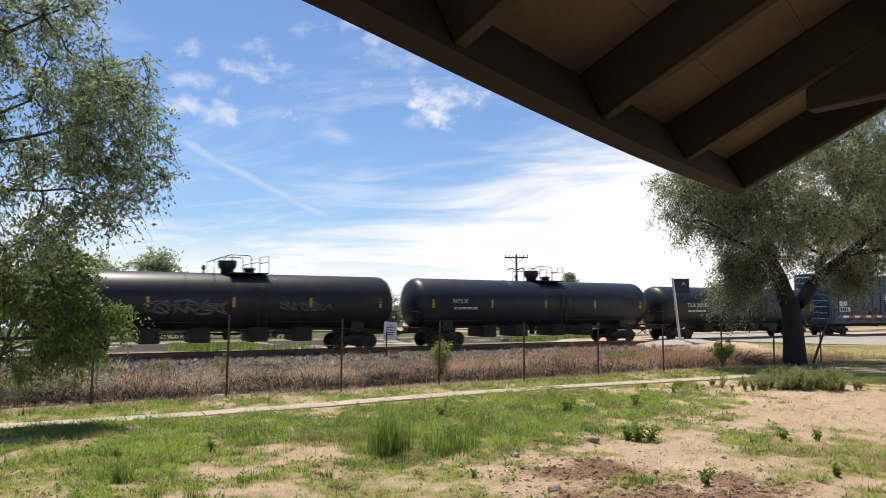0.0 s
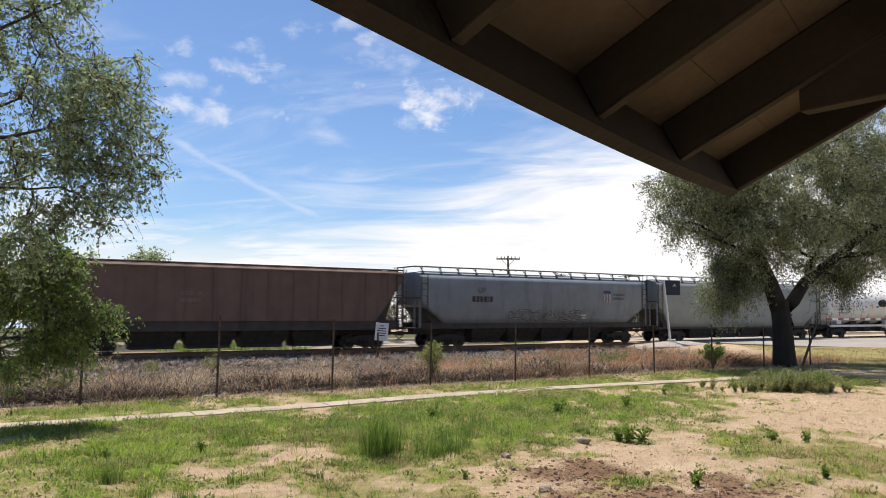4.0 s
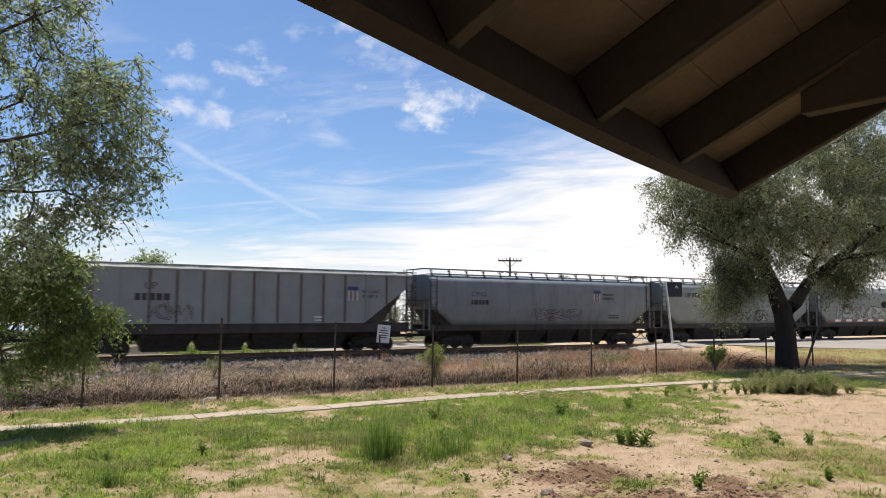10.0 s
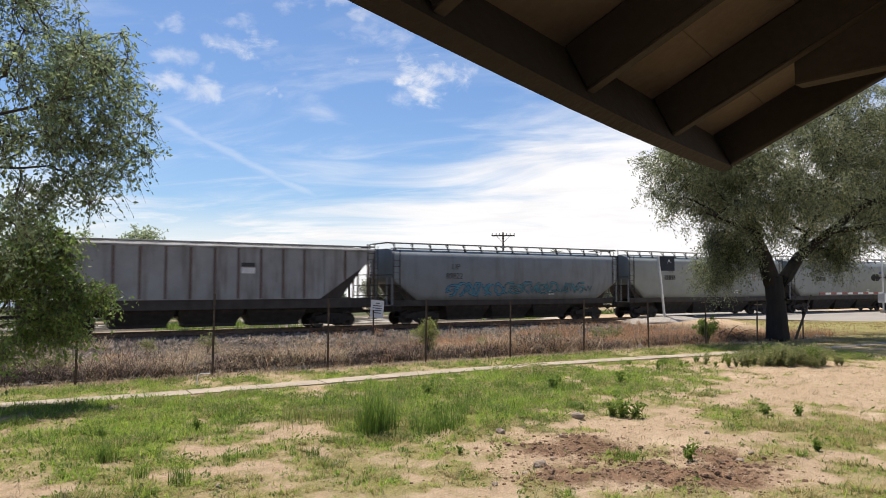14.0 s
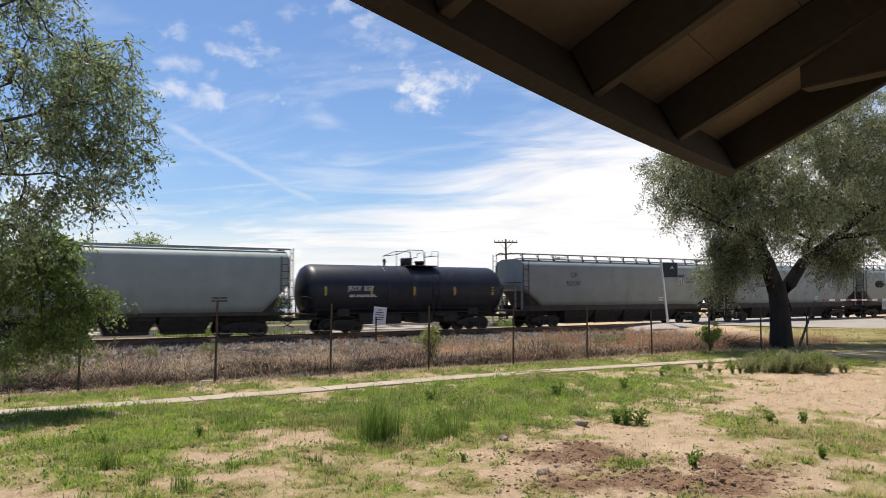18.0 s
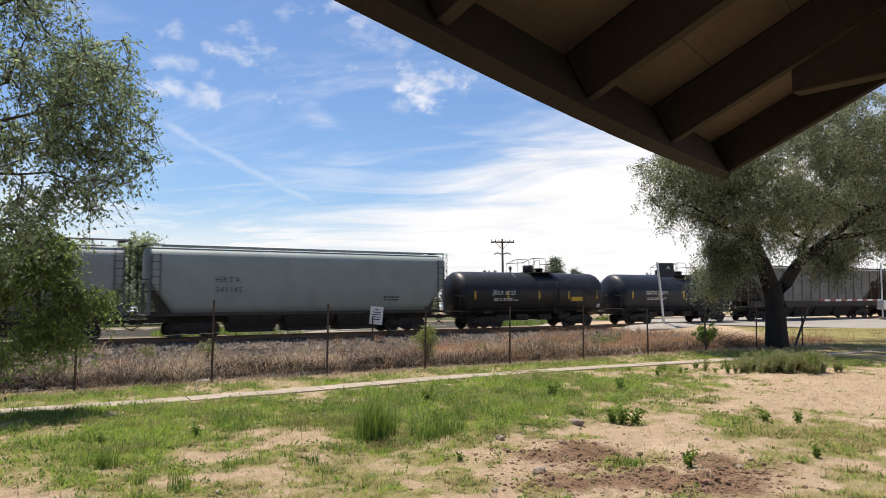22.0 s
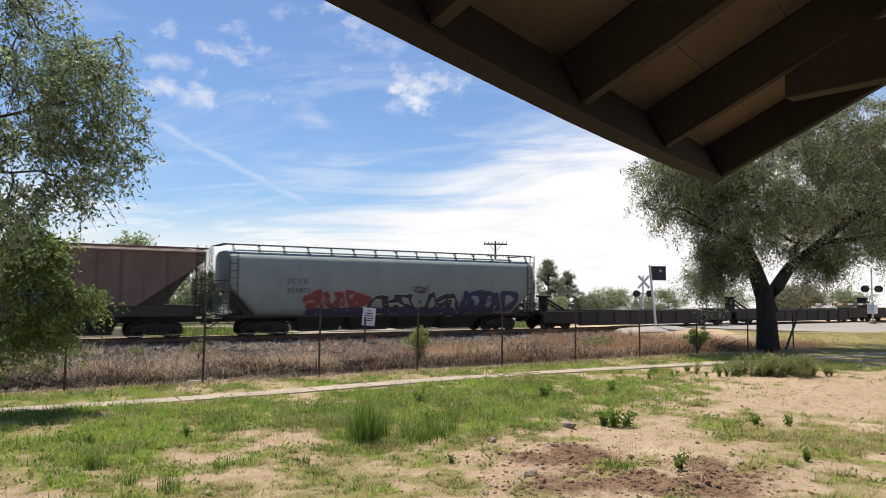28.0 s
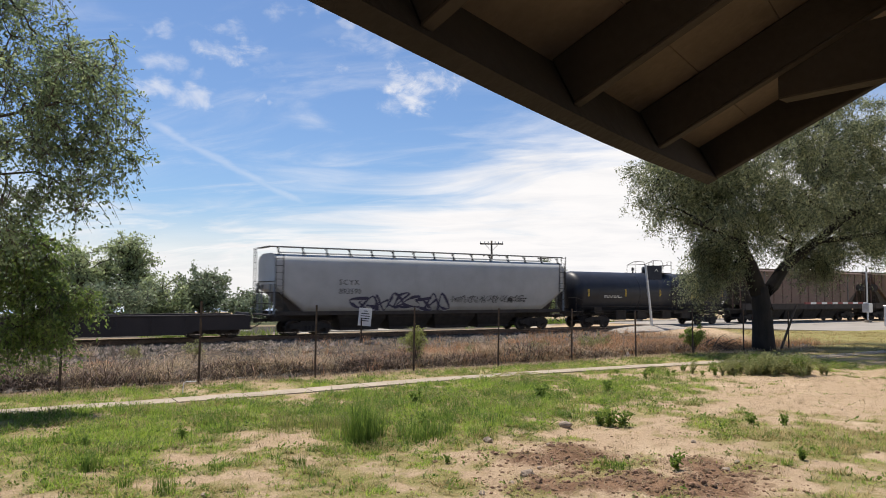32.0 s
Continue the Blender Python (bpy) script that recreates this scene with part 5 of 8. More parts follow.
def marks_up(no, tag=None, badge=True, z=2.85, one_line=False):
    """Owner's initials and number near the leading end, badge further back."""
    def f(car, L, y):
        x = -L / 2 + 4.2
        if one_line:
            words(car, "UP", x - 1.3, 3.38, 0.36, y, M_INK, 1.0, 0.01)
            bars(car, x - 0.5, 3.38, 1.4, 1, 0.34, y, M_INK)
        else:
            words(car, "UP", x + 0.3, z + 0.45, 0.34, y, M_INK)
        if one_line:
            pass
        elif no:
            words(car, no, x - 0.1, z - 0.1, 0.34, y, M_INK)
        else:
            bars(car, x - 0.1, z - 0.1, 1.4, 1, 0.34, y, M_INK)
        if badge:
            shield(car, L / 2 - 4.6, 3.0, y)
        bars(car, L / 2 - 6.5, 1.9, 0.5, 2, 0.1, y, M_CHALK)
        if tag:
            tag(car, L, y)
    return f


def marks_plain(a, b, x=4.0, z=2.7, tag=None):
    def f(car, L, y):
        if a:
            words(car, a, -L / 2 + x, z + 0.5, 0.30, y, M_INK, 1.25)
        if b:
            words(car, b, -L / 2 + x, z, 0.30, y, M_INK, 1.1)
        elif a:
            bars(car, -L / 2 + x, z, 1.3, 1, 0.28, y, M_INK)
        bars(car, L / 2 - 4.5, 2.0, 0.9, 2, 0.09, y, M_INK)
        if tag:
            tag(car, L, y)
    return f


def tank_marks(code, yellow=False, tag=False):
    def f(car, L, r, zc):
        h = (L - 1.2) / 2
        if code:
            words(car, code, -h + 2.4, zc + 0.02, 0.28, -r - 0.010, M_CHALK, 1.05)
        bars(car, -h + 2.5, zc - 0.25, 1.9, 2, 0.05, -r - 0.004, M_CHALK)
        on_tank(car, h - 2.4, h - 1.0, zc - 0.05, zc + 0.42, r, zc, M_UNDER, "plate", "grey data plate")
        if yellow:
            on_tank(car, h * 0.32 + 0.75, h * 0.32 + 1.75, zc - 0.40, zc - 0.12, r, zc, M_YEL, "plate", "yellow stencil plate")
            on_tank(car, h - 0.95, h - 0.72, zc - 0.85, zc - 0.6, r, zc, M_CHALK, "plate")
        if tag:
            scrawl(car, -h * 0.45, -h * 0.05, zc - 0.55, zc + 0.05, -r - 0.004, M_UNDER, M_STREAK, 31, "grey spray tag", 0.05)
            scrawl(car, h * 0.25, h * 0.55, zc - 0.4, zc, -r - 0.004, M_UNDER, M_STREAK, 37, "grey spray tag", 0.05)
    return f


def the_train():
    none = lambda car, L, y: None
    black_tank(41.2, 60.7, tank_marks(""), M_BLACK)
    black_tank(60.7, 80.3, tank_marks("", tag=True), M_BLACK)
    black_tank(80.3, 100.1, tank_marks("NTLX"), M_NAVY)
    black_tank(100.1, 119.3, tank_marks("TILX 290203", tag=True), M_BLACK, "drum", top=3.92)
    car, L = start_car(119.3, 138.8, "boxcar", "tall dark blue boxcar with spray lettering along its lower side", "boxcar")
    boxcar(car, L)
    hopper(138.8, 158.3, M_BROWN, "ribbed", "rusty brown ribbed covered hopper car", lambda c, L, y: bars(c, -3, 2.9, 1.2, 2, 0.2, y - 0.05, M_TAN), False)
    hopper(158.3, 177.6, M_BLUEG, "smooth", "blue-grey covered hopper car with smooth sides", marks_up("", lambda c, L, y: scrawl(c, -3, 3, 1.6, 2.2, y, M_DARKG, M_INK, 41, "dark grey spray tag", 0.08)))
    hopper(177.6, 198.0, M_GREY, "smooth", "grey covered hopper car with an open roof walkway", lambda c, L, y: (panel(c, "plate", L / 2 - 4.6, L / 2 - 4.2, 1.9, 2.1, y, M_INK), bars(c, L / 2 - 6.5, 2.2, 0.8, 1, 0.08, y, M_INK)), zb=1.05)
    white_tank(198.0, 215.8, "IAPX 1137")
    white_tank(215.8, 233.5, "IAPX", True)

    def blue_patch(c, L, y):
        panel(c, "paint_patch", -1.9, 0.7, 1.5, 2.45, y, M_BLUES, "deep blue painted patch")
        scrawl(c, 1.1, 4.2, 1.9, 2.4, y, M_PALE, M_INK, 51, "thin black spray outline", 0.04)
        scrawl(c, 5.2, 6.6, 1.7, 2.5, y, M_INK, M_INK, 52, "black spray tag", 0.09)
        scrawl(c, -6.0, -5.0, 1.7, 2.2, y, M_DARKG, M_INK, 53, "dark spray tag", 0.06)
    hopper(234.2, 255.1, M_PALE, "smooth", "pale grey covered hopper car with a blue painted patch", marks_plain("TRRX", "", tag=blue_patch), cut=1.9, zb=1.32)
    hopper(255.1, 274.6, M_GREY, "ribbed", "grey ribbed covered hopper car with rust streaks", marks_up("", lambda c, L, y: scrawl(c, -5, -3.2, 1.9, 2.6, y, M_DARKG, M_INK, 61, "dark spray tag", 0.06)), False, cut=3.0)
    hopper(274.6, 293.6, M_BLUEG, "smooth", "grey covered hopper car with black lettering", marks_plain("CMO", "", 3.4, 2.7, lambda c, L, y: (shield(c, 3.6, 3.1, y), scrawl(c, -1.5, 2.5, 1.8, 2.4, y, M_DARKG, M_VIOLET, 63, "dark spray lettering", 0.1))))
    hopper(293.6, 312.0, M_GREY, "smooth", "grey covered hopper car with a dark blue badge", marks_up("", lambda c, L, y: (scrawl(c, -3.9, -0.8, 1.75, 2.25, y, M_PINK, M_DARKG, 66, "faded red spray lettering", 0.04), scrawl(c, 0.2, 3.2, 1.65, 2.4, y, M_INK, M_DARKG, 67, "black spray lettering", 0.08), scrawl(c, 3.4, 6.2, 1.7, 2.2, y, M_INK, M_SILVER, 68, "small black spray lettering", 0.05)), one_line=True))

    def names(c, L, y):
        scrawl(c, -6.2, 0.9, 1.7, 2.8, y, M_SILVER, M_INK, 71, "large silver spray lettering with black outlines", 0.17)
        words(c, "KAMR", 1.95, 1.66, 1.18, y - 0.004, M_INK, 0.95, 0.13)
        words(c, "KAMR", 2.0, 1.70, 1.12, y - 0.012, M_SILVER, 0.98, 0.06)
        scrawl(c, 1.2, 5.0, 2.95, 3.3, y, M_INK, M_INK, 72, "small black spray tags", 0.03)
        scrawl(c, 5.8, 6.8, 2.85, 3.3, y, M_INK, M_INK, 73, "small black spray tag", 0.04)
        panel(c, "plate", 4.4, 5.0, 3.0, 3.2, y, M_CHALK)
        panel(c, "plate", 4.4, 5.0, 3.25, 3.45, y, M_BLUES)
    hopper(312.0, 331.1, M_GREY, "smooth", "grey covered hopper car with large silver graffiti lettering", marks_up("", names, False))
    hopper(331.1, 349.8, M_DARKG, "ribbed", "streaked grey covered hopper car with upright ribs", lambda c, L, y: (panel(c, "plate", 1.3, 2.0, 2.95, 3.25, y - 0.05, M_CHALK), panel(c, "plate", 1.3, 2.0, 3.3, 3.5, y - 0.05, M_INK)), False, cut=3.2)
    hopper(349.8, 368.3, M_BLUEG, "smooth", "blue-grey covered hopper car with teal spray lettering", marks_up("89822", lambda c, L, y: (scrawl(c, -5.0, -1.2, 1.75, 2.4, y, M_TEAL, M_BLUES, 81, "teal spray lettering", 0.10), scrawl(c, -0.8, 6.0, 1.85, 2.45, y, M_TEAL, M_INK, 82, "teal and black spray lettering", 0.07)), False))
    hopper(368.3, 386.8, M_GREY, "smooth", "grey covered hopper car with smooth sides", marks_up(""))
    hopper(386.8, 405.3, M_GREY, "smooth", "grey covered hopper car with an open roof walkway", marks_up(""))
    hopper(405.3, 421.9, M_SAGEG, "smooth", "pale green-grey covered hopper car with plain sides", marks_plain("ARTX", "", 4.0, 2.6), False, cut=1.3, zb=1.3)
    black_tank(421.7, 436.0, tank_marks("JRSX 857"), M_NAVY, "drum", 1.5, top=3.9, label="short black railway tank car with a railed top platform")
    hopper(436.0, 455.3, M_GREY, "smooth", "grey covered hopper car with black lettering and a badge", marks_up("92139"))
    hopper(455.3, 474.1, M_GREY, "smooth", "grey covered hopper car with black lettering and a badge", marks_up("99550"))
    hopper(474.1, 491.3, M_GREY, "smooth", "grey covered hopper car with black lettering and a badge", marks_up("9983"))
    hopper(491.3, 508.8, M_SAGEG, "smooth", "pale green-grey covered hopper car with plain sides", marks_plain("HRTX", "341145", 3.6, 2.3), False, cut=1.1, zb=1.28)
    black_tank(508.8, 522.1, tank_marks("JRSX 0123", True), M_BLACK, "drum", 1.48, top=3.62, label="short black railway tank car with a railed top platform")
    black_tank(522.1, 535.9, tank_marks("GATX 30090", True), M_NAVY, "drum", 1.48, top=3.62, label="short black railway tank car with white lettering")
    hopper(535.9, 556.0, M_STREAK, "ribbed", "dark streaked covered hopper car with upright ribs", none, False, cut=3.2)
    hopper(556.0, 575.4, M_STREAK, "ribbed", "grey ribbed covered hopper car with faint spray lettering", lambda c, L, y: (scrawl(c, -1.6, 3.4, 1.9, 3.0, y - 0.05, M_SILVER, M_INK, 91, "silver and black spray lettering", 0.06), scrawl(c, -5.6, -2.4, 2.2, 2.9, y - 0.05, M_DARKG, M_INK, 92, "dark spray tag", 0.04)), False, cut=3.2)
    hopper(575.4, 594.0, M_STREAK, "ribbed", "grey ribbed covered hopper car", lambda c, L, y: scrawl(c, -2, 2.4, 1.6, 2.3, y - 0.05, M_PINK, M_INK, 93, "faded spray lettering", 0.07), False, cut=3.2)
    hopper(594.0, 611.2, M_TAN, "ribbed", "rusty brown ribbed covered hopper car with blue graffiti", lambda c, L, y: (scrawl(c, -4.6, 1.2, 1.6, 2.7, y - 0.05, M_BLUES, M_TEAL, 95, "blue spray lettering", 0.13), panel(c, "plate", 2.2, 3.0, 1.9, 2.2, y - 0.05, M_CHALK)), False, cut=3.2)

    def many(c, L, y):
        scrawl(c, -5.6, -2.2, 1.55, 2.3, y, M_RED, M_PINK, 101, "red spray lettering", 0.24)
        scrawl(c, -5.6, 6.8, 1.15, 1.45, y, M_VIOLET, M_VIOLET, 105, "dark sprayed band along the sill", 0.30)
        scrawl(c, -1.8, 4.0, 1.2, 2.2, y, M_INK, M_SILVER, 102, "black spray lettering with white edges", 0.16)
        scrawl(c, 4.2, 8.0, 1.3, 2.25, y, M_VIOLET, M_BLUES, 103, "dark blue spray lettering", 0.20)
        scrawl(c, 1.0, 1.9, 2.4, 2.7, y, M_INK, M_INK, 104, "small black spray tag", 0.05)
    hopper(611.2, 631.8, M_SAGEG, "smooth", "grey covered hopper car with red and dark graffiti", marks_plain("SCYX", "354871", 3.6, 2.3, many), cut=1.5, zb=1.12)
    for i in range(3):
        car, L = start_car(631.8 + i * 19.63, 631.8 + (i + 1) * 19.63, "well_car", "empty dark brown container well car with a trailer hitch", "well car")
        well_car(car, L)

    def many2(c, L, y):
        scrawl(c, -5.6, 0.8, 1.35, 2.25, y, M_VIOLET, M_SILVER, 111, "dark spray lettering with white edges", 0.10)
        scrawl(c, 1.0, 6.5, 1.8, 2.2, y, M_PALE, M_INK, 112, "thin dark spray outlines", 0.03)
        panel(c, "plate", 5.3, 5.7, 1.85, 2.1, y, M_INK)
    hopper(691.0, 712.0, M_PALE, "smooth", "pale grey covered hopper car with dark graffiti", marks_plain("SCYX", "893590", 4.2, 2.3, many2), cut=1.7, zb=1.32)
    black_tank(712.0, 729.5, tank_marks("", True), M_NAVY, "drum", 1.5, top=3.95, label="dark navy railway tank car with a railed top platform")
    hopper(729.5, 749.0, M_TAN, "ribbed", "rusty brown ribbed covered hopper car", none, False, cut=3.2)
    hopper(749.0, 768.5, M_BROWN, "ribbed", "rusty brown ribbed covered hopper car", none, False, cut=3.2)


the_train()

# ---- trees ----
M_BARK = mat("grey_brown_bark", (0.085, 0.068, 0.054), (0.04, 0.032, 0.026), 5, 0.95, 0, 0.8, 30, (1, 1, 0.3))
M_BARKD = mat("dark_bark", (0.03, 0.025, 0.021), (0.014, 0.012, 0.01), 5, 0.95, 0, 0.8, 30, (1, 1, 0.3))
M_TWIG = mat("twig_bark", (0.11, 0.085, 0.065), (0.06, 0.048, 0.038), 9, 0.9)
M_LEAF = mat("fresh_green_leaf", (0.25, 0.315, 0.165), (0.165, 0.225, 0.115), 2, 0.45, vary=0.4, island=True, trans=0.6)
M_LEAFD = mat("deep_green_leaf", (0.20, 0.275, 0.07), (0.11, 0.165, 0.05), 2, 0.5, vary=0.35, island=True, trans=0.55)
M_PEPPER = mat("grey_green_leaf", (0.275, 0.305, 0.165), (0.155, 0.182, 0.10), 1, 0.4, vary=0.6, island=True, trans=0.45)
# far foliage: distance haze is put into these colours, paler than near leaves
M_FAR = mat("hazy_green_leaf", (0.36, 0.42, 0.22), (0.27, 0.33, 0.165), 0.4, 0.6, vary=0.35, island=True, trans=0.5)
M_FARD = mat("hazy_dark_needle", (0.24, 0.29, 0.175), (0.175, 0.22, 0.135), 0.4, 0.7, vary=0.3, island=True, trans=0.35)
M_FARY = mat("hazy_olive_leaf", (0.32, 0.32, 0.19), (0.24, 0.24, 0.145), 0.4, 0.7, vary=0.3, island=True, trans=0.3)
rng = np.random.default_rng(7)


def rand_dirs(n, droop=0.0):
    v = rng.normal(size=(n, 3))
    v[:, 2] -= droop
    return v / np.linalg.norm(v, axis=1, keepdims=True)


def leaf_quads(p, size, ratio=0.55, droop=0.3):
    """Rhomb leaves with a slight fold, pointing anywhere but rather down."""
    n = len(p)
    d, s = rand_dirs(n, droop), rand_dirs(n)
    s = np.cross(d, s)
    s /= np.linalg.norm(s, axis=1, keepdims=True) + 1e-9
    L = size * rng.uniform(0.6, 1.3, (n, 1))
    mid = p + d * L * 0.45
    return np.stack([p, mid + s * L * ratio * 0.5, p + d * L, mid - s * L * ratio * 0.5], 1)


def limb_path(a, b, sag=0.12, n=7, wig=0.08):
    a, b = Vector(a), Vector(b)
    L = (b - a).length
    side = Vector(rand_dirs(1)[0]) * L * wig
    return [a.lerp(b, t) + side * math.sin(t * math.pi) * math.sin(t * 5 + L) + Vector((0, 0, L * sag * math.sin(t * math.pi))) for t in np.linspace(0, 1, n)]


def crown(centres, twigs, length, leaves, size, droop, ratio=0.55, hang=0.0, spread=0.09):
    """Twigs round each clump centre and leaves along them. Returns twig lines and leaf corners."""
    lines, pts = [], []
    for c in centres:
        for d in rand_dirs(twigs, droop):
            L = length * rng.uniform(0.5, 1.2)
            t = np.linspace(0, 1, 3)[:, None]
            line = np.asarray(c) + d * L * t + np.array((0, 0, -1.0)) * (hang * L * t ** 2)
            lines.append(line)
            k = rng.uniform(0.1, 1.0, leaves)
            i = np.minimum((k * 2).astype(int), 1)
            f = (k * 2 - i)[:, None]
            pts.append(line[i] * (1 - f) + line[i + 1] * f + rng.normal(0, spread * length, (leaves, 3)))
    return lines, leaf_quads(np.concatenate(pts), size, ratio, droop + 0.2)


def stick_mesh(name, lines, r, material):
    """Many thin three-sided sticks in one mesh."""
    groups = {}
    for ln in lines:
        groups.setdefault(len(ln), []).append(np.asarray(ln, float))
    out = []
    for n, ls in groups.items():
        P = np.stack(ls)
        for i in range(n - 1):
            a, b = P[:, i], P[:, i + 1]
            ra, rb = r * (1 - 0.75 * i / (n - 1)), r * (1 - 0.75 * (i + 1) / (n - 1))
            d = (b - a) / (np.linalg.norm(b - a, axis=1, keepdims=True) + 1e-9)
            u = np.cross(d, (0.3, 0.5, 0.8))
            u /= np.linalg.norm(u, axis=1, keepdims=True) + 1e-9
            w = np.cross(d, u)
            o = [u, -0.5 * u + 0.87 * w, -0.5 * u - 0.87 * w]
            for k in range(3):
                out.append(np.stack([a + o[k] * ra, a + o[(k + 1) % 3] * ra, b + o[(k + 1) % 3] * rb, b + o[k] * rb], 1))
    return quads_mesh(name, np.concatenate(out), 4, material)


def clumps(c, r, n, seed, shell=0.35, keep=None, holes=0.40, gap=0.9):
    """Clump centres in a lumpy ellipsoid, with gaps."""
    g = np.random.default_rng(seed)
    out = []
    while len(out) < n:
        v = g.normal(size=3)
        v /= np.linalg.norm(v)
        q = g.uniform(shell, 1.0) ** 0.6
        lump = 0.82 + 0.36 * noise.noise(Vector(v * 2.3) + Vector((seed, 0, 0)))
        p = np.asarray(c) + v * q * lump * np.asarray(r)
        if noise.noise(Vector(p * gap) + Vector((0, seed * 3.1, 0))) * 0.5 + 0.5 < holes:
            continue
        if keep and not keep(p):
            continue
        out.append(p)
    return out


def put_tree(name, label, trunk_lines, bark, branch_lines, twig_lines, twig_r, leaves, leaf_mat, at):
    root = thing(name, pose(*at), label, "tree")
    off = Matrix.Translation(-Vector(at))
    bm = bmesh.new()
    for pts, r0, r1 in trunk_lines:
        tube(bm, pts, r0, 10, r1)
    bm.transform(off)
    part("trunk", bm, bark, root, smooth=True)
    bm = bmesh.new()
    for pts, r0, r1 in branch_lines:
        tube(bm, pts, r0, 6, r1, caps=False)
    bm.transform(off)
    part("limb", bm, bark, root, smooth=True)["kind"] = "stuff"
    me = stick_mesh("twigs", twig_lines, twig_r, M_TWIG if bark is M_BARK else bark)
    me.transform(off)
    part("twig", me, None, root)["kind"] = "stuff"
    me = quads_mesh("crown", leaves, 4, leaf_mat)
    me.transform(off)
    part("crown", me, None, root)
    return root


def grow(joints, cs, r0, r1, sag):
    """Branches that fork from one another: each clump hangs on the nearest one already reached."""
    nodes, gen = [Vector(j) for j in joints], [0] * len(joints)
    root = sum((Vector(j) for j in joints), Vector()) / len(joints)
    out = []
    for c in sorted(cs, key=lambda p: (Vector(p) - root).length):
        c = Vector(c)
        k = min(range(len(nodes)), key=lambda i: (nodes[i] - c).length_squared)
        r = max(r0 * 0.62 ** gen[k], r1)
        out.append((limb_path(nodes[k], c, sag, 5, 0.09), r, max(r * 0.62, r1 * 0.6)))
        nodes.append(c)
        gen.append(gen[k] + 1)
    return out


def left_tree():
    """A tall tree whose outer branches reach into the clearing; its crown is widest low down and draws in towards the top."""
    base = (-2.4, 8.9, 0)
    fork = Vector((-2.25, 8.85, 2.6))
    trunk = [([base, (-2.35, 8.9, 1.3), fork], 0.24, 0.17)]
    rim = ((2.7, -4.15), (2.94, -3.95), (3.14, -3.6), (3.5, -3.32), (3.78, -3.1), (4.13, -3.1), (4.62, -3.2), (4.83, -3.32), (5.13, -3.52), (5.35, -3.8), (5.8, -4.1), (6.6, -4.6))

    def keep(p):
        side, ahead = p[0] * LAT[0] + p[1] * LAT[1], p[0] * DEP[0] + p[1] * DEP[1]
        edge = np.interp(p[2], [q[0] for q in rim], [q[1] for q in rim])
        return p[0] > -1.7 and side < edge * ahead / 7.5 + 0.12 * noise.noise(Vector(p) * 2.5)
    cs = clumps((-0.4, 8.65, 4.5), (2.6, 1.5, 2.2), 330, 11, 0.15, keep, 0.47, 2.4)
    cs += clumps((-0.9, 8.5, 3.1), (1.5, 0.8, 0.7), 46, 17, 0.1, keep, 0.45)
    cs += clumps((0.7, 8.65, 4.15), (1.05, 0.8, 1.2), 55, 15, 0.1, keep, 0.46, 2.4)
    heads = [Vector(v) for v in ((-0.5, 8.5, 5.2), (0.45, 8.65, 4.35), (0.2, 9.05, 3.6), (-1.2, 8.7, 6.15), (0.1, 8.4, 5.5), (-0.25, 8.25, 4.35), (-0.6, 8.6, 3.2), (-1.0, 8.3, 4.6))]
    branches = []
    joints = []
    for h in heads:
        p = limb_path(fork, h, 0.10, 9, 0.11)
        branches.append((p, 0.042, 0.010))
        joints += p[2:]
    branches += grow(joints, cs, 0.016, 0.0035, -0.02)
    lines, quads = crown(cs, 9, 0.33, 9, 0.052, 0.15, 0.5, 0.3, 0.07)
    put_tree("broadleaf_tree", "leafy green broadleaf tree with spreading thin branches", trunk, M_BARK, branches, lines, 0.004, quads, M_LEAF, base)


def left_sapling():
    base = (-0.9, 15.6, 0)
    top = Vector((-0.3, 15.3, 2.7))
    cs = clumps((-0.3, 15.2, 2.95), (1.6, 0.9, 1.05), 84, 23, 0.1, None, 0.46)
    cs += clumps((0.85, 15.1, 2.1), (0.85, 0.6, 0.55), 26, 24, 0.1, None, 0.40)
    cs += clumps((0.1, 15.4, 1.45), (1.2, 0.6, 0.75), 34, 25, 0.1, lambda p: p[2] > 0.5, 0.46)
    joints = [Vector((-0.75, 15.5, 1.2)), Vector((-0.6, 15.45, 1.7)), Vector((-0.4, 15.35, 2.3)), Vector((0.2, 15.2, 2.3)), Vector((0.1, 15.3, 1.6))]
    branches = [(limb_path((-0.75, 15.5, 1.3), j, 0.1, 5), 0.03, 0.015) for j in joints[3:]] + grow(joints, cs, 0.02, 0.005, -0.05)
    lines, quads = crown(cs, 9, 0.48, 12, 0.085, 0.5, 0.5, 0.55)
    put_tree("young_tree", "bushy young green tree beside the wire fence", [([base, (-0.7, 15.5, 1.3), top], 0.05, 0.02)], M_BARK, branches, lines, 0.006, quads, M_LEAFD, base)


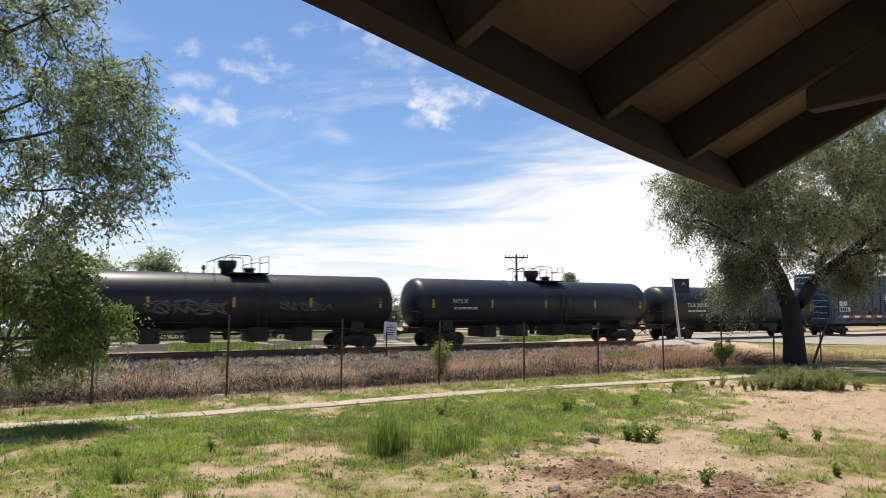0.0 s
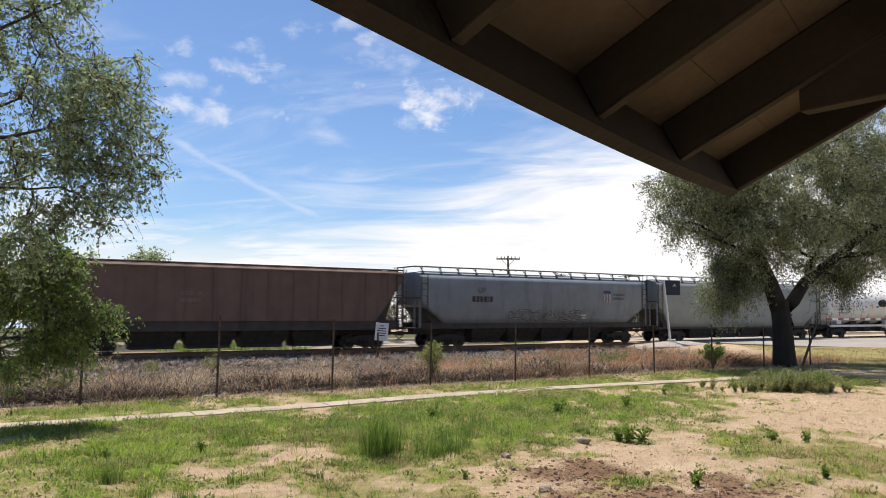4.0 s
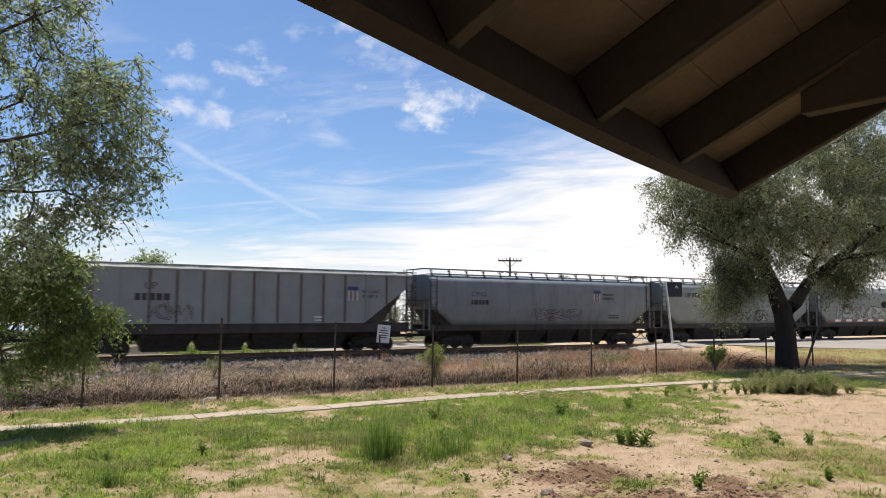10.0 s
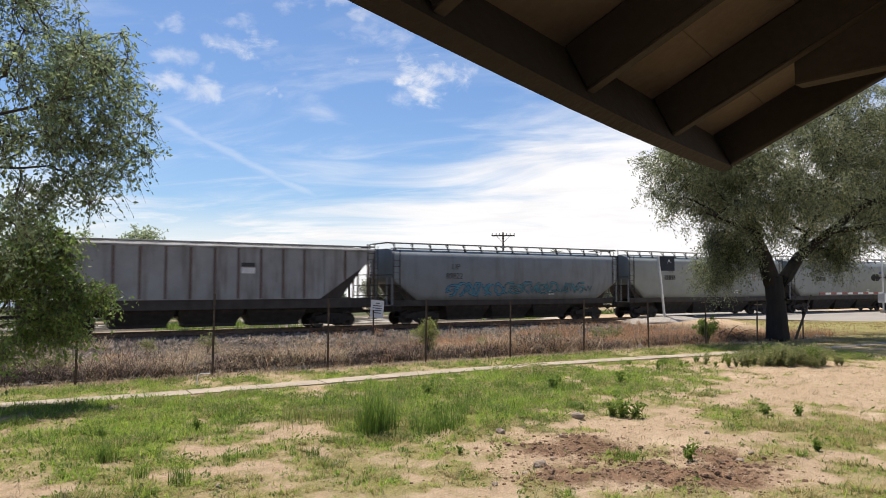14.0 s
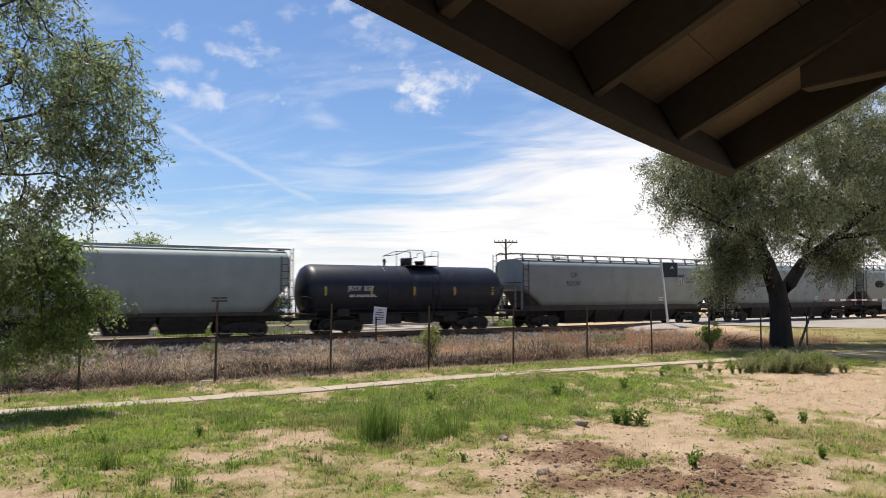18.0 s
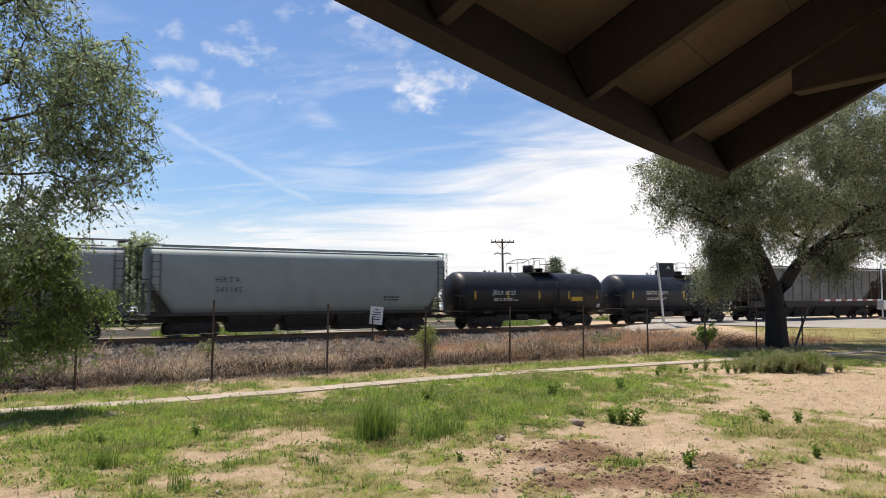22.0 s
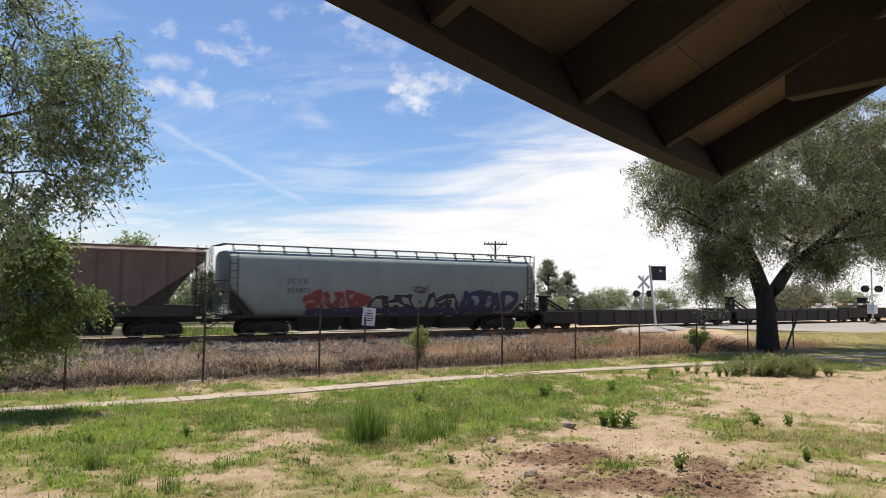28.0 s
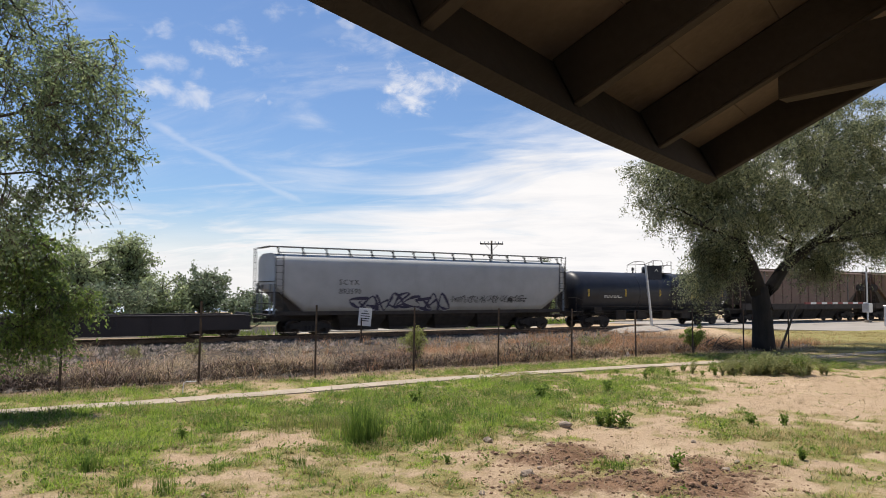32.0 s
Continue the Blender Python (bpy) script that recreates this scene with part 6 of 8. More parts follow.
def right_tree():
    b = Vector((26.68, 18.3, 0))
    side, deep = Vector((0.865, -0.502, 0)), Vector((0.502, 0.865, 0))

    def at(u, z, d=0.0):
        return b + side * u + deep * d + Vector((0, 0, z))
    trunk = [([at(0, -0.1), at(-0.02, 0.25), at(-0.03, 0.7), at(-0.05, 1.6), at(-0.15, 2.6)], 0.49, 0.35),
             ([at(-0.15, 2.3), at(-0.5, 3.4), at(-0.85, 4.3), at(-1.2, 6.0), at(-1.3, 8.0)], 0.36, 0.10),
             ([at(0.1, 1.7), at(0.38, 2.6), at(0.95, 3.45), at(2.0, 4.3), at(3.6, 5.5), at(6.0, 6.6)], 0.32, 0.08),
             ([at(0.75, 3.2), at(1.1, 4.0), at(1.9, 5.4), at(2.6, 7.2), at(3.0, 9.0)], 0.24, 0.07),
             ([at(2.2, 4.5), at(4.0, 4.7, -0.6), at(6.4, 5.2, -1)], 0.13, 0.04),
             ([at(-0.75, 4.2), at(-2.4, 5.4, 1), at(-4.6, 6.0, 1)], 0.12, 0.03),
             ([at(-0.5, 3.6), at(-1.6, 4.4, -1.5), at(-3.8, 5.0, -2.5)], 0.10, 0.03)]

    def open_below(c):
        """Clear air round the fork of the trunk."""
        v = Vector(c) - b
        u = v.dot(side)
        if u < -2.8 and c[2] < 5.0:
            return False
        return not (c[2] < 4.3 and -1.0 < u < 2.2 and v.dot(deep) < 2.0) and c[2] > 2.9 + 0.05 * abs(u)
    cs = clumps(at(0.9, 7.3), (7.0, 5.0, 5.0), 430, 31, 0.32, open_below, 0.35)
    cs += clumps(at(-3.7, 6.8, -1.5), (2.6, 2.0, 2.3), 82, 33, 0.2, open_below, 0.34)
    cs += clumps(at(-1.7, 4.0, 0.8), (1.1, 1.5, 1.4), 40, 37, 0.1, None, 0.36, 1.6)
    cs += clumps(at(-1.6, 2.9, 2.5), (1.0, 0.9, 1.0), 16, 39, 0.1, None, 0.3)
    cs += clumps(at(3.0, 3.9, 1.5), (1.6, 1.2, 0.9), 22, 38, 0.1, None, 0.3)
    cs += clumps(at(5.2, 5.2, 0.5), (2.6, 2.0, 1.4), 36, 35, 0.1, None, 0.36)
    cs += clumps(at(6.0, 6.8, 4.2), (3.4, 2.4, 2.0), 40, 34, 0.1, None, 0.34)
    cs += clumps(at(5.6, 8.6, -1.5), (3.4, 2.4, 2.6), 46, 36, 0.1, None, 0.36)
    joints = [Vector(p) for ln, _, _ in trunk[1:] for p in [Vector(ln[i]).lerp(Vector(ln[i + 1]), t) for i in range(len(ln) - 1) for t in (0.3, 0.8)]]
    branches = grow(joints, cs, 0.075, 0.012, 0.05)
    lines, quads = crown(cs, 10, 0.95, 42, 0.115, 0.35, 0.32, 0.6, 0.095)
    put_tree("pepper_tree", "large grey-green shade tree with a dark forked trunk", trunk, M_BARKD, branches, lines, 0.007, quads, M_PEPPER, b)


left_tree()
left_sapling()
right_tree()


def far_tree(name, label, x, y, h, w, seed, leaf, kind="round", n=46):
    """A distant tree: kind round, tall, cone or bare."""
    g = np.random.default_rng(seed)
    base_z = float(ground_z(x, y)) - 0.05
    h = h - base_z - 0.4
    at = (x, y, base_z)
    if kind == "cone":
        cs = [np.array((x + math.cos(a) * q, y + math.sin(a) * q, base_z + h * t)) for t in np.linspace(0.05, 0.98, int(n * 1.7)) for a in [g.uniform(0, 6.28)] for q in [w * 0.7 * (1 - t) ** 0.75 * g.uniform(0.45, 1.1)]]
        tl, ls, hang = h * 0.10, 0.20, 0.2
    elif kind == "tall":
        cs = clumps((x, y, base_z + h * 0.54), (w * 0.62, w * 0.5, h * 0.50), int(n * 1.5), seed, 0.15, None, 0.30)
        tl, ls, hang = w * 0.2, 0.24, 0.1
    else:
        cs = clumps((x, y, base_z + h * 0.5), (w * 0.62, w * 0.5, h * 0.53), int(n * 1.4), seed, 0.15, None, 0.25)
        tl, ls, hang = w * 0.17, 0.24, 0.1
    top = (x, y, base_z + h * 0.75)
    trunk = [([at, (x + 0.1, y, base_z + h * 0.4), top], h * 0.028, h * 0.008)]
    joints = [Vector((x, y, base_z + h * t)) for t in (0.25, 0.4, 0.55, 0.7)]
    br = [(limb_path(min(joints, key=lambda q: (q - Vector(c)).length + abs(q.z - c[2] + h * 0.12)), c, 0.05, 4), h * 0.008, h * 0.003) for c in cs]
    lines, quads = crown(cs, 7, tl, 4 if kind == "bare" else 13, ls, 0.0, 0.6, hang, 0.16)
    return put_tree(name, label, trunk, M_BARK, br, lines, 0.03, quads, leaf, at)


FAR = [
    ("poplar_tree", "tall pale green poplar beyond the railway, haze in its colour", 4.6, 66, 7.6, 5.0, 41, M_FAR, "tall", 60),
    ("poplar_tree", "tall pale green poplar beyond the railway, haze in its colour", 8.8, 68, 8.3, 5.2, 42, M_FAR, "tall", 70),
    ("poplar_tree", "tall pale green poplar beyond the railway, haze in its colour", 0.5, 66, 6.6, 4.6, 43, M_FAR, "tall", 50),
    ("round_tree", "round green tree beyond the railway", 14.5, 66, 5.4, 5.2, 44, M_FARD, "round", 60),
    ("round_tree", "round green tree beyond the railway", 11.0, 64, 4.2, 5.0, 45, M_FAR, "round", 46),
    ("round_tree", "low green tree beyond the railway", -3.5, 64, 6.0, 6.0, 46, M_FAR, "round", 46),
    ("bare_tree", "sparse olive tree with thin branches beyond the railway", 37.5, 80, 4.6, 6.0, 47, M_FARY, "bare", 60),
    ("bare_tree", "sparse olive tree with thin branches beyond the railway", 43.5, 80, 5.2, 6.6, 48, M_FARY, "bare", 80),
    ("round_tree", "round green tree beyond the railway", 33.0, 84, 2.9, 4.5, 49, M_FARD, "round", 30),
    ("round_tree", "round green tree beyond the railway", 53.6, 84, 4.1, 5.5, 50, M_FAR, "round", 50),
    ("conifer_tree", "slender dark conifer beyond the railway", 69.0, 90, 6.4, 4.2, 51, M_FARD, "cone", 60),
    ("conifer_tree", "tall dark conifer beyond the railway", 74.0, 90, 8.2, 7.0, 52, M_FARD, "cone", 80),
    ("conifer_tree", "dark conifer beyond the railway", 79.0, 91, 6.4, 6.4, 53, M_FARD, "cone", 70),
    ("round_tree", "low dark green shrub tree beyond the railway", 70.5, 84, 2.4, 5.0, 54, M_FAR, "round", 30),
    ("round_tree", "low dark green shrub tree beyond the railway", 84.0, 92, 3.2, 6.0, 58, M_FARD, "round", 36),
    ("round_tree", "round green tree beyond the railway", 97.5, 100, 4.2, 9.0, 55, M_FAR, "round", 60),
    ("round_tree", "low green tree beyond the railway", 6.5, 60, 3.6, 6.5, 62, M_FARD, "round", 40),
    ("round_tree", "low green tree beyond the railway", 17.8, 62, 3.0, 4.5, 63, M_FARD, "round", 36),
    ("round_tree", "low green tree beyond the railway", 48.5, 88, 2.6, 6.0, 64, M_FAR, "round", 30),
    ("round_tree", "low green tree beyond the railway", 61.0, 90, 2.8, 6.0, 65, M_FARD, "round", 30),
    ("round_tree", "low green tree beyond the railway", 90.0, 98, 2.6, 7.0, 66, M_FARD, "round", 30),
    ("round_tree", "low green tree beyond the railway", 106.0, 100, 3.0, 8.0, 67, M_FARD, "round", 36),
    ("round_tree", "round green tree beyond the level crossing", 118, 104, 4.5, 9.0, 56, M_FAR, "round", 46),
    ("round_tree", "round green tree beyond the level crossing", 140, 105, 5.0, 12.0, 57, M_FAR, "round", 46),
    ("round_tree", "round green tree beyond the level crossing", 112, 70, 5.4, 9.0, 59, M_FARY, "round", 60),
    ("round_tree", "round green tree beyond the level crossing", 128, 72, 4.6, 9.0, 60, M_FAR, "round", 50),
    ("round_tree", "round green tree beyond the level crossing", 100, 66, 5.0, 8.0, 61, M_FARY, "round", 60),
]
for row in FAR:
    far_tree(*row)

# ---- grass, weeds and dry scrub ----
M_GRASS = mat("green_grass", (0.30, 0.40, 0.07), (0.215, 0.315, 0.052), 0.8, 0.6, vary=0.4, island=True, trans=0.5, spec=0.15)
M_GRASSD = mat("deep_green_grass", (0.16, 0.24, 0.045), (0.105, 0.17, 0.035), 0.8, 0.6, vary=0.4, island=True, trans=0.45, spec=0.15)
M_GRASSY = mat("yellowing_grass", (0.40, 0.32, 0.14), (0.29, 0.235, 0.095), 0.8, 0.7, vary=0.35, island=True, trans=0.3)
M_REED = mat("tall_reed_grass", (0.22, 0.27, 0.065), (0.30, 0.27, 0.11), 0.8, 0.6, vary=0.4, island=True, trans=0.35)
M_DRY = mat("dry_orange_weed", (0.46, 0.27, 0.14), (0.30, 0.17, 0.088), 0.5, 0.8, vary=0.4, island=True, trans=0.3)
M_STRAW = mat("dry_straw", (0.42, 0.325, 0.20), (0.26, 0.195, 0.12), 0.5, 0.8, vary=0.45, island=True, trans=0.12)
M_BRUSH = mat("dead_brush", (0.135, 0.094, 0.066), (0.045, 0.032, 0.025), 0.5, 0.9, vary=0.55, island=True)
M_WEED = mat("broad_weed_leaf", (0.20, 0.28, 0.06), (0.14, 0.205, 0.045), 2, 0.6, vary=0.3, island=True, trans=0.5, spec=0.12)
M_SAGE = mat("pale_sage_leaf", (0.33, 0.34, 0.155), (0.23, 0.245, 0.10), 2, 0.6, vary=0.3, island=True, trans=0.45, spec=0.12)
M_LIME = mat("bright_shrub_leaf", (0.36, 0.39, 0.12), (0.28, 0.31, 0.09), 2, 0.6, vary=0.3, island=True, trans=0.5, spec=0.15)


def blades(x, y, z, h, w, lean, short=False):
    """Grass blades: two tapering quads each, bent over."""
    n = len(x)
    a = rng.uniform(0, 2 * math.pi, n)
    d = np.stack([np.cos(a), np.sin(a), np.zeros(n)], 1)
    s = np.stack([-np.sin(a), np.cos(a), np.zeros(n)], 1) * w[:, None] * 0.5
    p0 = np.stack([x, y, z - 0.01], 1)
    up = np.array((0, 0, 1.0))
    l = (lean * h)[:, None]
    p1 = p0 + up * (h * 0.6)[:, None] + d * l * 0.35
    p2 = p0 + up * (h * np.sqrt(np.clip(1 - lean ** 2 * 0.5, 0.2, 1)))[:, None] + d * l
    if short:
        return np.stack([p0 - s, p0 + s, p2 + s * 0.3, p2 - s * 0.3], 1)
    q1 = np.stack([p0 - s, p0 + s, p1 + s * 0.75, p1 - s * 0.75], 1)
    q2 = np.stack([p1 - s * 0.75, p1 + s * 0.75, p2 + s * 0.12, p2 - s * 0.12], 1)
    return np.stack([q1, q2], 1).reshape(-1, 4, 3)


def tussocks(cx, cy, per, radius, h, w, lean=(0.15, 0.75), short=False):
    k = len(cx)
    n = rng.poisson(per, k) + 2
    idx = np.repeat(np.arange(k), n)
    r, a = radius[idx] * np.sqrt(rng.random(len(idx))), rng.uniform(0, 6.283, len(idx))
    x, y = cx[idx] + r * np.cos(a), cy[idx] + r * np.sin(a)
    hh = h[idx] * rng.uniform(0.45, 1.15, len(idx))
    return blades(x, y, ground_z(x, y), hh, w * rng.uniform(0.6, 1.3, len(idx)), rng.uniform(*lean, len(idx)), short)


def in_view(x, y, pad=1.5):
    """Only the ground ahead of the shelter is planted densely."""
    f, s = 0.502 * x + 0.865 * y, 0.865 * x - 0.502 * y
    return (f > 5.8) & (np.abs(s) < 0.66 * f + pad)


def lawn():
    # fine turf
    n = 74000
    x, y = rng.uniform(-5, 24, n), rng.uniform(3.5, 18.6, n)
    c = cover(x, y)
    ok = in_view(x, y) & (np.abs(y - path_y(x)) > 0.02 + 0.46 * fractal(x, y, 0.9, 77)) & (rng.random(n) < np.clip((c - 0.30) * 1.6, 0.10, 1))
    x, y, c = x[ok], y[ok], c[ok]
    far = np.clip((0.502 * x + 0.865 * y) / 11, 0.75, 2)
    green = rng.random(len(x)) < np.clip(0.05 + c, 0.15, 0.9) * np.clip(0.36 + (y - 7.0) / 5, 0.36, 1)
    deep = green & (fractal(x, y, 1.7, 95, 3) + 0.25 * rng.random(len(x)) > 0.68)
    green = green & ~deep
    for name, sel, m, lab in (("grass", green, M_GRASS, "short green grass"), ("deep_grass", deep, M_GRASSD, "darker green grass"), ("dry_grass", ~green, M_GRASSY, "yellowing short grass")):
        q = tussocks(x[sel], y[sel], 10, 0.06 * far[sel], (0.025 + 0.065 * c[sel] ** 1.4) * rng.uniform(0.4, 1.5, sel.sum()) * (0.45 + 1.1 * fractal(x[sel], y[sel], 2.6, 91, 2)), 0.0115, (0.5, 1.7), True)
        ob = part(name, quads_mesh(name, q, 4, m), None)
        tagged(ob, lab + " growing in patches on sandy soil", "grass", kind="stuff")
    # rank growth: round tufts, tallest in the lush belt
    n = 7500
    x, y = rng.uniform(-4, 23, n), rng.uniform(5, 18.1, n)
    c = cover(x, y)
    tuft = fractal(x, y, 1.5, 97, 3)
    ok = in_view(x, y) & (np.abs(y - path_y(x)) > 0.42) & (c + 0.5 * (tuft - 0.5) > 0.56) & (rng.random(n) < np.clip(0.3 + (y - 7.5) / 4, 0.3, 1))
    x, y, c, tuft = x[ok], y[ok], c[ok], tuft[ok]
    for name, sel, m, lab in (("rank_grass", tuft < 0.52, M_GRASS, "taller lush green grass tufts"), ("dark_grass", tuft >= 0.52, M_GRASSD, "dark green grass tufts")):
        k = sel.sum()
        size = np.clip(c[sel], 0.4, 1) * rng.uniform(0.5, 1.4, k) * np.where((y[sel] > 9.5) & (x[sel] < 14), 1.25, 0.75)
        q = tussocks(x[sel], y[sel], 24, 0.12 * size + 0.03, 0.135 * size, 0.0125, (0.3, 1.8), True)
        tagged(part(name, quads_mesh(name, q, 4, m), None), lab + " in the field", "grass", kind="stuff")
    # reeds behind the tall tussocks
    n = 30
    x, y = rng.normal(4.7, 0.6, n), rng.normal(11.2, 0.4, n)
    q = tussocks(x, y, 22, np.full(n, 0.17), rng.uniform(0.2, 0.5, n), 0.007, (0.05, 0.5))
    tagged(part("reed_grass", quads_mesh("reed_grass", q, 4, M_REED), None), "tall brownish green reedy grass", "grass", kind="stuff")


lawn()


def tussock(x, y, h, r, n, label="tall green grass tussock in the field", m=None):
    h, n = h * 0.85, int(n * 0.7)
    root = thing("grass_tussock", pose(x, y, float(ground_z(x, y))), label, "grass")
    q = tussocks(np.full(1, x), np.full(1, y), n, np.full(1, r), np.full(1, h), 0.009, (0.08, 0.7))
    me = quads_mesh("blades", q, 4, m or M_GRASSD)
    me.transform(Matrix.Translation((-x, -y, -float(ground_z(x, y)))))
    part("blade", me, None, root)["kind"] = "stuff"


for a in ((4.62, 10.0, 0.92, 0.24, 380), (4.9, 10.3, 0.6, 0.28, 240), (5.5, 9.75, 0.40, 0.36, 300), (5.95, 10.0, 0.36, 0.3, 220),
          (6.6, 10.9, 0.26, 0.3, 180), (3.1, 12.6, 0.26, 0.3, 160), (0.95, 10.2, 0.36, 0.14, 130), (1.55, 8.6, 0.30, 0.12, 110),
          (2.3, 9.3, 0.16, 0.1, 80), (3.35, 9.15, 0.17, 0.09, 90), (7.6, 12.2, 0.24, 0.4, 200), (9.2, 12.9, 0.22, 0.45, 200), (0.5, 12.1, 0.2, 0.2, 120),
          (6.78, 6.8, 0.14, 0.2, 200), (1.2, 9.1, 0.16, 0.1, 90)):
    tussock(*a)


def broad_weed(x, y, h, seed, m=None, name="broadleaf_weed", label="small dark green broadleaf weed", stems=9, size=0.26):
    z = float(ground_z(x, y))
    g = np.random.default_rng(seed)
    root = thing(name, pose(x, y, z), label, "weed")
    lines, pts = [], []
    for i in range(stems):
        a, l = g.uniform(0, 6.283), g.uniform(0.15, 0.75)
        t = np.linspace(0, 1, 5)[:, None]
        hh = h * g.uniform(0.55, 1.1)
        ln = np.array((math.cos(a), math.sin(a), 0)) * (l * hh * t ** 1.4) + np.array((0, 0, 1.0)) * (hh * t * (1 - 0.2 * l * t))
        lines.append(ln)
        k = g.uniform(0.1, 1, 16 if size > 0.2 else 34)
        j = np.minimum((k * 4).astype(int), 3)
        f = (k * 4 - j)[:, None]
        pts.append(ln[j] * (1 - f) + ln[j + 1] * f + g.normal(0, 0.035 * h, (k.size, 3)))
    part("stem", stick_mesh("stems", lines, 0.006, m or M_WEED), None, root)["kind"] = "stuff"
    part("foliage", quads_mesh("foliage", leaf_quads(np.concatenate(pts), h * size, 0.5 if size > 0.2 else 0.34, -0.1), 4, m or M_WEED), None, root)


for i, a in enumerate(((8.82, 8.98, 0.36), (8.98, 8.85, 0.30), (8.66, 9.05, 0.28), (2.35, 11.6, 0.22), (11.2, 7.95, 0.2), (11.6, 7.6, 0.22), (7.4, 6.35, 0.24), (9.8, 12.0, 0.35), (7.2, 12.9, 0.3), (12.0, 12.3, 0.3), (1.0, 11.7, 0.18), (9.4, 5.9, 0.2), (5.0, 8.1, 0.12), (6.1, 10.6, 0.3))):
    broad_weed(*a, 200 + i)
for i in range(64):
    u, d = rng.normal(0, 0.75), rng.normal(0, 0.3)
    broad_weed(18.6 + 0.865 * u + 0.502 * d, 12.5 - 0.502 * u + 0.865 * d, rng.uniform(0.3, 0.72) * (1 - 0.18 * abs(u)), 230 + i, M_WEED if i % 7 == 3 else M_SAGE, "tall_weed", "tall pale green flowering weed", 16, 0.11)
for i in range(14):
    u, d = rng.uniform(-4.2, -1.2), rng.normal(0, 0.4)
    broad_weed(18.6 + 0.865 * u + 0.502 * d, 12.9 - 0.502 * u + 0.865 * d, rng.uniform(0.08, 0.2), 330 + i, M_WEED, "low_weed", "low green weed beside the footpath", 12, 0.16)


def shrub(name, label, x, y, h, w, n, leaf, seed, size=0.06):
    z = float(ground_z(x, y))
    g = np.random.default_rng(seed)
    root = thing(name, pose(x, y, z), label, "shrub")
    cs = clumps((0, 0, h * 0.58), (w * 0.5, w * 0.5, h * 0.42), n, seed, 0.1, None, 0.25)
    stems = [[(0, 0, 0), tuple(np.asarray(c) * 0.5 + np.array((0, 0, 0.05))), tuple(c)] for c in cs]
    lines, q = crown(cs, 6, w * 0.2, 10, size, -0.2, 0.4, 0.0, 0.12)
    part("stem", stick_mesh("stem", stems + lines, 0.008, M_TWIG), None, root)["kind"] = "stuff"
    part("foliage", quads_mesh("foliage", q, 4, leaf), None, root)


shrub("sage_shrub", "pale green shrub by the wire fence", 10.9, 19.6, 1.45, 1.05, 40, M_LIME, 301)
shrub("green_shrub", "dark green shrub beside the shade tree", 23.2, 19.0, 1.15, 0.95, 34, M_WEED, 303, 0.09)
for i, (x, y, h, w) in enumerate(((19.8, 21.5, 0.75, 1.1), (18.2, 22.5, 0.6, 1.0), (21.5, 22.5, 0.8, 1.3), (3.6, 26, 0.9, 0.9), (14.6, 22.0, 0.6, 0.8), (6.0, 28, 0.8, 0.9), (-1.2, 19.6, 0.9, 1.2), (0.5, 20.0, 0.8, 1.0))):
    shrub("roadside_shrub", "small pale green shrub among dry weeds", x, y, h, w, 18, M_SAGE, 310 + i)


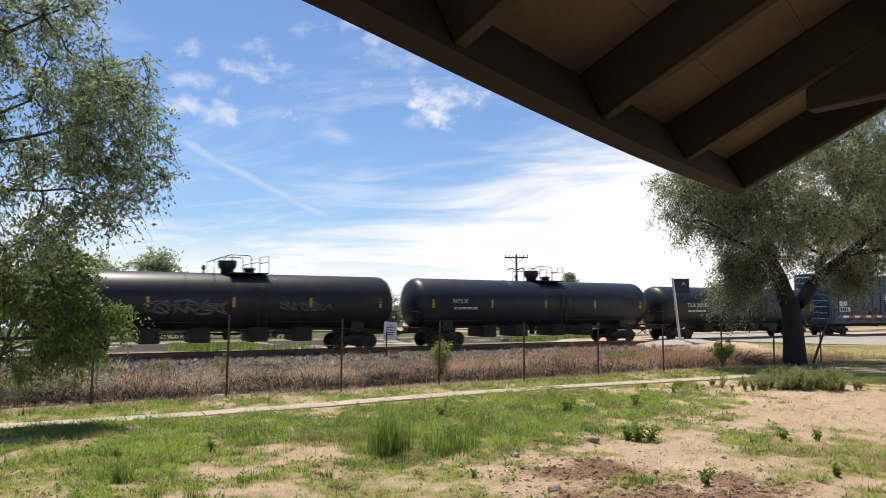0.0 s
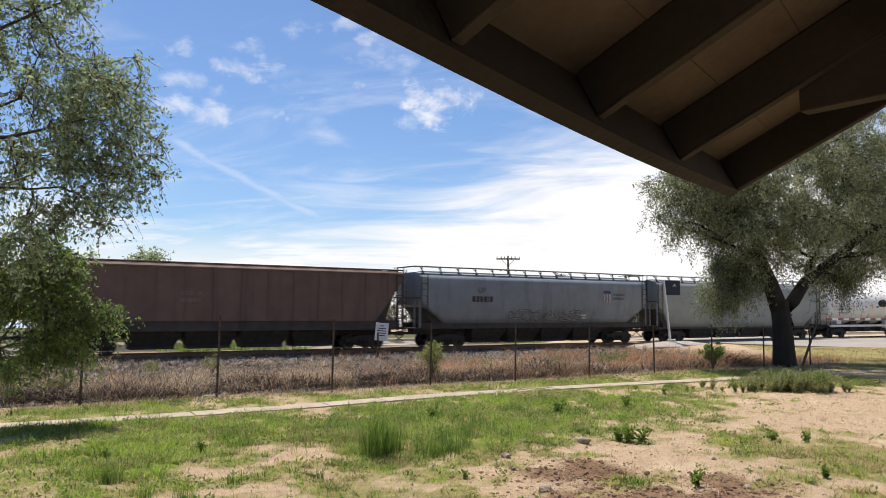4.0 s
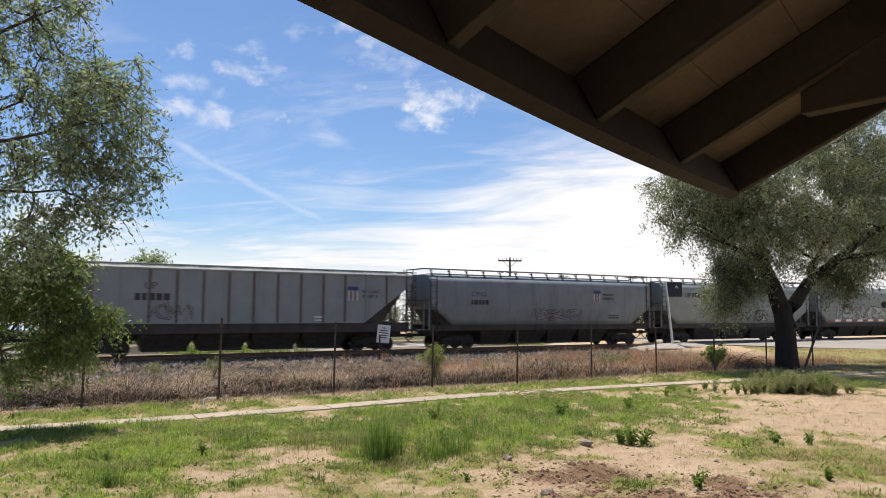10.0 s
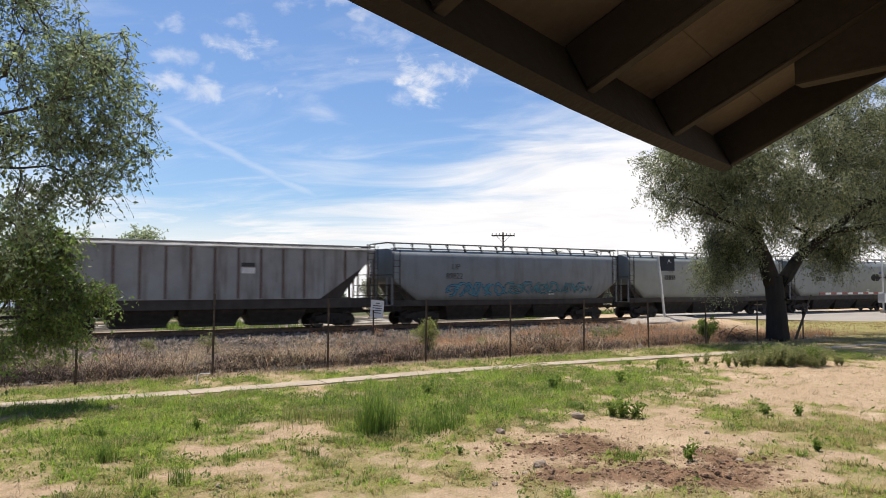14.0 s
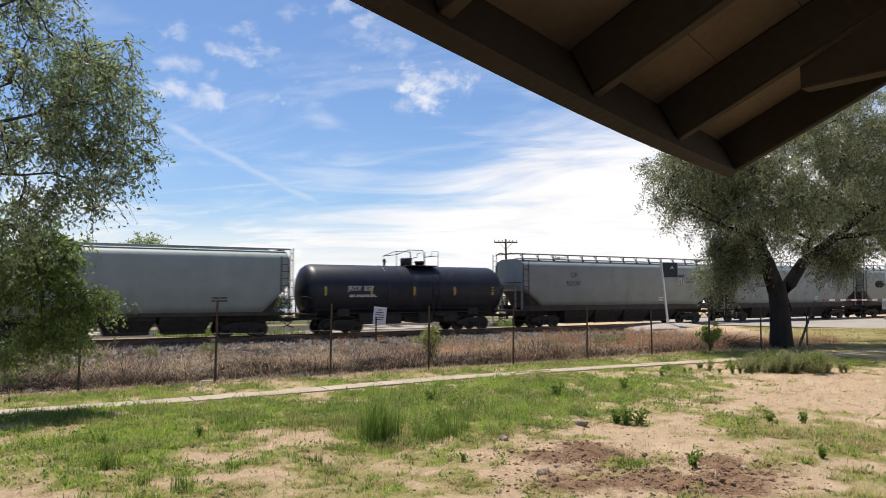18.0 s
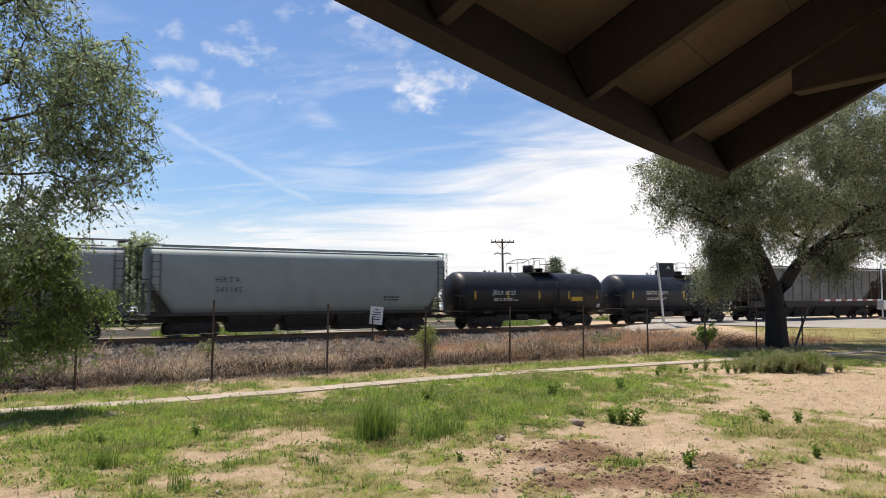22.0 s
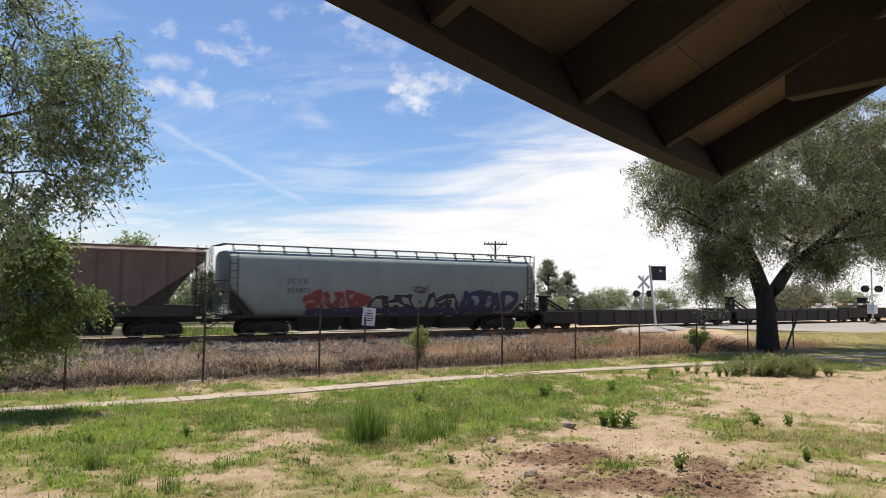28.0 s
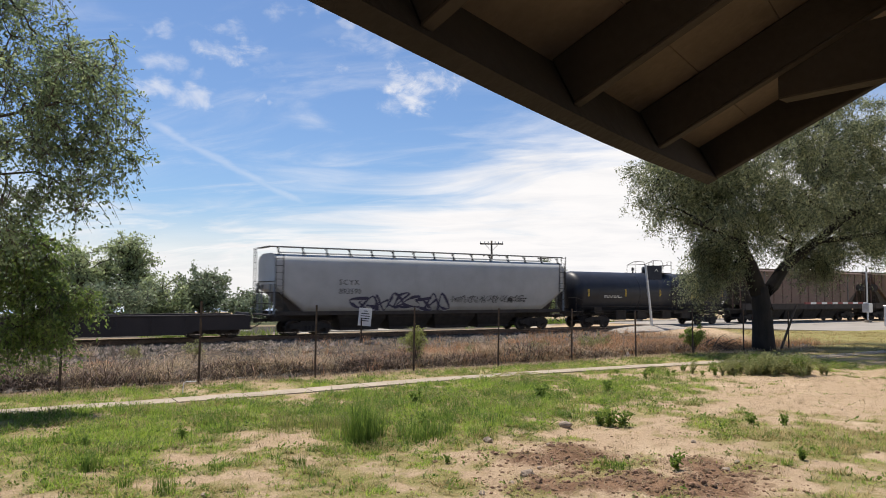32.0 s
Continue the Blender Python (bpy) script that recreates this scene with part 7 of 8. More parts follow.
def dry_belt():
    """Dry weeds, straw and dead brush between the fence and the line."""
    n = 7200
    x, y = rng.uniform(-6, 35, n), rng.uniform(18.9, 35.0, n)
    d = fractal(x, y, 0.35, 51)
    thick = np.clip((x - 6) / 8, 0.10, 1) * np.where(x < 12, np.clip((29.5 - y) / 3, 0.5, 1), 1)
    ok = (rng.random(n) < np.clip((d - 0.30) * 2.4, 0.03, 1) * np.clip(1.15 - (y - 19) / 17, 0.25, 1) * thick) & in_view(x, y, 3)
    x, y, d = x[ok], y[ok], d[ok]
    orange = fractal(x, y, 0.3, 57) + 0.012 * (x - 10) > 0.5
    for name, sel, m, lab, hh in (("dry_weeds", orange, M_DRY, "dry orange-brown weeds behind the fence", (0.22, 0.66)), ("straw", ~orange, M_STRAW, "pale dry straw behind the fence", (0.08, 0.34))):
        q = tussocks(x[sel], y[sel], 12, np.full(sel.sum(), 0.26), rng.uniform(*hh, sel.sum()) * np.clip(x[sel] / 14, 0.5, 1), 0.014, (0.2, 1.5))
        tagged(part(name, quads_mesh(name, q, 4, m), None), lab, "dry weeds", kind="stuff")
    # rubble and gravel strewn over the bank, in drifts, up to the ballast
    n = 30000
    x, y = rng.uniform(-6, 34, n), rng.uniform(18.9, 36.5, n)
    drift = np.clip(fractal(x, y, 0.45, 71) * 3.2 - 1.25, 0.04, 1) * np.clip(1.3 - x / 22, 0.25, 1)
    drift = np.maximum(drift, 0.9 * np.clip((y - 31.5) / 2.5, 0, 1))
    ok = (rng.random(n) < drift) & in_view(x, y, 2)
    x, y = x[ok], y[ok]
    s = np.minimum(rng.gamma(2.0, 0.03, len(x)) + 0.02, 0.19)
    o5 = np.array([(1, 0, 0), (0.3, 1, 0), (-1, 0.2, 0), (-0.2, -1, 0), (0.1, 0, 0.9)], float)
    V = o5[None] * s[:, None, None] * rng.uniform(0.6, 1.4, (len(x), 5, 3)) + np.stack([x, y, ground_z(x, y)], -1)[:, None]
    tagged(part("rubble", quads_mesh("rubble", V[:, [0, 1, 4, 1, 2, 4, 2, 3, 4, 3, 0, 4]], 3, M_RUBBLE), None), "grey broken stone strewn over the bank", "rubble", kind="stuff")
    # heaps of dried tumbled weeds, thickest on the edge of the bank
    n = 640
    x, y = rng.uniform(-5, 31, n), 19.9 + rng.gamma(1.3, 2.2, n)
    ok = in_view(x, y, 2) & (y < 33) & (fractal(x, y, 0.7, 63, 3) > 0.46) & (rng.random(n) < np.clip(1.6 - x / 16, 0.1, 1))
    x, y = x[ok], y[ok]
    pick = fractal(x, y, 0.8, 65, 2) + rng.normal(0, 0.12, len(x))
    # ragged front rim of dead growth, its dark colour standing for the bank's shadow band
    fx = rng.uniform(-5, 24, 170)
    fy = 19.15 + 0.8 * fractal(fx, fx * 0.0, 0.7, 43) + rng.normal(0.1, 0.2, 170)
    x, y, pick = np.append(x, fx), np.append(y, fy), np.append(pick, np.where(rng.random(170) < 0.8, 0.2, 0.7))
    for name, sel, m, lab in (("dark_brush", pick < 0.47, M_BRUSH, "heaps of dead brown brush"), ("pale_brush", pick >= 0.54, M_STRAW, "heaps of pale dried weeds"),
                              ("rust_brush", (pick >= 0.47) & (pick < 0.54), M_DRY, "heaps of rust-brown dried weeds")):
        k = sel.sum()
        size = rng.gamma(4.0, 0.2, k) + 0.25
        q = tussocks(x[sel], y[sel], 95, 0.42 * size, 0.40 * size, 0.013, (0.8, 2.6))
        tagged(part(name, quads_mesh(name, q, 4, m), None), lab + " on the bank behind the fence", "brush", kind="stuff")
    # dead brush: tangled sticks low along the fence
    lines = []
    n = 2600
    bx, by = rng.uniform(-5, 33, n), 19.0 + rng.gamma(1.7, 1.3, n)
    keep = (fractal(bx, by, 0.55, 61) > 0.52) & (rng.random(n) < np.clip(1.7 - bx / 14, 0.12, 1))
    for a, b in zip(bx[keep], by[keep]):
        z = float(ground_z(a, b))
        for _ in range(7):
            v = rand_dirs(1)[0] * rng.uniform(0.15, 0.6)
            v[2] = abs(v[2]) * 0.35
            o = np.array((a, b, z + 0.02)) + rng.normal(0, 0.12, 3) * (1, 1, 0.2)
            lines.append([o, o + v * 0.5 + (0, 0, 0.06), o + v])
    tagged(part("dead_brush", stick_mesh("dead_brush", lines, 0.010, M_BRUSH), None), "tangled dead brush heaped along the fence", "brush", kind="stuff")
    # low litter of straw just before the fence
    n = 1300
    x, y = rng.uniform(-4, 30, n), 18.3 + rng.normal(0, 0.35, n)
    q = tussocks(x, y, 5, np.full(n, 0.12), rng.uniform(0.05, 0.2, n), 0.01, (0.4, 1.3))
    tagged(part("straw_litter", quads_mesh("straw_litter", q, 4, M_STRAW), None), "flattened straw along the foot of the fence", "straw", kind="stuff")


dry_belt()


def field_weeds():
    """Low leafy weeds between the grass, fallen stalks on the bank, and rank weeds along the line's far side."""
    n = 26000
    x, y = rng.uniform(-5, 24, n), rng.uniform(3.5, 18.2, n)
    c = cover(x, y)
    lush = fractal(x, y, 1.3, 83, 3)
    ok = in_view(x, y) & (np.abs(y - path_y(x)) > 0.42) & (rng.random(n) < np.clip((c - 0.2) * 1.6, 0.03, 1) * np.clip(lush * 3 - 1.0, 0.08, 1) * np.clip(0.35 + (y - 7.5) / 4, 0.35, 1))
    x, y, c = x[ok], y[ok], c[ok]
    k = 6
    p = np.repeat(np.stack([x, y, ground_z(x, y)], 1), k, 0)
    p = p + rng.normal(0, 0.035, p.shape) * (1, 1, 0)
    p[:, 2] += rng.uniform(0.0, 0.075, len(p)) * np.repeat(0.3 + c, k)
    q = leaf_quads(p, 0.052, 0.5, -0.35)
    pick = np.repeat(rng.random(len(x)) < 0.6, k)
    tagged(part("field_weeds", quads_mesh("field_weeds", q[pick], 4, M_WEED), None), "low leafy green weeds in the grass", "weeds", kind="stuff")
    tagged(part("pale_weeds", quads_mesh("pale_weeds", q[~pick], 4, M_SAGE), None), "low pale green weeds in the grass", "weeds", kind="stuff")
    lines = []
    n = 2600
    x, y = rng.uniform(-5, 33, n), 19.1 + rng.gamma(2.0, 1.7, n)
    keep = in_view(x, y, 3) & (fractal(x, y, 0.5, 87) > 0.38)
    for a, b in zip(x[keep], y[keep]):
        t = rng.uniform(0, 6.283)
        L = rng.uniform(0.25, 0.9)
        o = np.array((a, b, float(ground_z(a, b)) + rng.uniform(0.02, 0.16)))
        v = np.array((math.cos(t), math.sin(t), rng.uniform(-0.12, 0.22))) * L
        lines.append([o, o + v * 0.5 + (0, 0, 0.04 * L), o + v])
    tagged(part("dry_stalks", stick_mesh("dry_stalks", lines, 0.009, M_STRAW), None), "pale dry stalks lying across the bank", "stalks", kind="stuff")
    n = 2600
    x, y = rng.uniform(-30, 44, n), rng.uniform(42.6, 47.0, n)
    ok = fractal(x, y, 0.22, 89) > 0.60
    x, y = x[ok], y[ok]
    q = tussocks(x, y, 12, np.full(len(x), 0.4), rng.uniform(0.15, 0.6, len(x)), 0.05, (0.1, 0.8), True)
    tagged(part("trackside_weeds", quads_mesh("trackside_weeds", q, 4, M_WEED), None), "rank green weeds along the far side of the track", "weeds", kind="stuff")
    n = 2400
    x, y = rng.uniform(22, 48, n), rng.uniform(15, 31, n)
    ok = (cover(x, y) > 0.4) & in_view(x, y, 3) & (0.46 * y + x < 58)
    x, y = x[ok], y[ok]
    q = tussocks(x, y, 16, np.full(len(x), 0.3), rng.uniform(0.04, 0.12, len(x)), 0.022, (0.3, 1.3), True)
    tagged(part("roadside_grass", quads_mesh("roadside_grass", q, 4, M_GRASSY), None), "short yellowing grass beside the dusty road", "grass", kind="stuff")


field_weeds()

# ---- poles, signs and signals ----
M_POLE = mat("weathered_pole_timber", (0.12, 0.095, 0.075), (0.07, 0.055, 0.045), 3, 0.9, 0, 0.4, 40, (1, 1, 0.1))
M_SIGNW = mat("white_sign_sheet", (0.72, 0.72, 0.70), (0.58, 0.58, 0.56), 3, 0.5)
M_SIGND = mat("dark_blue_sign_sheet", (0.02, 0.028, 0.045), (0.014, 0.02, 0.034), 3, 0.5)
M_LAMP = mat("dark_red_lens", (0.09, 0.01, 0.01), (0.06, 0.008, 0.008), 3, 0.2)
M_ALU = mat("pale_aluminium", (0.60, 0.61, 0.62), (0.48, 0.49, 0.50), 5, 0.4, 0.6)
M_REDP = mat("red_barrier_paint", (0.28, 0.06, 0.05), (0.2, 0.05, 0.045), 4, 0.5)
M_YTWIG = mat("yellow_bare_twig", (0.44, 0.38, 0.16), (0.33, 0.28, 0.12), 5, 0.8)
ACROSS, AWAY = Vector((0.865, -0.502, 0)), Vector((0.502, 0.865, 0))


def utility_pole(x, y, top, r=0.15, arm=2.4, second=True):
    z = float(ground_z(x, y))
    root = thing("utility_pole", pose(x, y, z), "weathered timber utility pole with a crossarm", "utility pole")
    H = top - z
    bm = bmesh.new()
    tube(bm, [(0.12, 0, -0.3), (0.05, 0, H * 0.5), (0, 0, H)], r, 10, r * 0.62)
    part("pole", bm, M_POLE, root, smooth=True)
    if not arm:
        return
    bm = bmesh.new()
    a = ACROSS * arm / 2
    zc = H - 0.35
    d = AWAY * 0.07
    loft(bm, [[tuple(c + s * a + k * d + Vector((0, 0, q))) for k, q in ((-1, -0.07), (1, -0.07), (1, 0.07), (-1, 0.07))] for s in (-1, 1) for c in [Vector((0, 0, zc)) - AWAY * 0.16]])
    part("crossarm", bm, M_POLE, root)
    for s in (-0.95, -0.6, -0.3, 0.3, 0.6, 0.95):
        bm = bmesh.new()
        p = a * s - AWAY * 0.16
        lathe(bm, [(zc + 0.07, 0.02), (zc + 0.12, 0.05), (zc + 0.18, 0.035), (zc + 0.24, 0.05), (zc + 0.28, 0.02)], 8, "z", (p.x, p.y, 0))
        part("insulator", bm, M_GALV, root)
    for s in (-1, 1):
        bm = bmesh.new()
        tube(bm, [tuple(a * s * 0.55 + Vector((0, 0, zc - 0.06)) - AWAY * 0.16), (0, 0, zc - 0.75)], 0.025, 5)
        part("brace", bm, M_GALV, root)
    if second:
        bm = bmesh.new()
        for s in (-1, 1):
            tube(bm, [(0, 0, zc - 1.25), tuple(a * s * 0.45 + Vector((0, 0, zc - 1.1))), tuple(a * s * 0.72 + Vector((0, 0, zc - 1.25)))], 0.06, 6)
        part("bracket_arm", bm, M_POLE, root)


utility_pole(42.35, 60, 7.75)
utility_pole(37.85, 90, 4.9, 0.17, 0)
utility_pole(59.5, 92, 4.6, 0.09, 0)
utility_pole(40.0, 120, 1.4, 0.14, 3.4, False)


def notice():
    x, y = 15.42, 33.0
    z = float(ground_z(x, y))
    root = thing("notice_sign", pose(x, y, z, 0, 0, 0), "tilted white notice sign with dark text lines on a post", "sign")
    bm = bmesh.new()
    box(bm, -0.22, -0.16, -0.02, 0.02, -0.2, 1.0 - z)
    part("post", bm, M_STEEL, root)
    m = pose(0, -0.03, 1.05 - z, 0, 5, -24)
    bm = bmesh.new()
    box(bm, -0.33, 0.33, -0.008, 0.008, -0.45, 0.45, 0.004)
    bm.transform(m)
    part("board", bm, M_SIGNW, root)
    for zc, w in ((0.30, 0.2), (0.17, 0.42), (0.05, 0.46), (-0.07, 0.44), (-0.19, 0.40)):
        bm = bmesh.new()
        box(bm, -w / 2, w / 2, -0.014, -0.009, zc - 0.022, zc + 0.022)
        bm.transform(m)
        part("text_line", bm, M_INK, root)


notice()


def road_sign():
    """The back-lit square sign board on a pale post by the level crossing."""
    x, y = 37.6, 34.2
    root = thing("road_sign", pose(x, y, -0.3), "dark square road sign board on a pale metal post", "road sign")
    top = ACROSS * -0.42
    bm = bmesh.new()
    tube(bm, [(0, 0, 0), (top.x, top.y, 4.6)], 0.085, 8)
    part("post", bm, M_ALU, root)
    b = bmesh.new()
    c = top * 0.98 + Vector((0, 0, 4.05))
    p, q = c + ACROSS * 0.10, c + ACROSS * 1.10
    d = AWAY * 0.03
    loft(b, [[tuple(v + k * d + Vector((0, 0, h))) for k, h in ((-1, -0.48), (1, -0.48), (1, 0.5), (-1, 0.5))] for v in (p, q)])
    board = part("sign_board", b, M_SIGND, root)
    b = bmesh.new()
    e = c + ACROSS * 0.72 - AWAY * 0.034
    pts = [e + ACROSS * u + Vector((0, 0, v)) for u, v in ((-0.14, 0.05), (0.0, 0.30), (0.14, 0.05), (0.06, 0.12), (0, 0.2), (-0.06, 0.12))]
    f = [b.verts.new(v) for v in pts]
    g = [b.verts.new(v - AWAY * 0.004) for v in pts]
    b.faces.new(g)
    for i in range(6):
        b.faces.new((f[i], f[(i + 1) % 6], g[(i + 1) % 6], g[i]))
    part("sign_mark", b, M_SIGNW, board)
    bm = bmesh.new()
    box(bm, -0.25, 0.25, -0.2, 0.2, 0.0, 0.42, 0.03)
    part("base_block", bm, M_CONC, root)


road_sign()


def crossing_signal(x, y, h, gate=None, z=None, cross=True):
    """A flashing-light mast; gate: the free end of its lowered barrier."""
    z = float(ground_z(x, y)) if z is None else z
    root = thing("crossing_signal", pose(x, y, z), "level crossing signal mast with paired lamps and a crossbuck" if not gate else "level crossing signal mast with a lowered striped barrier", "crossing signal")
    bm = bmesh.new()
    tube(bm, [(0, 0, 0), (0, 0, h)], 0.07, 8)
    part("mast", bm, M_ALU, root)
    if cross:
        for s in (-1, 1):
            bm = bmesh.new()
            box(bm, -0.75, 0.75, -0.012, 0.012, -0.11, 0.11, 0.004)
            bm.transform(Matrix.Translation((0, -0.09 - 0.03 * s, h - 0.55)) @ Matrix.Rotation(radians(-30), 4, "Z") @ Matrix.Rotation(radians(48 * s), 4, "Y"))
            part("crossbuck_blade", bm, M_SIGNW, root)
    bm = bmesh.new()
    a = ACROSS * 0.6
    tube(bm, [tuple(-a + Vector((0, 0, h * 0.62))), tuple(a + Vector((0, 0, h * 0.62)))], 0.04, 6)
    part("lamp_arm", bm, M_UNDER, root)
    for s in (-1, 1):
        for back in (-1, 1):
            bm = bmesh.new()
            lathe(bm, [(-0.14, 0.06), (-0.05, 0.16), (0.0, 0.17), (0.0, 0.30), (0.02, 0.30), (0.02, 0.15)], 16, "y")
            bm.transform(Matrix.Translation(a * s + AWAY * back * 0.12 + Vector((0, 0, h * 0.62))) @ Matrix.Rotation(radians(-30 + (0 if back > 0 else 180)), 4, "Z"))
            part("lamp_head", bm, M_UNDER, root)
    bm = bmesh.new()
    box(bm, -0.22, 0.22, -0.2, 0.2, 0.0, 0.25, 0.02)
    part("footing", bm, M_CONC, root)
    if gate:
        bm = bmesh.new()
        box(bm, -0.3, 0.3, -0.3, 0.3, 0.9, 1.7, 0.04)
        part("gate_motor", bm, M_ALU, root)
        e = Vector(gate) - Vector((x, y, z))
        o = Vector((0, 0, e.z))
        n = 12
        for i in range(n):
            p, q = o.lerp(e, i / n), o.lerp(e, (i + 1) / n)
            bm = bmesh.new()
            u = (q - p).normalized().cross(Vector((0, 0, 1))) * 0.03
            loft(bm, [[tuple(v + k * u + Vector((0, 0, w))) for k, w in ((-1, -0.08), (1, -0.08), (1, 0.08), (-1, 0.08))] for v in (p, q)])
            part("barrier_stripe", bm, M_REDP if i % 2 else M_SIGNW, root)


crossing_signal(31.2, 46, 4.3)
crossing_signal(48.9, 46, 4.2)
crossing_signal(63.4, 33.5, 4.9, (54.4, 33.6, 1.62), -0.1, False)


def cabinet():
    root = thing("signal_cabinet", pose(57.5, 28.5, -0.05), "grey steel signal cabinet beside the road", "cabinet")
    bm = bmesh.new()
    box(bm, -0.45, 0.45, -0.45, 0.45, 0, 1.5, 0.03)
    part("body", bm, M_ALU, root)
    bm = bmesh.new()
    box(bm, -0.5, 0.5, -0.5, 0.5, 1.5, 1.57, 0.02)
    part("lid", bm, M_ALU, root)


cabinet()

# ---- loose things on the ground ----


def leaning_pole():
    root = thing("leaning_pole", pose(27.75, 18.25, 0), "weathered timber pole leaning on a fence post", "pole")
    bm = bmesh.new()
    tube(bm, [(0, 0, -0.03), (0.62, 0.0, 0.95), (1.22, 0.02, 1.85)], 0.055, 7, 0.04)
    part("shaft", bm, M_POLE, root)


leaning_pole()


def rock(x, y, s, seed, label="small brown field stone on bare dirt"):
    g = random.Random(seed)
    bm = bmesh.new()
    bmesh.ops.create_icosphere(bm, subdivisions=2, radius=1)
    for v in bm.verts:
        k = 0.8 + 0.35 * noise.noise(v.co * 1.4 + Vector((seed, 0, 0)))
        v.co = Vector((v.co.x * s * 1.15, v.co.y * s * 0.9, v.co.z * s * 0.72)) * k
    o = part("rock", bm, M_ROCK)
    o.location, o.rotation_euler.z = (x, y, float(ground_z(x, y)) + s * 0.3), g.uniform(0, 6)
    tagged(o, label, "rock", "stones in the field")


for i, a in enumerate(((6.29, 9.0, 0.085), (5.51, 7.04, 0.10), (8.02, 9.21, 0.12), (5.2, 6.95, 0.04), (6.0, 7.4, 0.05), (7.9, 6.0, 0.07), (8.4, 6.2, 0.05), (3.4, 8.5, 0.04), (9.0, 7.4, 0.05), (6.9, 8.3, 0.045), (4.6, 6.7, 0.05), (1.9, 8.2, 0.05))):
    rock(*a, 400 + i)


def clods():
    n = 26000
    x, y = rng.uniform(3.5, 11.0, n), rng.uniform(4.4, 9.6, n)
    ok = rng.random(n) < np.clip(soil(x, y) * 0.9 + 0.04 * np.clip(0.42 - cover(x, y), 0, 1), 0.003, 1)
    x, y = x[ok], y[ok]
    s = np.minimum(rng.gamma(1.2, 0.008, len(x)) + 0.005, 0.055)
    a = np.arange(6) * math.pi / 3
    low = np.stack([np.cos(a), np.sin(a), a * 0 - 0.15], 1)
    high = np.stack([0.7 * np.cos(a + 0.5), 0.7 * np.sin(a + 0.5), a * 0 + 0.45], 1)
    lump = np.concatenate([low, high, [(0, 0, 0.62)]])
    V = lump[None] * s[:, None, None] * rng.uniform(0.7, 1.3, (len(x), 13, 3)) + np.stack([x, y, ground_z(x, y)], -1)[:, None]
    idx = []
    for i in range(6):
        j = (i + 1) % 6
        idx += [i, j, 6 + i, j, 6 + j, 6 + i, 6 + i, 6 + j, 12]
    tri = V[:, idx]
    tagged(part("dirt_clods", quads_mesh("dirt_clods", tri, 3, M_CLOD), None), "crumbled dark brown clods of turned earth", "clods", kind="stuff")
    # litter of dry stalks over the bare ground
    n = 11000
    x, y = rng.uniform(-4, 24, n), rng.uniform(4, 15, n)
    ok = in_view(x, y) & (cover(x, y) < 0.66)
    x, y = x[ok], y[ok]
    q = tussocks(x, y, 2, np.full(len(x), 0.08), rng.uniform(0.03, 0.12, len(x)), 0.006, (0.9, 2.2))
    tagged(part("stalk_litter", quads_mesh("stalk_litter", q, 4, M_STRAW), None), "scattered dry stalks on the bare ground", "litter", kind="stuff")


clods()


def branch_pile(x, y, w, n, material, label, seed, h=0.35):
    g = np.random.default_rng(seed)
    z = float(ground_z(x, y))
    root = thing("fallen_branch", pose(x, y, z), label, "branch")
    for i in range(n):
        a = g.uniform(-0.5, 0.5) if i % 4 else g.uniform(0, 3)
        L = w * g.uniform(0.4, 1.0)
        d = ACROSS * math.cos(a) + AWAY * math.sin(a)
        o = ACROSS * g.uniform(-w * 0.5, w * 0.3) + AWAY * g.uniform(-0.3, 0.3)
        bow = g.uniform(0.05, h)
        bm = bmesh.new()
        tube(bm, [tuple(o + d * (L * t) + Vector((0, 0, 0.02 + bow * math.sin(t * math.pi)))) for t in np.linspace(0, 1, 7)], 0.012, 5, 0.004)
        part("stick", bm, material, root)


branch_pile(11.0, 14.75, 1.9, 26, M_YTWIG, "heap of yellow bare twigs beside the path", 71)
branch_pile(25.0, 19.6, 1.6, 22, M_BRUSH, "heap of dead branches under the shade tree", 73, 0.6)
branch_pile(24.2, 19.3, 1.4, 14, M_POLE, "heap of dead branches under the shade tree", 74, 0.7)
branch_pile(7.5, 31.5, 2.2, 10, M_BRUSH, "fallen dead branch on the railway bank", 75, 0.5)


def hoop():
    root = thing("pipe_hoop", pose(3.35, 16.6, 0), "small white bent pipe hoop in the grass", "hoop")
    bm = bmesh.new()
    tube(bm, [(-0.02, 0, 0), (0, 0, 0.24), (0.05, 0, 0.27), (0.26, -0.05, 0.27)], 0.012, 6)
    part("pipe", bm, M_SIGNW, root)


hoop()


def mound():
    bm = bmesh.new()
    bmesh.ops.create_icosphere(bm, subdivisions=3, radius=1)
    for v in bm.verts:
        k = 1 + 0.25 * noise.noise(v.co * 2.0)
        v.co = Vector((v.co.x * 3.6 * k, v.co.y * 2.0 * k, v.co.z * 0.42 * k))
    o = part("gravel_mound", bm, mat("pale_gravel", (0.36, 0.33, 0.29), (0.24, 0.21, 0.18), 6, 0.95, 0, 0.9, 30), smooth=True)
    o.location = (38.0, 34.6, -0.3)
    tagged(o, "low pale gravel mound at the road's edge", "mound", kind="structure")


mound()


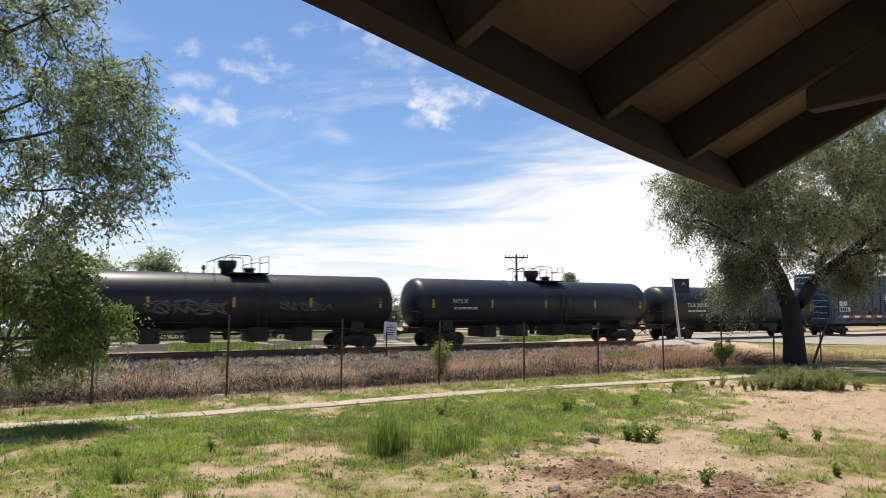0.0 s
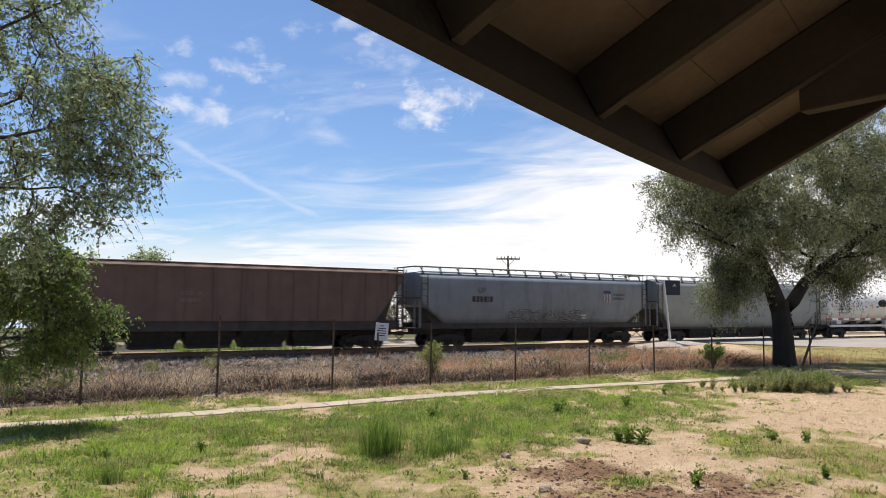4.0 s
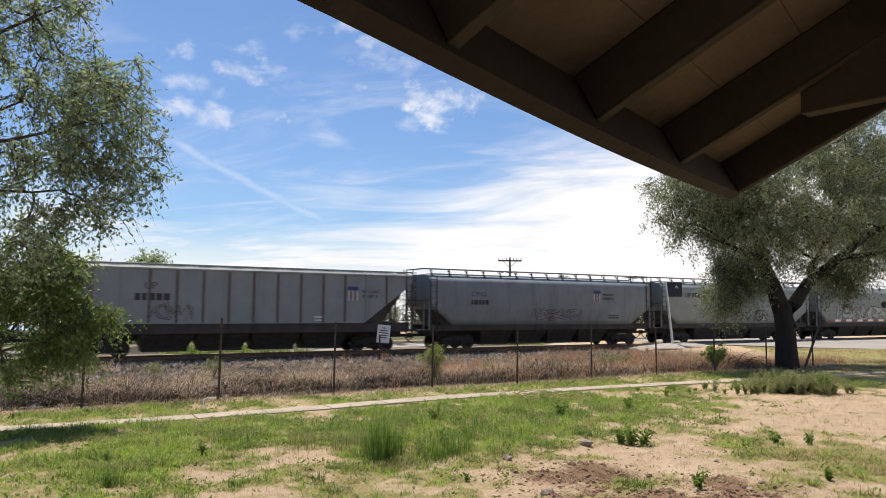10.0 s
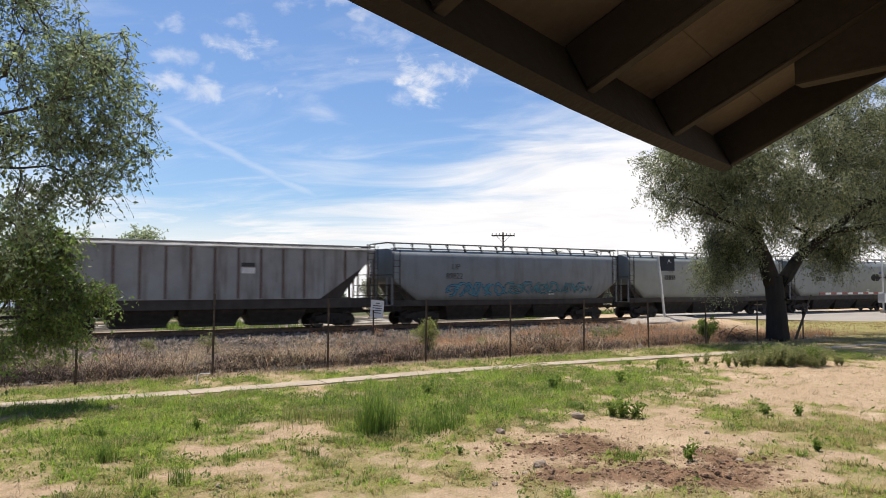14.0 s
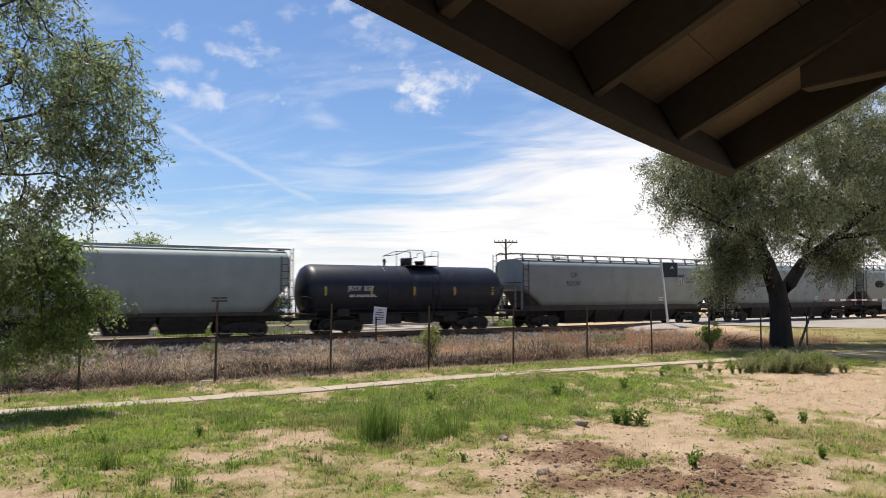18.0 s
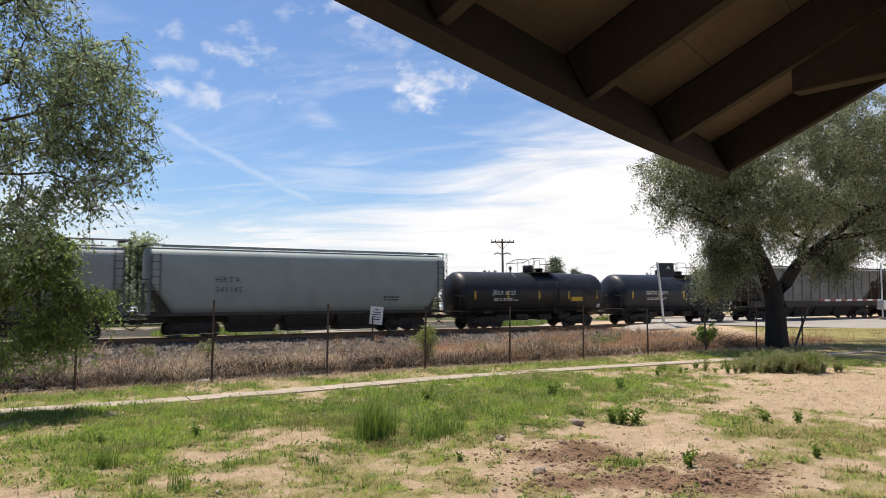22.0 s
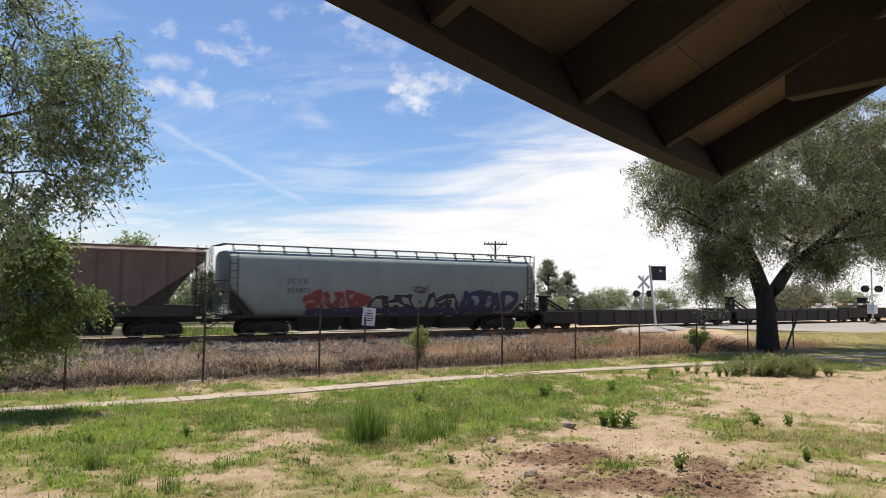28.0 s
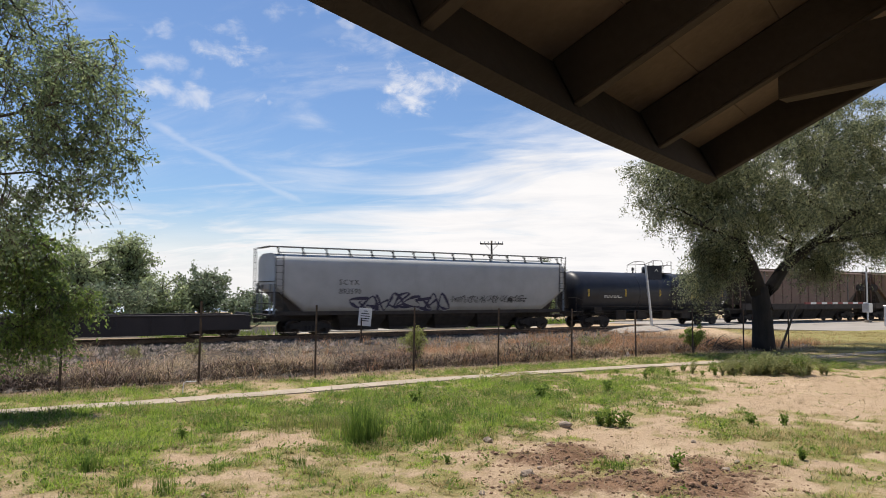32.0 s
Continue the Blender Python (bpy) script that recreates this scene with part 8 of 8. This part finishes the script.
def far_hills():
    """A low far range beyond the railway, pale snow on its crest, blue from painted haze."""
    m = bpy.data.materials.new("haze_blue_range")
    m.use_nodes = True
    nt = m.node_tree
    N, K = nt.nodes.new, nt.links.new
    p = nt.nodes["Principled BSDF"]
    p.inputs["Roughness"].default_value, p.inputs["Specular IOR Level"].default_value = 1.0, 0.0
    g = N("ShaderNodeNewGeometry")
    n = N("ShaderNodeTexNoise")
    n.inputs["Scale"].default_value, n.inputs["Detail"].default_value = 0.006, 7
    K(g.outputs["Position"], n.inputs["Vector"])
    r = N("ShaderNodeMapRange")
    r.inputs["From Min"].default_value, r.inputs["From Max"].default_value = 0.5, 0.62
    K(n.outputs["Fac"], r.inputs["Value"])
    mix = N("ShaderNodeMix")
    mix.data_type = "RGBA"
    # blue of the distance haze goes into both base colours
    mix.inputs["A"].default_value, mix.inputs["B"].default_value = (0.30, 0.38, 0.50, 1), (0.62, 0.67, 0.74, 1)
    K(r.outputs["Result"], mix.inputs["Factor"])
    K(mix.outputs["Result"], p.inputs["Base Color"])
    bm = bmesh.new()
    xs = np.linspace(-2600, 4600, 150)
    # each cut across the range: front foot, three shoulders, crest, back foot
    rows = []
    for x in xs:
        c = -90 + 40 * (0.5 + 0.5 * noise.fractal(Vector((x * 0.0011, 3.7, 0)), 0.9, 2.1, 6))
        rows.append([bm.verts.new((x, 3300 + d + 30 * noise.noise(Vector((x * 0.004, d * 0.01, 9))), -125 + k * (125 + c) + (5 * noise.noise(Vector((x * 0.01, d * 0.02, 2))) if 0 < k < 1 else 0)))
                     for d, k in ((-500, 0.0), (-330, 0.35), (-200, 0.62), (-90, 0.86), (0, 1.0), (300, 0.0))])
    for a, b in zip(rows, rows[1:]):
        for i in range(5):
            bm.faces.new((a[i], b[i], b[i + 1], a[i + 1]))
    tagged(part("distant_hills", bm, m, smooth=True), "low mountain range with pale snow on the horizon, coloured haze blue", "hills", kind="structure")


far_hills()


def motions():
    """The whole train rolls by at one even speed."""
    times = [0.0, 0.1] + [0.5 + 0.5 * i for i in range(63)] + [31.9, 32.0]
    for car, x in CARS:
        walk(car, [(t, pose(x - SPEED * t, TRACK_Y, RAIL_Z)) for t in times])


motions()
